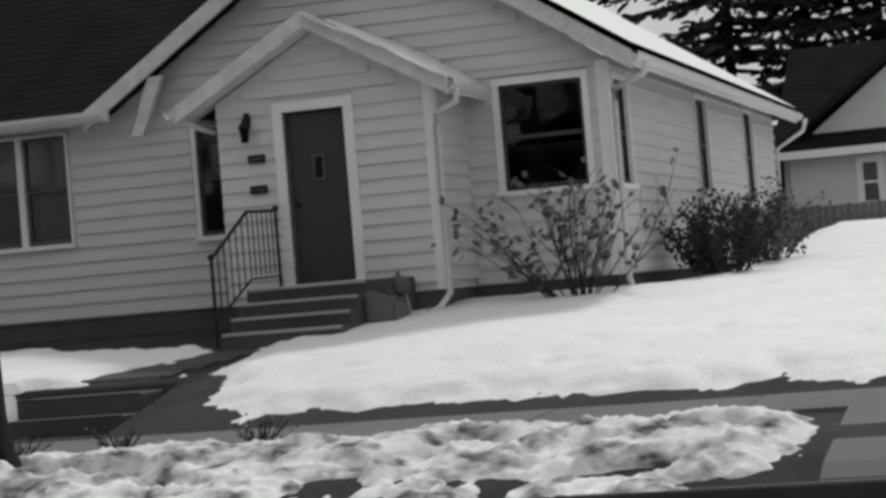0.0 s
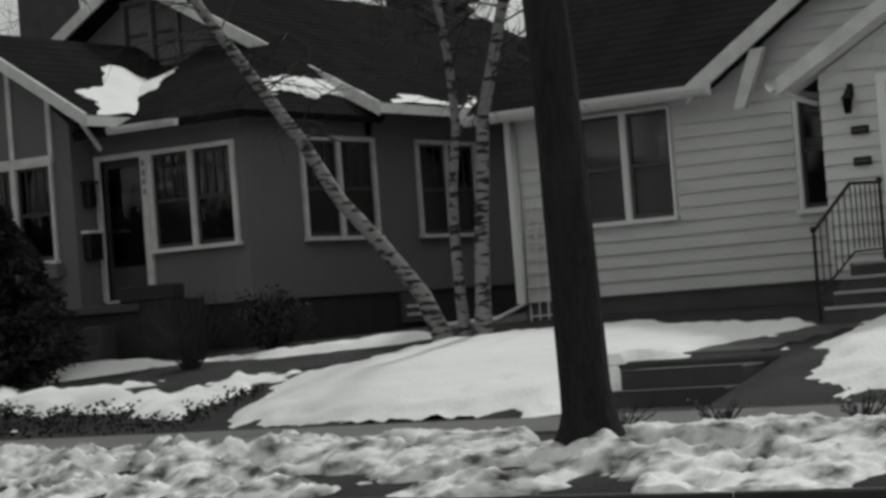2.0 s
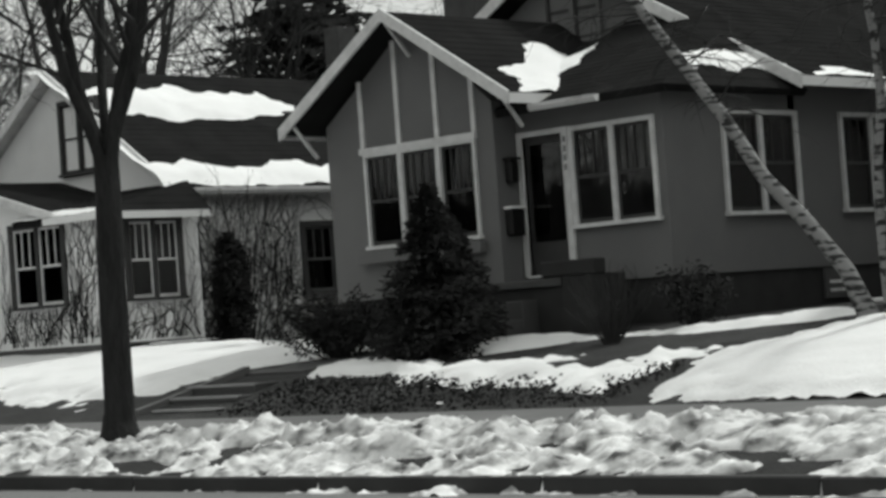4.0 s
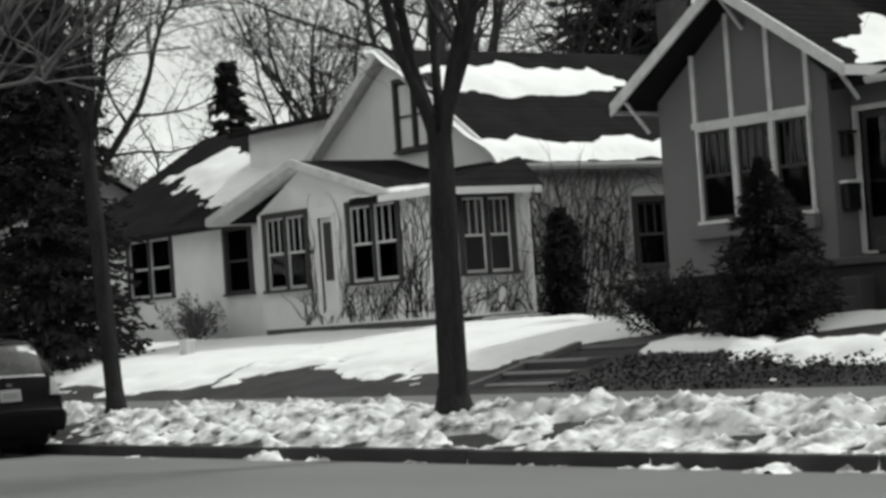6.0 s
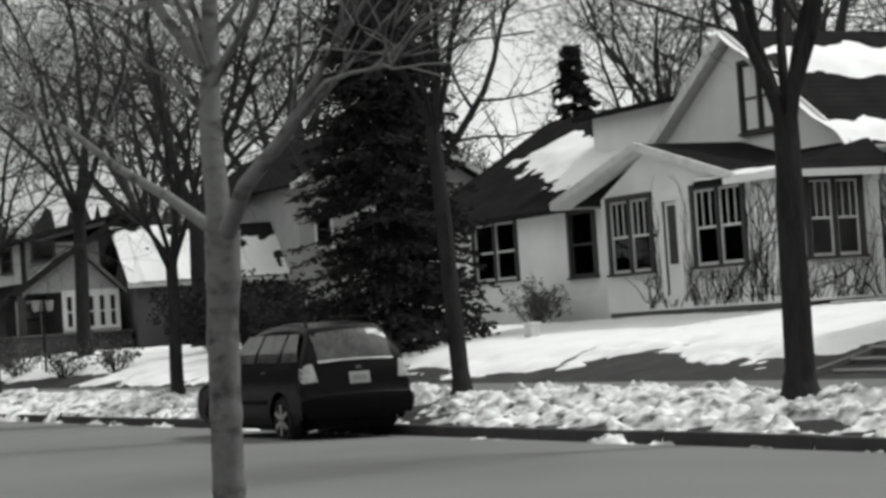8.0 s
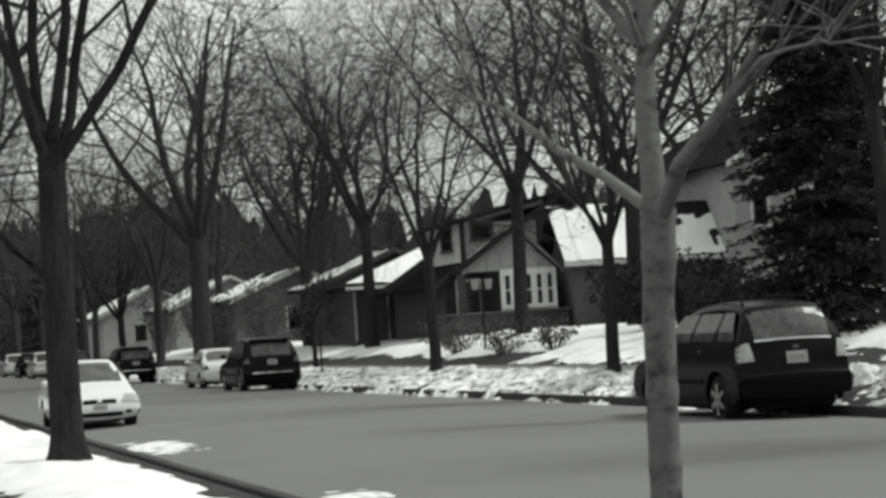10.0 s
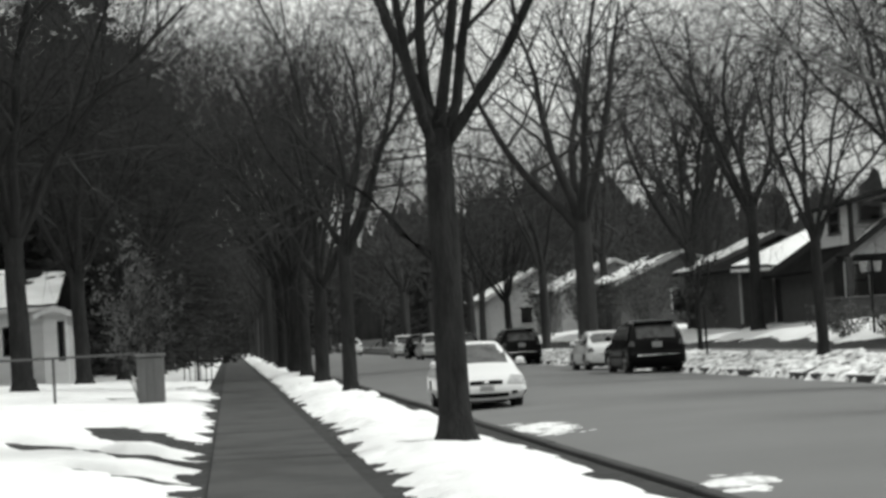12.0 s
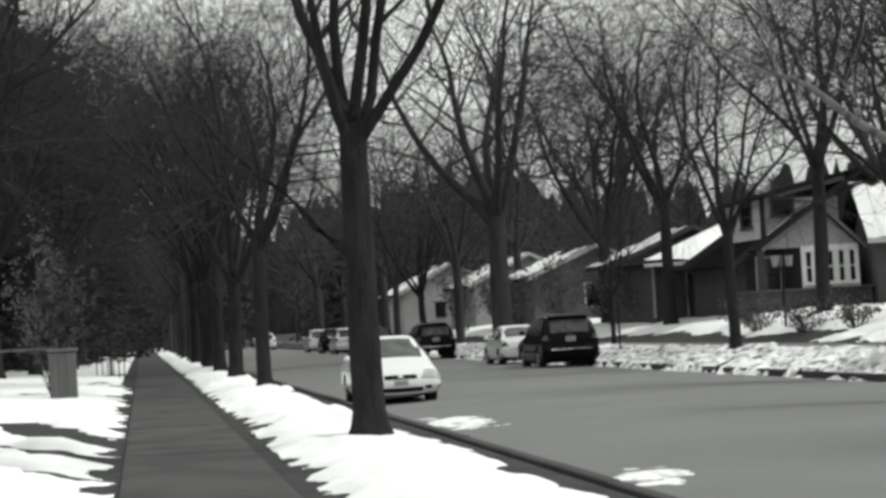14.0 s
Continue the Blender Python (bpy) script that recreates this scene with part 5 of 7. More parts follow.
def conifer(name, label, at, height, radius, seed, whorls=26, per=11, skirt=0.1, droop=0.25, needle=24, power=1.0, trunk_r=0.16, blade=0.16, material="needle"):
    """An evergreen: whorls of drooping boughs, each with many small sprays."""
    rng = random.Random(seed)
    t = thing(name, label, "tree" if height > 4 else "shrub", Matrix.Translation(at))
    s = Sticks()
    s.bar([Vector((0, 0, -0.1)), Vector((0, 0, height * 0.5)), Vector((0, 0, height))], [trunk_r, trunk_r * 0.6, 0.01], 8)
    v, f = [], []
    for w in range(whorls):
        fz = skirt + (1 - skirt) * w / whorls
        rr = radius * (1 - ((fz - skirt) / (1 - skirt)) ** power) + 0.06 * height / 8
        for k in range(per):
            a = rng.uniform(0, 6.283)
            L = rr * rng.uniform(0.55, 1.12)
            z = fz * height + rng.uniform(-0.5, 0.5) * height / whorls
            d = Vector((math.cos(a), math.sin(a), 0))
            side = Vector((-d.y, d.x, 0))
            s.bar([Vector((0, 0, z)), d * L * 0.6 + Vector((0, 0, z - droop * L * 0.35)), d * L + Vector((0, 0, z - droop * L * 0.6))], [0.02 * radius, 0.012 * radius, 0.004], 3)
            for j in range(needle):
                u = rng.uniform(0.2, 1.02)
                p = d * (L * u) + side * rng.uniform(-0.26, 0.26) * L * (1.15 - u * 0.7) + Vector((0, 0, z - droop * L * 0.6 * u + rng.uniform(-0.10, 0.05)))
                out = (d * rng.uniform(0.4, 1.0) + side * rng.uniform(-0.9, 0.9) + Vector((0, 0, rng.uniform(-0.7, 0.25)))).normalized() * blade * rng.uniform(0.6, 1.4)
                wd_ = out.orthogonal().normalized() * blade * rng.uniform(0.12, 0.25)
                i = len(v)
                v.extend((p - wd_, p + wd_, p + out * 0.7 + wd_ * 1.2 + Vector((0, 0, 0.01)), p + out, p + out * 0.7 - wd_ * 1.2))
                f.append((i, i + 1, i + 2, i + 3, i + 4))
    pydata("trunk", s.v, s.f, "bark", t)
    pydata("foliage", v, f, material, t)
    return t


conifer("spruce", "tall dark spruce on the lawn with drooping boughs", foot(-42.0, 20.6), 12.5, 2.35, 2, 52, 14, 0.03, 0.36, 64, 1.2, 0.2, 0.14)
conifer("evergreen_shrub", "dense dark conical evergreen before the sunroom", foot(-21.2, 21.5), 2.45, 1.15, 6, 30, 15, 0.0, 0.15, 44, 1.3, 0.05, 0.08)
conifer("spruce", "distant small spruce behind the roofs", foot(-68.8, 42), 10.0, 2.7, 9, 26, 11, 0.1, 0.3, 20, 1.0, 0.2, 0.26)
conifer("pine", "broad dark evergreen crown behind the roofs", foot(-55, 50), 12.5, 4.4, 19, 22, 14, 0.25, 0.15, 30, 3.0, 0.25, 0.36)
for x, y, h, r, sd in ((1.5, 54, 13, 3.6, 51), (7.5, 57, 15, 4.2, 52), (-5.5, 60, 17, 4.6, 53), (-9.5, 59, 17, 4.4, 54)):
    conifer("pine", "dark evergreen behind the pale garage", foot(x, y), h, r, sd, 24, 13, 0.05, 0.2, 24, 2.2, 0.2, 0.36)
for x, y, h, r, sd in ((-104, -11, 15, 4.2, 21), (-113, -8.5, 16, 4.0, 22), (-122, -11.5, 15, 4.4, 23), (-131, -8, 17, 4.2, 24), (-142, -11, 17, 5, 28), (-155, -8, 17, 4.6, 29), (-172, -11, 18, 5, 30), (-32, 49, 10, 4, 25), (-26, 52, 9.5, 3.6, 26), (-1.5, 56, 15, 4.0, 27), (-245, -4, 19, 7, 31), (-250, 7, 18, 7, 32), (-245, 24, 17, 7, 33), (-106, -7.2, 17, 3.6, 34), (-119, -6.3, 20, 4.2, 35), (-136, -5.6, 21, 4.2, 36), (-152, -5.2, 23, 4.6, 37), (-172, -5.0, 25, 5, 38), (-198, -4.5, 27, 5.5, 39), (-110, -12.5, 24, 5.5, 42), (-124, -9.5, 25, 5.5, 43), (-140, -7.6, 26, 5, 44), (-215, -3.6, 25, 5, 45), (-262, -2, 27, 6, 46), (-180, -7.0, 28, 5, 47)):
    conifer("spruce", "dark evergreen mass behind the houses", foot(x, y), h, r, sd, 24, 11, 0.02, 0.25, 16, 1.6, 0.2, 0.45, "hazedneedle")


def bush(name, label, at, rx, ry, h, seed, n=900, material="leaf", leaf=0.07, stems=30):
    rng = random.Random(seed)
    t = thing(name, label, "shrub", Matrix.Translation(at))
    s = Sticks()
    v, f = [], []
    tips = []
    for k in range(stems):
        a, q = rng.uniform(0, 6.283), rng.uniform(0.2, 1.0)
        d = Vector((math.cos(a) * rx * q, math.sin(a) * ry * q, h * rng.uniform(0.7, 1.05) * (1.15 - 0.4 * q)))
        pts, rd, e = wander(rng, Vector((d.x * 0.15, d.y * 0.15, -0.05)), d, d.length, 5, 0.012, 0.004, 0.16, 0.03)
        s.bar(pts, rd, 4)
        for j in range(4):
            b = pts[rng.randrange(2, 6)]
            p2, r2, e = wander(rng, b, d.normalized() + Vector((rng.uniform(-1, 1), rng.uniform(-1, 1), rng.uniform(-0.2, 0.6))), d.length * 0.3, 3, 0.006, 0.002, 0.2)
            s.bar(p2, r2, 3)
            tips += p2[1:]
        tips += pts[2:]
    for k in range(n):
        p = rng.choice(tips) + Vector((rng.uniform(-1, 1), rng.uniform(-1, 1), rng.uniform(-1, 1))) * 0.09
        o = Vector((rng.uniform(-1, 1), rng.uniform(-1, 1), rng.uniform(-1, 0.6))).normalized() * leaf * rng.uniform(0.6, 1.4)
        w = o.orthogonal().normalized() * leaf * 0.35
        i = len(v)
        v.extend((p, p + o * 0.5 + w, p + o, p + o * 0.5 - w))
        f.append((i, i + 1, i + 2, i + 3))
    pydata("stem_tangle", s.v, s.f, "twig", t)
    if n:
        pydata("foliage", v, f, material, t)


bush("shrub", "sparse shrub with curled brown leaves before the picture window", foot(-5.8, 24.0), 1.4, 0.5, 1.35, 41, 230, "leaf", 0.13, 30)
bush("shrub", "dense dark shrub beside the cottage wall", foot(-4.75, 27.8), 0.7, 1.0, 0.92, 42, 2000, "needle", 0.08, 44)
bush("shrub", "dark shrub beside the cottage wall", foot(-4.6, 30.8), 0.7, 1.1, 1.0, 43, 1500, "leaf", 0.08, 44)
bush("shrub", "bare upright shrub of many thin stems", foot(-18.5, 22.0), 0.55, 0.4, 1.0, 44, 0, stems=46)
bush("shrub", "low dark evergreen shrub", foot(-23.7, 21.9), 0.95, 0.6, 0.8, 45, 7500, "needle", 0.055, 60)
bush("shrub", "low dark evergreen shrub beside the foundation", foot(-18.2, 23.4), 0.5, 0.4, 0.7, 46, 2600, "needle", 0.055, 36)
conifer("evergreen_column", "dark narrow evergreen column with a ragged top", foot(-31.5, 26.4), 2.15, 0.36, 47, 30, 12, 0.0, 0.5, 18, 7.0, 0.05, 0.11)
bush("shrub", "tall bare fan-shaped shrub against the stucco", foot(-31.8, 27.0), 1.5, 0.3, 2.9, 48, 0, stems=26)
bush("shrub", "brown winter shrub beneath the wing's window", foot(-46, 26.6), 1.2, 0.5, 1.0, 49, 1200, "leaf", 0.08, 40)
bush("shrub", "dark hedge shrub behind the parked car", foot(-52, 22), 2.2, 1.4, 1.5, 50, 5000, "needle", 0.14, 60)
bush("shrub", "dark clipped hedge shrub on the lawn", foot(-57, 22.5), 2.4, 1.4, 1.7, 51, 5000, "needle", 0.14, 60)
for k, (x, y) in enumerate(((-9.2, 16.8), (-8.2, 16.75), (-6.9, 16.7))):
    bush("weed_tuft", "dry dark weed stalks poking through the snow", foot(x, y, 0.05), 0.3, 0.1, 0.2, 60 + k, 30, "leaf", 0.04, 14)
for x, y, h, sd in ((-113, 22.2, 3.4, 55), (-118, 20.8, 3.0, 56), (-126, 21.0, 3.8, 57), (-137, 20.5, 4.2, 58), (-92, 21.8, 2.2, 59), (-97, 21.6, 2.6, 60)):
    bush("shrub", "tall tangled bare shrub before the far houses", foot(x, y), 2.2, 1.6, h, sd, 500, "leaf", 0.2, 70)
for k, (x, y) in enumerate(((-67, 19.6), (-62, 19.5), (-72, 20.5), (-58, 19.8))):
    bush("shrub", "brown dry garden shrub beside the pavement", foot(x, y), 1.4, 0.7, 0.9, 70 + k, 400, "leaf", 0.10, 36)


# bare vines over the stucco
def vines():
    rng = random.Random(90)
    s = Sticks()

    def strand(p, d, n, put_, bound):
        pts = [p]
        for i in range(n):
            d = (d + Vector((rng.uniform(-0.55, 0.55), rng.uniform(-0.35, 0.4)))).normalized()
            p = p + d * rng.uniform(0.09, 0.17)
            if not bound(p):
                break
            pts.append(p)
        if len(pts) > 2:
            r = rng.uniform(0.006, 0.014)
            s.bar([put_(q) for q in pts], [r * (1 - 0.6 * i / len(pts)) for i in range(len(pts))], 3)
    wins = ((va[0], va[1], va[2], va[3]), (vb[0], vb[1], vb[2], vb[3]), (vd[0], vd[1], vd[2], vd[3]))

    def free(p, ws, u0, u1, z0, z1):
        return u0 < p.x < u1 and z0 < p.y < z1 and not any(a - 0.1 < p.x < b + 0.1 and c - 0.05 < p.y < d + 0.1 for a, b, c, d in ws)
    for k in range(230):
        strand(Vector((rng.uniform(-38.6, -33.8), rng.choice((1.5, 1.6, 2.0, 3.0)))), Vector((rng.uniform(-0.8, 0.8), 1)), 26, lambda q: Vector((q.x, VY - 0.015, q.y)), lambda q: free(q, wins, -40, VX, 1.3, 4.3))
    for k in range(70):
        strand(Vector((rng.uniform(0.1, 2.4), 1.5)), Vector((rng.uniform(-0.8, 0.8), 1)), 26, lambda q: Vector((VX + 0.015, VY + q.x, q.y)), lambda q: free(q, (vc,), 0, 2.5, 1.3, 3.9))
    for k in range(330):
        strand(Vector((rng.uniform(0.1, 6.0), rng.choice((1.3, 1.4, 2.2)))), Vector((rng.uniform(-0.9, 0.9), 1)), 34, lambda q: Vector((EX + 0.015, 27.5 + q.x, q.y)), lambda q: free(q, (vw,), 0.05, 6.5, 1.2, 4.4))
    return tagged(pydata("vines", s.v, s.f, "twig"), "tangle of bare vine stems clinging to white stucco", "vine", kind="stuff")


vines()


def ivy():
    """Dark ground cover on the bank beside the garden steps."""
    rng = random.Random(5)
    v, f = [], []
    for k in range(3000):
        x, y = rng.uniform(-22.4, -15.5), rng.uniform(18.35, 19.9)
        if yard(x, y) > 0.0:
            continue
        p = Vector((x, y, gz(x, y) + rng.uniform(0.01, 0.10)))
        o = Vector((rng.uniform(-1, 1), rng.uniform(-1, 1), rng.uniform(-0.3, 0.7))).normalized() * rng.uniform(0.03, 0.07)
        w = o.orthogonal().normalized() * 0.025
        i = len(v)
        v.extend((p, p + o * 0.5 + w, p + o, p + o * 0.5 - w))
        f.append((i, i + 1, i + 2, i + 3))
    return tagged(pydata("ivy", v, f, "needle"), "dark leafy ground cover on the bank above the pavement", "ground cover", kind="stuff")


ivy()


# ---- parked cars ----
def soften(pts, times=2):
    """Cuts the corners of an open outline."""
    for k in range(times):
        out = [pts[0]]
        for (x0, z0), (x1, z1) in zip(pts, pts[1:]):
            out += [(x0 + (x1 - x0) * f, z0 + (z1 - z0) * f) for f in (0.22, 0.78)]
        pts = out + [pts[-1]]
    return pts


def car(label, at, turn, shape, paint, tail="redlamp", rails=False, size=(1, 1, 1)):
    """A parked car; x runs from its tail to its nose. shape: outline over the top, flank widths by height, belt, wheels, side windows."""
    L, hw, belt = shape["L"], shape["W"] / 2, shape["belt"]
    xr, xf, wr = shape["wheels"]
    ar = wr + 0.06
    t = thing("car", label, "car", Matrix.Translation(at) @ Matrix.Rotation(turn, 4, "Z") @ Matrix.Diagonal((*size, 1)))
    out = soften(shape["outline"])
    nrm = []
    for i in range(len(out)):
        (x0, z0), (x1, z1) = out[max(i - 1, 0)], out[min(i + 1, len(out) - 1)]
        d = math.hypot(x1 - x0, z1 - z0) or 1
        nrm.append((-(z1 - z0) / d, (x1 - x0) / d))
    top = max(range(len(out)), key=lambda i: out[i][1])
    widths = [(z, hw + w) for z, w in shape["flank"]]

    def wide(z):
        for (z0, w0), (z1, w1) in zip(widths, widths[1:]):
            if z <= z1:
                f = max(0.0, (z - z0) / (z1 - z0))
                return w0 + (w1 - w0) * f * f * (3 - 2 * f)
        return widths[-1][1]

    def skin(x, z, nx, nz, y, off=0.0):
        """A place on the shell that runs over the car from tail to nose."""
        w, r = wide(z), 0.15
        q = min(abs(y), w) - (w - r)
        inset = (0.02 + 0.07 * abs(nx)) * (min(abs(y), w - r) / w) ** 2 - off
        if q > 0:
            inset += r * (1 - math.sqrt(max(0.0, 1 - (q / r) ** 2)))
        return Vector((x - nx * inset, max(-w, min(w, y)), z - nz * inset))

    def sheet(rows, thick=0.0):
        bm = bmesh.new()
        g = [[bm.verts.new(p) for p in row] for row in rows]
        for r0, r1 in zip(g, g[1:]):
            for k in range(len(r0) - 1):
                bm.faces.new((r0[k], r0[k + 1], r1[k + 1], r1[k]))
        bmesh.ops.recalc_face_normals(bm, faces=bm.faces[:])
        if thick:
            bmesh.ops.solidify(bm, geom=bm.faces[:], thickness=thick)
        return bm

    across_ = [math.sin(math.radians(a)) for a in (90, 72, 54, 36, 18, 0)]
    rows = []
    for (x, z), (nx, nz) in zip(out, nrm):
        w = wide(z)
        ys = [-(w - 0.15) - 0.15 * c for c in across_] + [-(w - 0.15) * 0.5, 0, (w - 0.15) * 0.5] + [(w - 0.15) + 0.15 * c for c in across_[::-1]]
        rows.append([skin(x, z, nx, nz, y) for y in ys])
    shell = part("body", sheet(rows), paint, t, smooth=True)
    rim_ = [(r[0].x, r[0].z) for r in rows]
    it_ = max(range(len(rim_)), key=lambda i: rim_[i][1])

    def crest(x):
        best = []
        for seq in (rim_[:it_ + 1], rim_[it_:][::-1]):
            zz, px, pz, hit_ = 0.3, None, None, 0.3
            for (qx, qz) in seq:
                inside_ = qx <= x if seq[0][0] < L / 2 else qx >= x
                if inside_:
                    hit_ = max(hit_, qz)
                elif px is not None and px != qx and (px <= x) == (seq[0][0] < L / 2):
                    hit_ = max(hit_, pz + (qz - pz) * (x - px) / (qx - px))
                px, pz = qx, qz
            best.append(hit_)
        return min(best)
    xs = sorted({min(p[0] for p in rim_) + (max(p[0] for p in rim_) - min(p[0] for p in rim_)) * k / 54 for k in range(55)} | {c + ar * math.cos(math.pi * k / 14) for c in (xr, xf) for k in range(15)})
    for s in (-1, 1):
        grid = []
        for x in xs:
            lo = 0.25 if 0.35 < x < L - 0.35 else 0.33
            for c in (xr, xf):
                if abs(x - c) < ar:
                    lo = max(lo, wr + math.sqrt(ar * ar - (x - c) ** 2))
            hi = max(lo + 0.01, crest(x))
            grid.append([Vector((x, s * wide(lo + (hi - lo) * k / 12), lo + (hi - lo) * k / 12)) for k in range(13)])
        part("flank", sheet(grid), paint, shell, smooth=True)
        for a, b, c, d in shape["panes"]:
            z0, z1 = belt + 0.02, shape["glass_top"]
            part("side_window", sheet([[Vector((p + (q - p) * j / 3, s * (wide(z0 + (z1 - z0) * j / 3) + 0.007), z0 + (z1 - z0) * j / 3)) for j in range(4)] for p, q in [(a + (b - a) * k / 4, d + (c - d) * k / 4) for k in range(5)]], 0.008), "carscreen", shell)
        part("side_moulding", boxes((xr + ar + 0.08, xf - ar - 0.08, s * (hw + 0.006) - 0.012, s * (hw + 0.006) + 0.012, 0.54, 0.60), bevel=0.008), "plastic" if paint == "black" else paint, t)
        for x in (xr + ar + 0.1, xr + ar + 1.1):
            part("door_handle", boxes((x, x + 0.18, s * (wide(belt - 0.13) + 0.01) - 0.015, s * (wide(belt - 0.13) + 0.01) + 0.015, belt - 0.15, belt - 0.11), bevel=0.01), paint, t)
        mx_ = shape["mirror"]
        part("wing_mirror", boxes((mx_ - 0.10, mx_ + 0.03, s * (wide(belt) + 0.12) - 0.11, s * (wide(belt) + 0.12) + 0.08, belt + 0.0, belt + 0.15), bevel=0.045), paint, t)
        for x in (xr, xf):
            def ring(nm, r, y0, y1, bev, material, parent):
                bm = bmesh.new()
                bmesh.ops.create_cone(bm, segments=28, radius1=r, radius2=r, depth=abs(y1 - y0), cap_ends=True, matrix=Matrix.Translation((x, s * (y0 + y1) / 2, wr - 0.01)) @ Matrix.Rotation(math.pi / 2, 4, "X"))
                bmesh.ops.bevel(bm, geom=[e for e in bm.edges if e.calc_face_angle(0) > 1], offset=bev, segments=2, affect="EDGES")
                return part(nm, bm, material, parent)
            wheel = ring("wheel", wr, hw - 0.24, hw - 0.03, 0.03, "rubber", t)
            ring("rim", wr * 0.66, hw - 0.08, hw - 0.022, 0.008, "plastic" if paint == "black" else "foundation", wheel)
            for k in range(6):
                bm = bmesh.new()
                box(bm, -0.028, 0.028, -0.012, 0.012, 0.02, wr * 0.65, Matrix.Translation((x, s * (hw - 0.016), wr - 0.01)) @ Matrix.Rotation(6.283 * k / 6, 4, "Y"))
                part("spoke", bm, "alloy", wheel)
    part("underbody", boxes((0.18, L - 0.2, -hw + 0.27, hw - 0.27, 0.19, 0.62), (xr + ar + 0.05, xf - ar - 0.05, -hw + 0.06, hw - 0.06, 0.19, 0.5)), "plastic", t)

    def panel(nm, nose, z0, z1, y0, y1, off, material, parent=None, n=8, thick=0.012, shift=0.0):
        """A piece that follows the shell at tail or nose, between two heights; shift leans it sideways upwards."""
        seq = list(range(top, len(out)))[::-1] if nose else list(range(top + 1))
        rows_ = []
        for k in range(7):
            z = z0 + (z1 - z0) * k / 6
            i, j, f = seq[0], seq[1], 0.0
            for i, j in zip(seq, seq[1:]):
                if out[i][1] <= z <= out[j][1]:
                    f = (z - out[i][1]) / ((out[j][1] - out[i][1]) or 1)
                    break
            x, nx, nz = out[i][0] + (out[j][0] - out[i][0]) * f, nrm[i][0] + (nrm[j][0] - nrm[i][0]) * f, nrm[i][1] + (nrm[j][1] - nrm[i][1]) * f
            rows_.append([skin(x, z, nx, nz, y0 + shift * k / 6 + (y1 - y0) * m / n, off) for m in range(n + 1)])
        return part(nm, sheet(rows_, thick), material, parent or t)
    gt, sc = shape["rear_glass"], shape["screen"]
    panel("rear_window", False, gt[0], gt[1], -gt[2], gt[2], 0.006, "carscreen", shell)
    panel("windscreen", True, sc[0], sc[1], -sc[2], sc[2], 0.006, "carscreen", shell)
    wb = wide(0.55)
    panel("bumper", False, 0.36, 0.63, -wb, wb, 0.045, "plastic" if paint == "black" else paint, n=16, thick=0.03)
    panel("bumper", True, 0.27, 0.52, -wb, wb, 0.02, paint, n=16, thick=0.02)
    z0, z1 = shape["tail"]
    for s in (-1, 1):
        w = wide(z1)
        panel("tail_lamp", False, z0, z1, s * (w - 0.19), s * (w + 0.02), 0.014, tail, n=6, thick=0.02, shift=s * 0.05)
        hz = shape["head"]
        panel("headlamp", True, hz[0], hz[1], s * (wide(hz[0]) - 0.42), s * (wide(hz[0]) + 0.01), 0.012, "lamp", n=8, thick=0.02, shift=s * 0.10)
        panel("fog_lamp", True, 0.33, 0.40, s * 0.52, s * 0.64, 0.032, "plastic", n=3)
    pl = panel("number_plate", False, shape["plate"], shape["plate"] + 0.16, -0.16, 0.16, 0.02, "plate", n=2)
    panel("bars", False, shape["plate"] + 0.045, shape["plate"] + 0.115, -0.11, 0.11, 0.026, "ink", pl, n=2, thick=0.003)
    panel("trim_strip", False, shape["strip"], shape["strip"] + 0.028, -hw + 0.28, hw - 0.28, 0.05 if shape["strip"] < 0.7 else 0.014, "chrome")
    panel("emblem", False, shape["plate"] + 0.2, shape["plate"] + 0.24, -0.04, 0.04, 0.018, "foundation", n=2)
    gz0, gz1 = shape["grille"]
    gr_ = panel("grille", True, gz0, gz1, -0.34, 0.34, 0.012, "plastic")
    panel("emblem", True, (gz0 + gz1) / 2 - 0.02, (gz0 + gz1) / 2 + 0.03, -0.05, 0.05, 0.02, "chrome", gr_, n=2)
    panel("air_intake", True, 0.29, 0.37, -0.45, 0.45, 0.030, "plastic")
    fp = panel("number_plate", True, 0.42, 0.52, -0.15, 0.15, 0.034, "plate", n=2)
    panel("bars", True, 0.45, 0.49, -0.1, 0.1, 0.04, "ink", fp, n=2, thick=0.003)
    if shape["spoiler"]:
        x, z = shape["spoiler"]
        part("spoiler", boxes((x - 0.10, x + 0.22, -hw + 0.28, hw - 0.28, z - 0.05, z), bevel=0.02), paint, shell)
    if rails:
        H = out[top][1]
        for s in (-1, 1):
            bm = bmesh.new()
            yy = s * (wide(H) - 0.10)
            tube(bm, [(0.65, yy, H - 0.05), (0.75, yy, H + 0.03), (2.2, yy, H + 0.03), (2.35, yy, H - 0.05)], 0.022, 6)
            part("roof_rail", bm, "plastic", t)
    return t


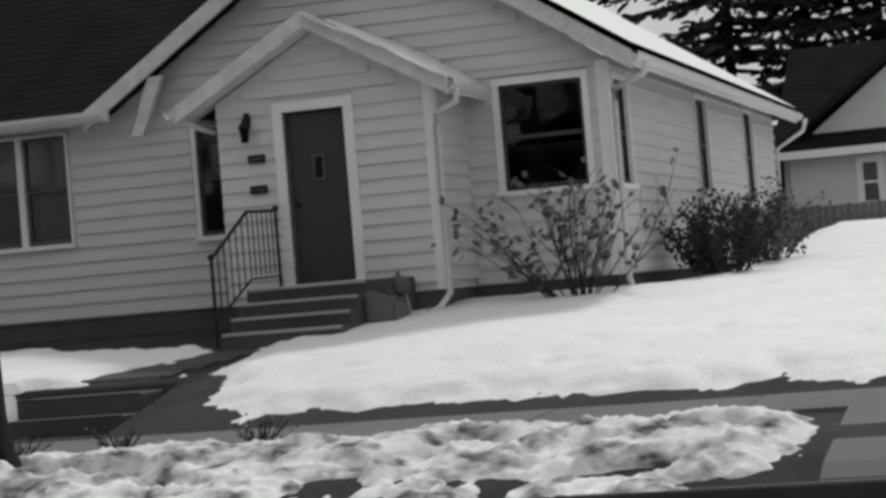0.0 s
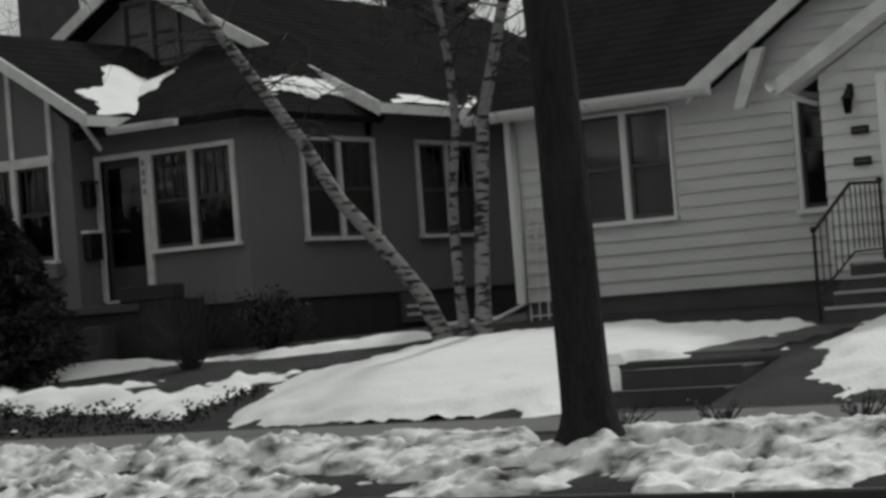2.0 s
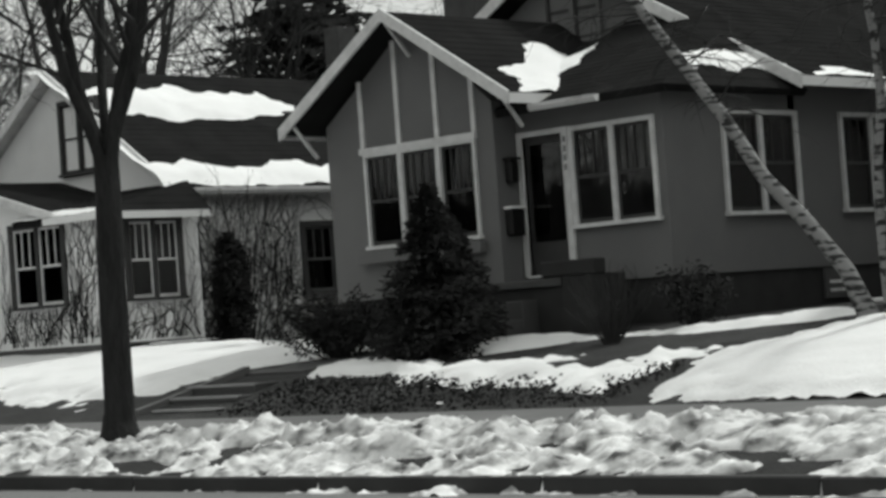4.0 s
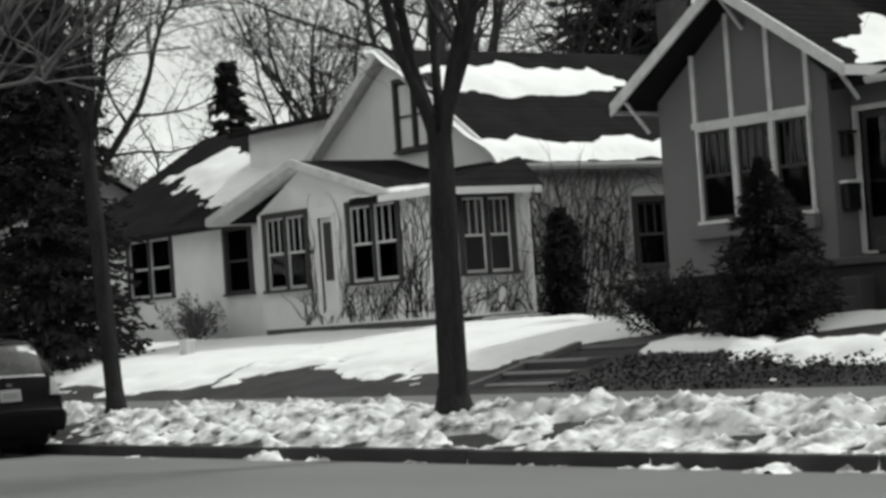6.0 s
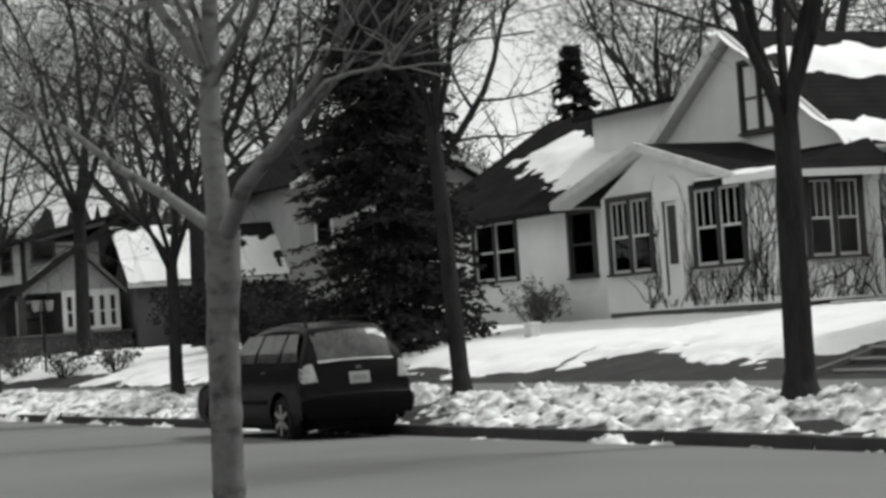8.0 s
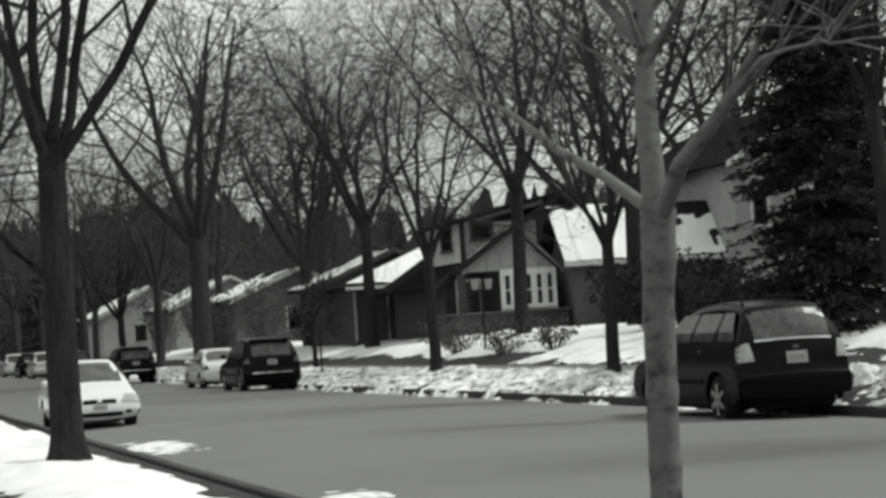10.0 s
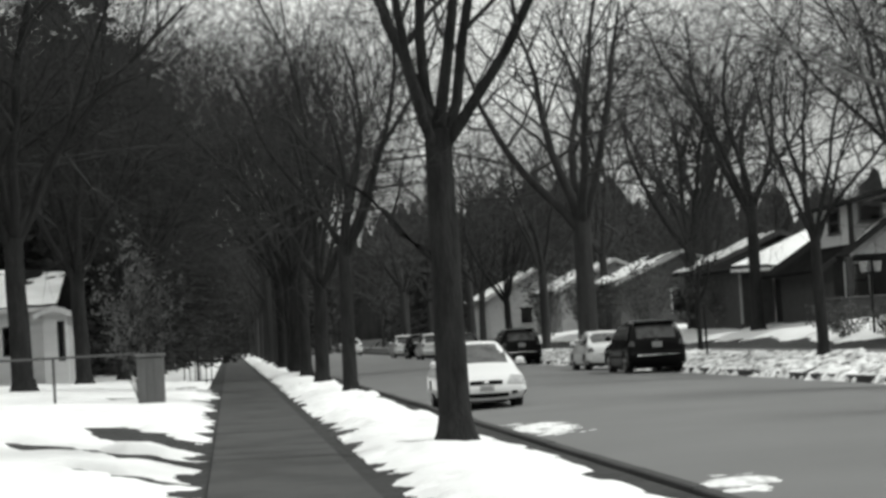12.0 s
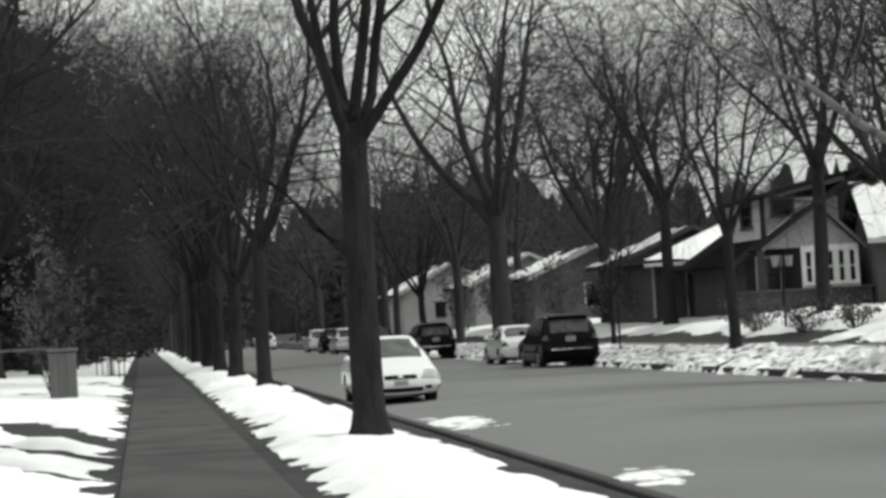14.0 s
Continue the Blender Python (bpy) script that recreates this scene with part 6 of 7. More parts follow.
WAGON = dict(L=4.45, W=1.74, belt=1.10, wheels=(0.98, 3.52, 0.33), mirror=3.0, glass_top=1.50,
             outline=[(0.12, 0.28), (0.02, 0.36), (0.0, 0.62), (0.05, 0.68), (0.09, 0.95), (0.13, 1.10), (0.36, 1.50), (0.48, 1.60), (0.95, 1.655), (1.6, 1.66), (2.2, 1.62), (2.55, 1.52), (3.25, 1.08), (3.5, 1.0), (4.15, 0.90), (4.36, 0.78), (4.44, 0.58), (4.45, 0.40), (4.36, 0.26)],
             flank=[(0.2, -0.06), (0.42, 0.0), (0.75, 0.0), (1.10, -0.05), (1.64, -0.25)],
             panes=((0.36, 0.95, 0.92, 0.62), (1.06, 1.85, 1.78, 1.02), (1.96, 2.95, 2.42, 1.88)),
             rear_glass=(1.14, 1.52, 0.58), screen=(1.12, 1.55, 0.62), tail=(0.84, 1.10), head=(0.66, 0.82), plate=0.78, strip=1.10, grille=(0.62, 0.76), spoiler=None)
SUV = dict(L=4.75, W=1.88, belt=1.10, wheels=(0.95, 3.75, 0.37), mirror=3.3, glass_top=1.58,
           outline=[(0.12, 0.30), (0.02, 0.40), (0.0, 0.64), (0.05, 0.70), (0.06, 1.0), (0.10, 1.12), (0.34, 1.58), (0.48, 1.68), (1.0, 1.74), (1.7, 1.75), (2.4, 1.70), (2.75, 1.60), (3.5, 1.14), (3.75, 1.06), (4.45, 0.96), (4.66, 0.84), (4.74, 0.62), (4.75, 0.42), (4.66, 0.28)],
           flank=[(0.2, -0.06), (0.42, 0.0), (0.80, 0.0), (1.12, -0.05), (1.74, -0.24)],
           panes=((0.40, 0.90, 0.92, 0.66), (1.0, 1.85, 1.82, 1.02), (1.96, 3.15, 2.62, 1.92)),
           rear_glass=(1.16, 1.56, 0.62), screen=(1.18, 1.62, 0.66), tail=(0.92, 1.10), head=(0.72, 0.88), plate=0.86, strip=0.60, grille=(0.66, 0.84), spoiler=(0.34, 1.68))
SALOON = dict(L=4.5, W=1.70, belt=0.93, wheels=(0.95, 3.6, 0.31), mirror=3.1, glass_top=1.33,
              outline=[(0.12, 0.28), (0.02, 0.38), (0.0, 0.62), (0.05, 0.86), (0.16, 0.97), (0.70, 1.01), (1.30, 1.34), (1.65, 1.43), (2.15, 1.465), (2.6, 1.41), (3.0, 1.22), (3.42, 0.99), (3.65, 0.92), (4.15, 0.80), (4.38, 0.66), (4.48, 0.50), (4.50, 0.36), (4.42, 0.22)],
              flank=[(0.2, -0.07), (0.42, 0.0), (0.70, 0.0), (0.95, -0.05), (1.45, -0.25)],
              panes=((1.02, 1.80, 1.80, 1.42), (1.90, 2.95, 2.48, 1.88)),
              rear_glass=(1.04, 1.36, 0.56), screen=(1.0, 1.39, 0.60), tail=(0.72, 0.90), head=(0.56, 0.74), plate=0.62, strip=0.60, grille=(0.55, 0.63), spoiler=None)
ra = -0.15
car("black estate car parked at the far kerb, reflections painted on its glass", (-28.7, 13.55, ra), math.pi, WAGON, "black", tail="lamp", rails=True, size=(1.04, 1.04, 1.08))
car("black sport utility vehicle parked at the kerb", (-67.2, 13.5, ra), math.pi, SUV, "black")
car("white saloon car parked before a black vehicle", (-75.5, 13.5, ra), math.pi, SALOON, "whitepaint")
car("dark sport utility vehicle parked down the street", (-98.5, 13.45, ra), math.pi, SUV, "black")
car("white saloon car parked at the near kerb, facing the walker", (-48.9, 5.28, ra), 0.0, SALOON, "whitepaint")
for x, p, pr, lab in ((-140, "whitepaint", SUV, "pale sport utility vehicle far down the street"), (-150, "black", SUV, "dark vehicle far down the street"), (-163, "whitepaint", SUV, "pale vehicle far down the street"), (-122, "black", WAGON, "dark estate car far down the street")):
    car(lab, (x, 13.4, ra), math.pi, pr, p)
car("white van far down the street", (-210, 12.0, ra), math.pi, SUV, "whitepaint")


# ---- further houses ----
def plain_house(label, x0, x1, y0, y1, z0, z1, ridge, material, wins=(), along="x", snow=True, roof="shingle", over=0.5, trim="weathered"):
    """A house down the street: four walls, two roof slopes, windows on the side that looks to +x; wins: (y, z, width, height)."""
    hs = House(label, (x0 + x1) / 2, (y0 + y1) / 2, z0)
    holes = [(y - w / 2 - y0, y + w / 2 - y0, z, z + h) for y, z, w, h in wins]
    ym, xm = (y0 + y1) / 2, (x0 + x1) / 2
    gab = [(0, z1), (y1 - y0, z1), (ym - y0, ridge - 0.15)] if along == "x" else None
    m = face(x1, y0, True)
    wall(hs, m, 0, y1 - y0, z0 - 0.4, z1, holes, material, gable=gab)
    for hl in holes:
        window(hs, m, *hl, case=0.1, trim=trim, sash="darkframe", hang=hl[3] - hl[2] > 0.8)
    wall(hs, face(0, y0), x0, x1 - 0.18, z0 - 0.4, z1, (), material, gable=None if along == "x" else [(x0, z1), (x1 - 0.18, z1), (xm, ridge - 0.15)])
    wall(hs, face(0, y1 - 0.2), x0, x1 - 0.18, z0 - 0.4, z1, (), material)
    wall(hs, face(x0, y0, True), 0.18, y1 - y0 - 0.2, z0 - 0.4, z1, (), material)
    # unseen slab added under the roof to block sky behind the panes
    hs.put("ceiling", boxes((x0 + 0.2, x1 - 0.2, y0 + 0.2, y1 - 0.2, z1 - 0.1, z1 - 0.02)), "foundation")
    o = over
    if along == "x":
        a = [(x0 - o, y0 - o, z1), (x1 + o, y0 - o, z1), (x1 + o, ym, ridge), (x0 - o, ym, ridge)]
        b = [(x0 - o, y1 + o, z1), (x1 + o, y1 + o, z1), (x1 + o, ym, ridge), (x0 - o, ym, ridge)]
        for y in (y0 - o, y1 + o):
            bm = bmesh.new()
            prism(bm, [(y, z1 + 0.02), (ym, ridge + 0.04), (ym, ridge - 0.2), (y, z1 - 0.2)], -0.05, 0.0, Matrix.Translation((x1 + o, 0, 0)) @ Matrix.Rotation(math.pi / 2, 4, "Z"))
            hs.put("rake_board", bm, trim)
    else:
        a = [(x1 + o, y0 - o, z1), (x1 + o, y1 + o, z1), (xm, y1 + o, ridge), (xm, y0 - o, ridge)]
        b = [(x0 - o, y0 - o, z1), (x0 - o, y1 + o, z1), (xm, y1 + o, ridge), (xm, y0 - o, ridge)]
        hs.put("fascia", boxes((x1 + o, x1 + o + 0.05, y0 - o, y1 + o, z1 - 0.16, z1 + 0.02)), trim)
    slab_roof(hs, *a, material=roof)
    slab_roof(hs, *b, material=roof)
    if snow:
        roof_snow("snow lying on a distant roof", *[Vector(p) + Vector((0, 0, 0.02)) for p in a], lambda u, v: 0.28 - 0.42 * v, res=0.3, thick=0.12)
    return hs


plain_house("pale garage with a dark roof behind a board fence", -6.3, -0.3, 46, 53, 1.6, 3.75, 6.2, "siding", along="y", snow=False)
for y in (28.9, 31.2):
    bush("hedge_shrub", "low dark hedge shrub before the sunroom", foot(-75.4, y), 0.8, 1.3, 1.25, int(y * 10), 2600, "needle", 0.13, 40)
GF = House("pale garage front with a small window", -4, 45.9, 1.6, "garage")
wall(GF, face(0, 45.8), -6.3, -0.3, 1.4, 3.78, [(-4.83, -4.45, 2.54, 3.46)], "siding", thick=0.15)
window(GF, face(0, 45.8), -4.83, -4.45, 2.54, 3.46, case=0.09)
slab_roof(GF, (-6.6, 45.4, 3.75), (0.0, 45.4, 3.75), (0.0, 49.5, 6.3), (-6.6, 49.5, 6.3))
GF.put("fascia", boxes((-6.6, 0.0, 45.35, 45.4, 3.6, 3.76)), "trim")
fc = thing("board_fence", "weathered grey board fence behind the cottage", "fence", Matrix.Translation((-5, 43, 1.6)))
for k in range(34):
    x = -1.1 + 0.15 * k
    part("board", boxes((x, x + 0.14, 0.0, 0.025, -0.3, 0.92 + 0.03 * ns(k * 1.7, 0.5))), "wood", fc)
part("rail", boxes((-1.1, 4.0, 0.03, 0.08, 0.6, 0.7)), "wood", fc)



def dormer_house():
    """A brick bungalow: wide roof towards the street, a pale shed dormer, a gabled sunroom on a brick base, an open porch."""
    h = House("brick bungalow with a pale shed dormer and a gabled white sunroom", -81, 27, 1.2)
    X = -79.2
    m = face(X, 22.8, True)
    wall(h, m, 0, 9.2, 0.9, 3.5, [(0.5, 1.35, 2.0, 3.25)], "brick", gable=[(0, 3.5), (9.2, 3.5), (4.6, 6.3)])
    window(h, m, 0.5, 1.35, 2.0, 3.25, case=0.1, sash="darkframe", cover="blind")
    wall(h, face(0, 22.8), -87, X - 0.2, 0.9, 3.5, (), "brick")
    wall(h, face(0, 31.8), -87, X - 0.2, 0.9, 3.5, (), "brick")
    wall(h, face(-87, 22.8, True), 0.2, 9.0, 0.9, 3.5, (), "brick")
    h.put("ceiling", boxes((-86.7, X - 0.2, 23.1, 31.7, 3.4, 3.48)), "foundation")
    slab_roof(h, (-87.5, 22.1, 3.12), (X + 0.5, 22.1, 3.12), (X + 0.5, 27.4, 6.5), (-87.5, 27.4, 6.5), 0.16)
    slab_roof(h, (-87.5, 32.6, 3.12), (X + 0.5, 32.6, 3.12), (X + 0.5, 27.4, 6.5), (-87.5, 27.4, 6.5), 0.16)
    bm = bmesh.new()
    prism(bm, [(22.1, 3.14), (27.4, 6.53), (27.4, 6.28), (22.1, 2.89)], -0.05, 0.0, Matrix.Translation((X + 0.5, 0, 0)) @ Matrix.Rotation(math.pi / 2, 4, "Z"))
    h.put("rake_board", bm, "darkfound")
    # dormer
    md_ = face(0, 23.5)
    dw_ = (X - 2.5, X - 1.1, 4.5, 5.36)
    wall(h, md_, X - 5.4, X + 0.28, 3.98, 5.55, [dw_], "weathered", name="dormer_wall")
    window(h, md_, *dw_, case=0.1, trim="foundation", sash="darkframe")
    mc_ = face(X + 0.3, 23.5, True)
    cw_ = (0.38, 1.21, 4.82, 5.5)
    bm = bmesh.new()
    prism(bm, [(0.0, 5.5), (0.0, 5.55), (3.34, 6.27), (3.34, 6.1), (0.4, 5.5)], 0, 0.18)
    h.put("dormer_cheek", bm, "palegrey", mc_)
    wall(h, mc_, 0.0, 3.0, 3.8, 5.5, [cw_], "palegrey", name="dormer_cheek")
    window(h, mc_, *cw_, case=0.07, trim="foundation", sash="darkframe", hang=False)
    h.put("corner_board", boxes((X + 0.3, X + 0.34, 23.4, 23.6, 3.8, 5.55)), "darkfound")
    slab_roof(h, (X - 5.8, 23.0, 5.5), (X + 0.65, 23.0, 5.5), (X + 0.65, 27.3, 6.52), (X - 5.8, 27.3, 6.52), 0.1)
    # porch and sunroom on a brick base
    h.put("porch_base", boxes((-79.1, -76.8, 22.4, 26.9, 0.6, 1.95), bevel=0.03), "brick")
    h.put("porch_cap", boxes((-79.1, -76.72, 22.33, 26.97, 1.95, 2.03)), "foundation")
    h.put("porch_post", boxes((-77.25, -77.0, 22.7, 22.95, 2.03, 3.5), bevel=0.02), "brick")
    ms_ = face(-77, 24.35, True)
    sw = [(0.12 + 0.42 * k, 0.40 + 0.42 * k, 2.18, 3.4) for k in range(5)]
    wall(h, ms_, 0, 2.2, 2.03, 3.6, sw, "trim", thick=0.12, name="sunroom_wall")
    for a in sw:
        window(h, ms_, *a, case=0.05, sash="trim", trim="trim")
    bm = bmesh.new()
    prism(bm, [(-1.3, 3.55), (2.35, 3.55), (0.75, 5.0)], 0.02, 0.14)
    h.put("gable", bm, "palegrey", ms_)
    wall(h, face(0, 24.35), -79.1, -77.14, 2.03, 3.6, (), "brick", name="sunroom_wall")
    wall(h, face(0, 26.4), -79.1, -77.14, 2.03, 3.6, (), "stucco", name="sunroom_wall")
    slab_roof(h, (-78.6, 22.75, 3.55), (-76.7, 22.75, 3.55), (-76.7, 25.1, 5.1), (-78.6, 25.1, 5.1), 0.1)
    slab_roof(h, (-79.1, 26.75, 3.5), (-76.7, 26.75, 3.5), (-76.7, 25.1, 5.1), (-79.1, 25.1, 5.1), 0.1)
    for y0, z0_ in ((22.75, 3.57), (26.75, 3.52)):
        bm = bmesh.new()
        prism(bm, [(y0, z0_), (25.1, 5.13), (25.1, 4.98), (y0, z0_ - 0.15)], -0.04, 0.0, Matrix.Translation((-76.7, 0, 0)) @ Matrix.Rotation(math.pi / 2, 4, "Z"))
        h.put("rake_board", bm, "stucco")
    roof_snow("thin line of snow along the bungalow's rake", (-79.0, 22.1, 3.15), (-78.68, 22.1, 3.15), (-78.68, 27.4, 6.53), (-79.0, 27.4, 6.53), lambda u, v: 0.4 - 3.0 * abs(v - 0.5), thick=0.1)


dormer_house()
plain_house("low rear wing with a snowy roof", -79.0, -76.6, 27.1, 33, 1.2, 3.7, 5.9, "stucco", (), along="y", snow=True)


def hip_house():
    """A low brick house under a hipped roof, snow on the slope that looks up the street."""
    h = House("low dark brick house with a hipped snowy roof", -92, 25, 1.2)
    m = face(-88, 21.3, True)
    hw_ = (2.55, 3.25, 2.0, 3.3)
    wall(h, m, 0, 7.0, 0.9, 3.5, [(0.1, 0.8, 1.3, 3.2), hw_], "brick")
    window(h, m, *hw_, case=0.14, sash="darkframe")
    h.put("door", boxes((0.1, 0.8, 0.1, 0.16, 1.3, 3.2)), "darkframe", m)
    h.put("porch_column", boxes((-0.02, 0.08, -0.06, -0.001, 1.2, 3.45)), "palegrey", m)
    downspout(h, [(-87.6, 22.75, 3.45), (-87.9, 22.75, 3.2), (-87.93, 22.75, 1.2)], 0.06)
    wall(h, face(0, 21.3), -96, -88.2, 0.9, 3.5, (), "brick")
    wall(h, face(0, 28.1), -96, -88.2, 0.9, 3.5, (), "brick")
    wall(h, face(-96, 21.3, True), 0.2, 6.8, 0.9, 3.5, (), "brick")
    h.put("ceiling", boxes((-95.8, -88.2, 21.5, 28, 3.38, 3.46)), "foundation")
    slab_roof(h, (-87.5, 20.85, 3.5), (-87.5, 28.7, 3.5), (-91.3, 26.5, 5.0), (-91.3, 25.2, 5.0), 0.1)
    slab_roof(h, (-96.5, 20.85, 3.5), (-87.5, 20.85, 3.5), (-91.3, 25.2, 5.0), (-93.5, 25.2, 5.0), 0.1)
    slab_roof(h, (-96.5, 28.7, 3.5), (-87.5, 28.7, 3.5), (-91.3, 26.5, 5.0), (-93.5, 26.5, 5.0), 0.1)
    slab_roof(h, (-96.5, 20.85, 3.5), (-96.5, 28.7, 3.5), (-93.5, 26.5, 5.0), (-93.5, 25.2, 5.0), 0.1)
    h.put("fascia", boxes((-87.5, -87.45, 20.85, 28.7, 3.36, 3.51)), "trim")
    roof_snow("snow on the hipped roof of the brick house", (-87.5, 20.85, 3.52), (-87.5, 28.7, 3.52), (-91.3, 26.5, 5.02), (-91.3, 25.2, 5.02), lambda u, v: 0.55 - 0.9 * max(0.0, u - 0.6), res=0.2, thick=0.12)


hip_house()
plain_house("dark house with a snowy street slope", -101.5, -97.5, 21.9, 29.2, 1.2, 3.7, 5.4, "brick", ((23.6, 2.0, 0.7, 1.3),), along="x", trim="foundation")
plain_house("pale two-storey clapboard house", -86, -75, 33.2, 41, 1.2, 7.1, 9.6, "palegrey", ((34.2, 4.7, 0.6, 1.3), (36.0, 4.7, 0.6, 1.3), (35.2, 2.0, 0.9, 1.3)), snow=False)
plain_house("grey bungalow far down the street", -132, -122, 22.5, 30, 1.2, 3.8, 5.6, "stucco", ((26, 2, 0.9, 1.3), (28.5, 2, 0.9, 1.3)))
plain_house("dim bungalow farther down the street", -156, -144, 22.5, 30, 1.2, 3.9, 6.0, "palegrey", ((26, 2, 0.9, 1.3), (28.5, 2, 0.9, 1.3)))
plain_house("white bungalow far down the street", -185, -172, 21, 29, 1.2, 4.0, 6.4, "siding", ((24, 2, 0.9, 1.3),))
plain_house("white cottage with a snowy roof beside the pavement", -100, -88, -18, -7.3, 0.6, 3.5, 5.3, "siding", ((-8.6, 1.6, 0.9, 1.2),), along="y")
plain_house("white entrance lobby with a flat snowy roof", -93, -86.5, -7.3, -6.35, 0.6, 3.2, 3.5, "siding", ((-6.6, 1.3, 0.3, 1.6),), over=0.35)
plain_house("dark house among evergreens", -140, -125, -20, -9, 0.6, 3.8, 6.0, "stucco", ((-11, 1.6, 0.9, 1.2),), along="y")

# the near side of the street, behind the walker: unseen, added to darken reflections and fronts
plain_house("unseen dark bungalow added behind the walker", -22, -8, -27, -15, 0.6, 4.0, 7.0, "brick", ((-18, 1.8, 1.2, 1.4),), along="y", snow=False)
plain_house("unseen brick house added behind the walker", 2, 16, -28, -16, 0.6, 4.2, 7.5, "brick", ((-19, 1.8, 1.2, 1.4),), along="y", snow=False)
plain_house("unseen dark bungalow added down the near side", -48, -34, -28, -16, 0.6, 4.0, 7.0, "brick", ((-19, 1.8, 1.2, 1.4),), along="y", snow=False)
plain_house("unseen grey house added beyond the driveway", 14, 26, 24, 36, 1.3, 4.4, 7.6, "stucco", ((26, 2.4, 1.2, 1.4),), along="y", snow=False)
for x, y, sc, src in ((-6, -9, 1.1, TREE_E), (10, -11, 1.2, TREE_E), (-27, -10, 1.1, TREE_E), (-16, -34, 1.4, TREE_E), (12, -36, 1.4, TREE_E), (16, 3, 1.0, TREE_E)):
    copy_thing(src, Matrix.Translation(foot(x, y, -0.05)) @ Matrix.Rotation(x * 1.3, 4, "Z") @ Matrix.Scale(sc, 4))
snow_sheet("lawn snow before the near houses", -12, 26, -14, -0.6, 0.4, lambda x, y: 0.08 + 0.05 * ns(x * 0.4, y * 0.4))


def treeline():
    """The far line of woods all round, with a ragged top."""
    rng = random.Random(9)
    v, f = [], []
    n = 2400
    for i in range(n + 1):
        a = 2 * math.pi * i / n
        R = 420 + 30 * ns(math.cos(a) * 4, math.sin(a) * 4)
        h = 25 + 9 * ns(math.cos(a) * 9, math.sin(a) * 9) + 6 * ns(a * 60, 2.0) + rng.uniform(-4, 4)
        v += [(R * math.cos(a), R * math.sin(a), -2), (R * math.cos(a), R * math.sin(a), h)]
        if i:
            k = 2 * i
            f.append((k - 2, k, k + 1, k - 1))
    return tagged(pydata("backdrop", v, f, "farwood"), "hazy dark line of distant bare woods", "backdrop", kind="structure")


treeline()

# ---- small things ----
tr = thing("trellis", "white wire trellis leaning on the cottage wall", "trellis", Matrix.Translation((-14.85, 25.22, 1.2)))
for k in range(4):
    bm = bmesh.new()
    x = -0.22 + 0.14 * k
    tube(bm, [(x, -0.05, 0.0), (x, 0.0, 1.25), (x + (0.1 if k < 2 else -0.1), 0.02, 1.62)], 0.014, 5)
    part("upright", bm, "metalwhite", tr)
for k in range(7):
    bm = bmesh.new()
    tube(bm, [(-0.24, -0.045 + 0.006 * k, 0.12 + 0.2 * k), (0.22, -0.045 + 0.006 * k, 0.12 + 0.2 * k)], 0.011, 5)
    part("crossbar", bm, "metalwhite", tr)

gr = thing("kettle_grill", "small grey kettle grill on thin legs by the steps", "grill", Matrix.Translation((-7.76, 23.3, 1.2)))
bm = bmesh.new()
bmesh.ops.create_uvsphere(bm, u_segments=16, v_segments=10, radius=0.14, matrix=Matrix.Translation((0, 0, 0.38)) @ Matrix.Diagonal((1, 1, 0.9, 1)))
part("bowl", bm, "foundation", gr, smooth=True)
part("lid_knob", boxes((-0.015, 0.015, -0.015, 0.015, 0.49, 0.54)), "iron", gr)
for a in (0.3, 2.4, 4.5):
    bm = bmesh.new()
    tube(bm, [(0.07 * math.cos(a), 0.07 * math.sin(a), 0.30), (0.13 * math.cos(a), 0.13 * math.sin(a), -0.02)], 0.012, 5)
    part("leg", bm, "alloy", gr)
bl = thing("stone_block", "rough grey stone beside the front steps", "stone", Matrix.Translation((-8.0, 23.1, 1.15)))
bm = boxes((-0.05, 0.34, -0.25, 0.3, -0.1, 0.42))
for v in bm.verts:
    v.co += Vector((0.06 * ns(v.co.x * 5, v.co.y * 5), 0.06 * ns(v.co.z * 5, 2), -0.14 if v.co.x > 0.1 and v.co.z > 0.2 else 0))
bmesh.ops.bevel(bm, geom=bm.edges[:], offset=0.04, segments=2, affect="EDGES")
part("stone", bm, "concrete", bl)
ub = thing("utility_box", "small pale utility box standing in the snow", "box", Matrix.Translation((-37.6, 21.6, gz(-37.6, 21.6))))
part("case", boxes((-0.16, 0.16, -0.1, 0.1, 0.0, 0.36), bevel=0.02), "weathered", ub)
part("lid", boxes((-0.18, 0.18, -0.12, 0.12, 0.36, 0.40), bevel=0.01), "trim", ub)

sp = thing("gate_post", "broad grey panelled wooden gate post in the snow", "post", Matrix.Translation((-54, -1.97, gz(-54, -1.97))))
part("core", boxes((-0.35, 0.35, -0.33, 0.33, -0.1, 1.26), bevel=0.03), "wood", sp)
part("cap", boxes((-0.40, 0.40, -0.38, 0.38, 1.26, 1.34), bevel=0.02), "wood", sp)
for k in range(3):
    part("plank", boxes((0.352, 0.365, -0.31 + 0.21 * k, -0.12 + 0.21 * k, 0.02, 1.22)), "wood", sp)
fn = thing("pipe_fence", "low grey pipe fence across the lawn", "fence", Matrix.Translation((-54, -2.35, 0.15)))
bm = bmesh.new()
tube(bm, [(0, 0, 1.3), (0, -9, 1.32)], 0.035, 6)
part("rail", bm, "foundation", fn)
for k in range(4):
    bm = bmesh.new()
    tube(bm, [(0, -2.0 - 2.2 * k, -0.1), (0, -2.0 - 2.2 * k, 1.32)], 0.035, 6)
    part("post", bm, "foundation", fn)
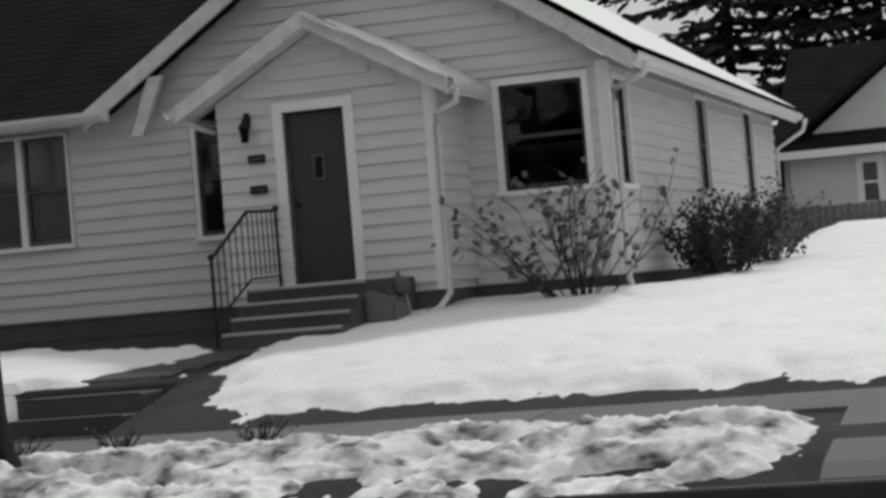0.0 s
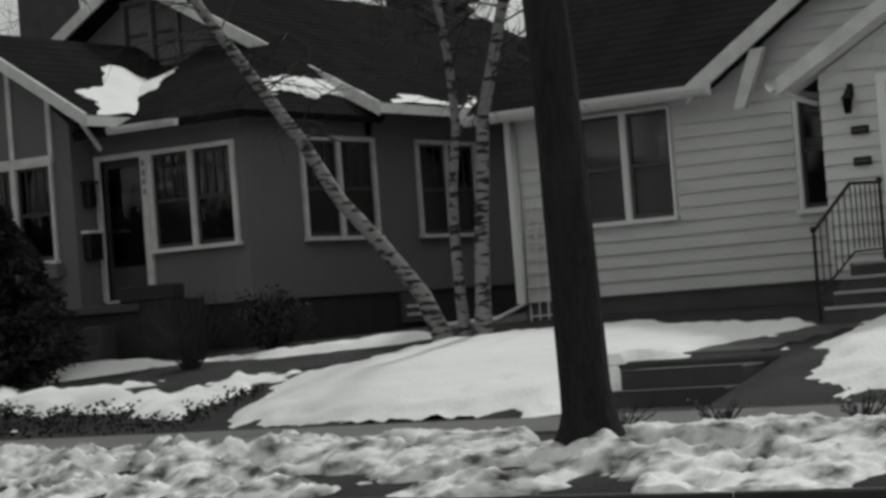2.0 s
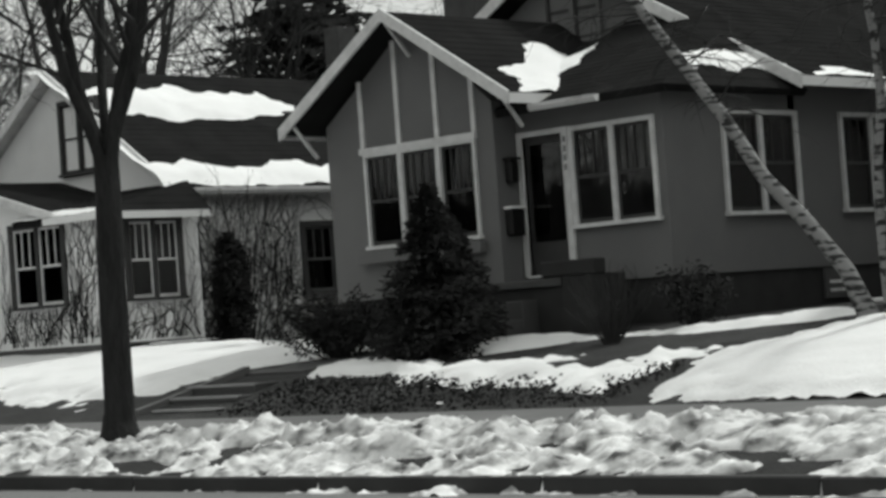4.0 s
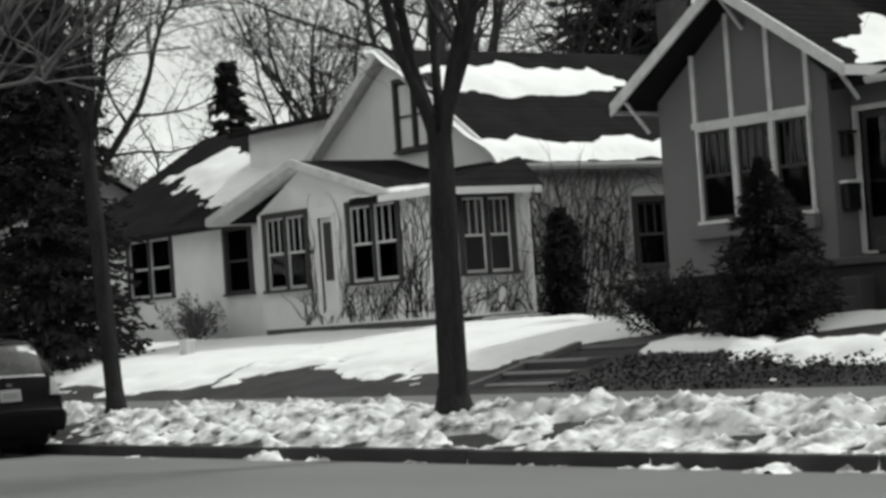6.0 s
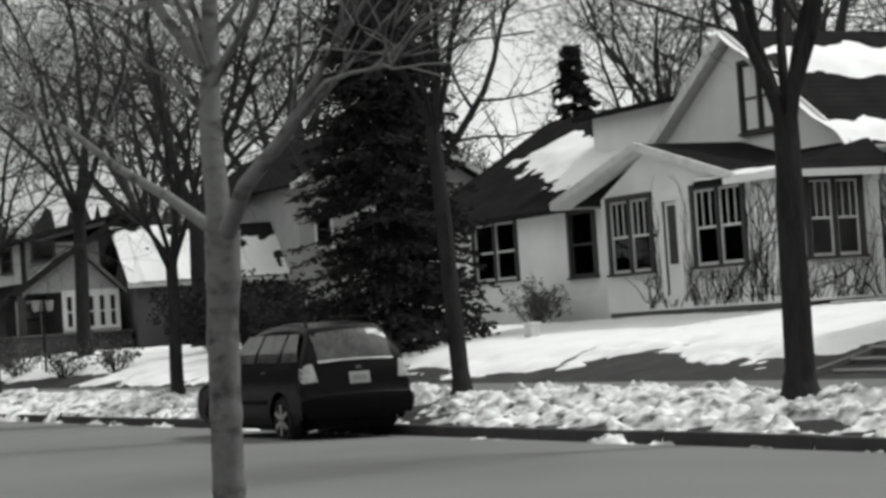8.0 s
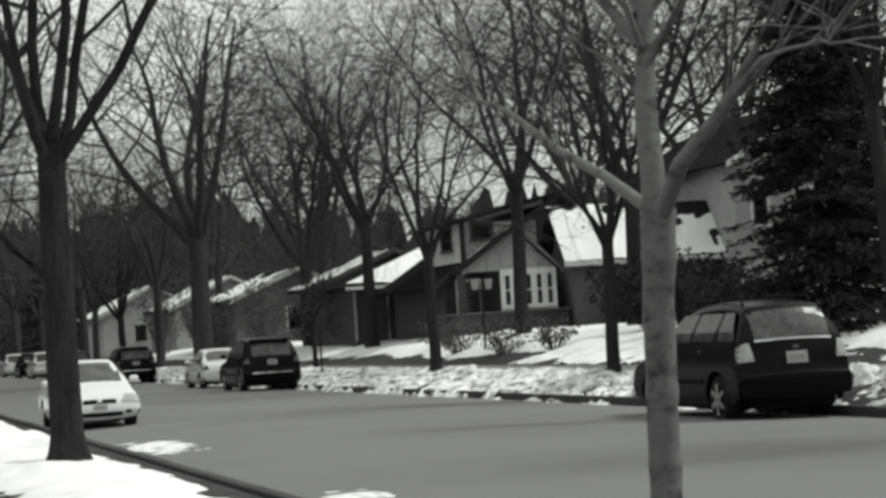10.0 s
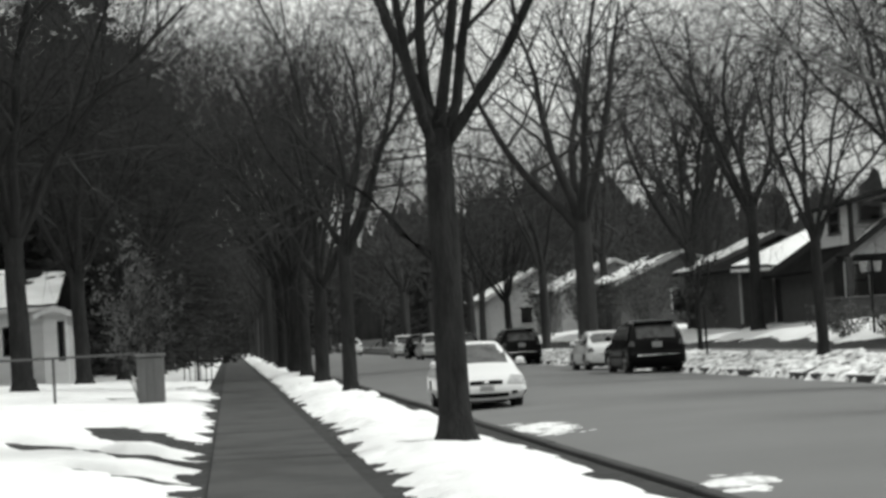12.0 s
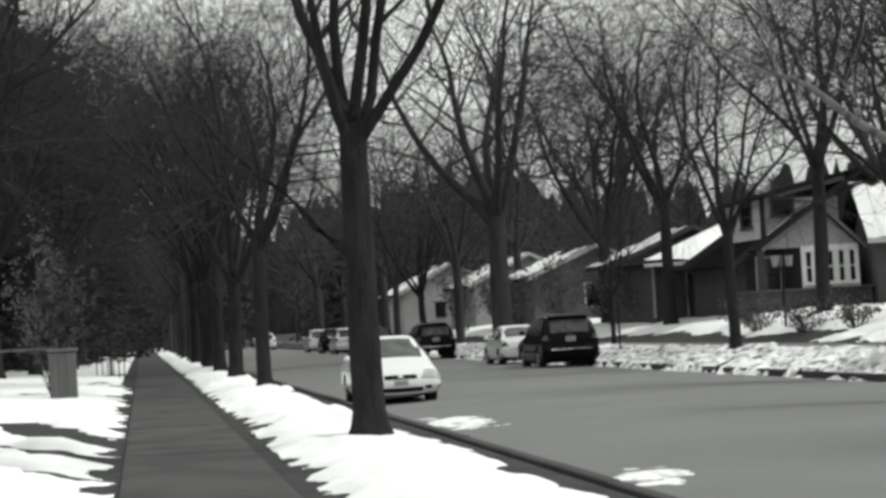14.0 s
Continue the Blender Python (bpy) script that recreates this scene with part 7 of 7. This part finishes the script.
bush("small_tree", "small tree still holding dry brown leaves", foot(-61, -2.45), 0.9, 0.9, 3.9, 81, 1900, "leaf", 0.14, 34)
gt = thing("iron_gate", "low open black iron gate beside the pavement", "gate", Matrix.Translation((-88, -1.3, gz(-88, -1.3))))
for k in range(6):
    part("bar", boxes((-0.02, 0.02, -0.58 + 0.22 * k, -0.54 + 0.22 * k, 0.0, 0.95)), "iron", gt)
for z in (0.1, 0.9):
    part("rail", boxes((-0.02, 0.02, -0.6, 0.6, z, z + 0.05)), "iron", gt)
part("post", boxes((-0.05, 0.05, -0.05, 0.05, -0.1, 1.5)), "iron", gt)
gl = thing("garden_lamp", "black garden lamp post with a double lantern", "street lamp", Matrix.Translation((-64.5, 19.75, gz(-64.5, 19.75))))
bm = bmesh.new()
tube(bm, [(0, 0, -0.1), (0, 0, 2.0)], 0.045, 8)
part("pole", bm, "iron", gl)
for y in (-0.22, 0.22):
    bm = bmesh.new()
    bmesh.ops.create_cone(bm, segments=6, radius1=0.09, radius2=0.14, depth=0.32, cap_ends=True, matrix=Matrix.Translation((0, y, 2.15)))
    part("lantern", bm, "palegrey", gl)
part("arm", boxes((-0.02, 0.02, -0.22, 0.22, 1.93, 1.98)), "iron", gl)
for x, y, h, r in ((-90, 3.3, 4.2, 0.04), (-69.5, 15.6, 1.7, 0.04)):
    ps = thing("sign_post", "thin dark metal post in the verge", "post", Matrix.Translation(foot(x, y)))
    bm = bmesh.new()
    tube(bm, [(0, 0, -0.1), (0, 0, h)], r, 6)
    part("pole", bm, "iron", ps)


# ---- woods behind everything ----
def woods():
    rng = random.Random(123)
    s = Sticks()
    # the last fifty spots are unseen, added behind the camera to darken reflections
    spots = [(rng.uniform(-240, -25), rng.uniform(55, 85), 1) for k in range(80)] + [(rng.uniform(-360, -230), rng.uniform(-60, 75), 1.8) for k in range(80)] + [(rng.uniform(-250, -105), rng.uniform(-45, -13), 2) for k in range(150)] + [(rng.uniform(-240, -125), rng.uniform(33, 60), 1.0) for k in range(24)] + [(rng.uniform(-90, 40), rng.uniform(-75, -38), 1.8) for k in range(50)]
    for x, y, big in spots:
        h = rng.uniform(9, 17) * (0.85 if big < 1.5 else 1.2 if big < 1.9 else 1.7)
        z0 = gz(x, y)
        p = Vector((x, y, z0 - 0.1))
        top, rd, e = wander(rng, p, Vector((rng.uniform(-0.1, 0.1), rng.uniform(-0.1, 0.1), 1)), h, 4, rng.uniform(0.16, 0.34), 0.05, 0.05)
        s.bar(top, rd, 4)
        for k in range(24):
            f = rng.uniform(0.15, 0.98)
            i = min(3, int(f * 4))
            b = top[i].lerp(top[i + 1], f * 4 - i)
            a = rng.uniform(0, 6.283)
            q, r2, e = wander(rng, b, Vector((math.cos(a), math.sin(a), rng.uniform(0.3, 1.4))), h * rng.uniform(0.2, 0.42) * (1.2 - 0.6 * f), 3, 0.06 * big, 0.02 * big, 0.25, 0.05)
            s.bar(q, r2, 3)
            for j in range(4):
                q2, r3, e = wander(rng, q[rng.randrange(1, 4)], Vector((rng.uniform(-1, 1), rng.uniform(-1, 1), rng.uniform(-0.2, 1.0))), h * 0.14, 2, 0.03 * big, 0.012 * big, 0.2)
                s.bar(q2, r3, 3)
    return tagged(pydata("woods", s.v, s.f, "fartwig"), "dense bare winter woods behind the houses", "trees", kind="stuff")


woods()
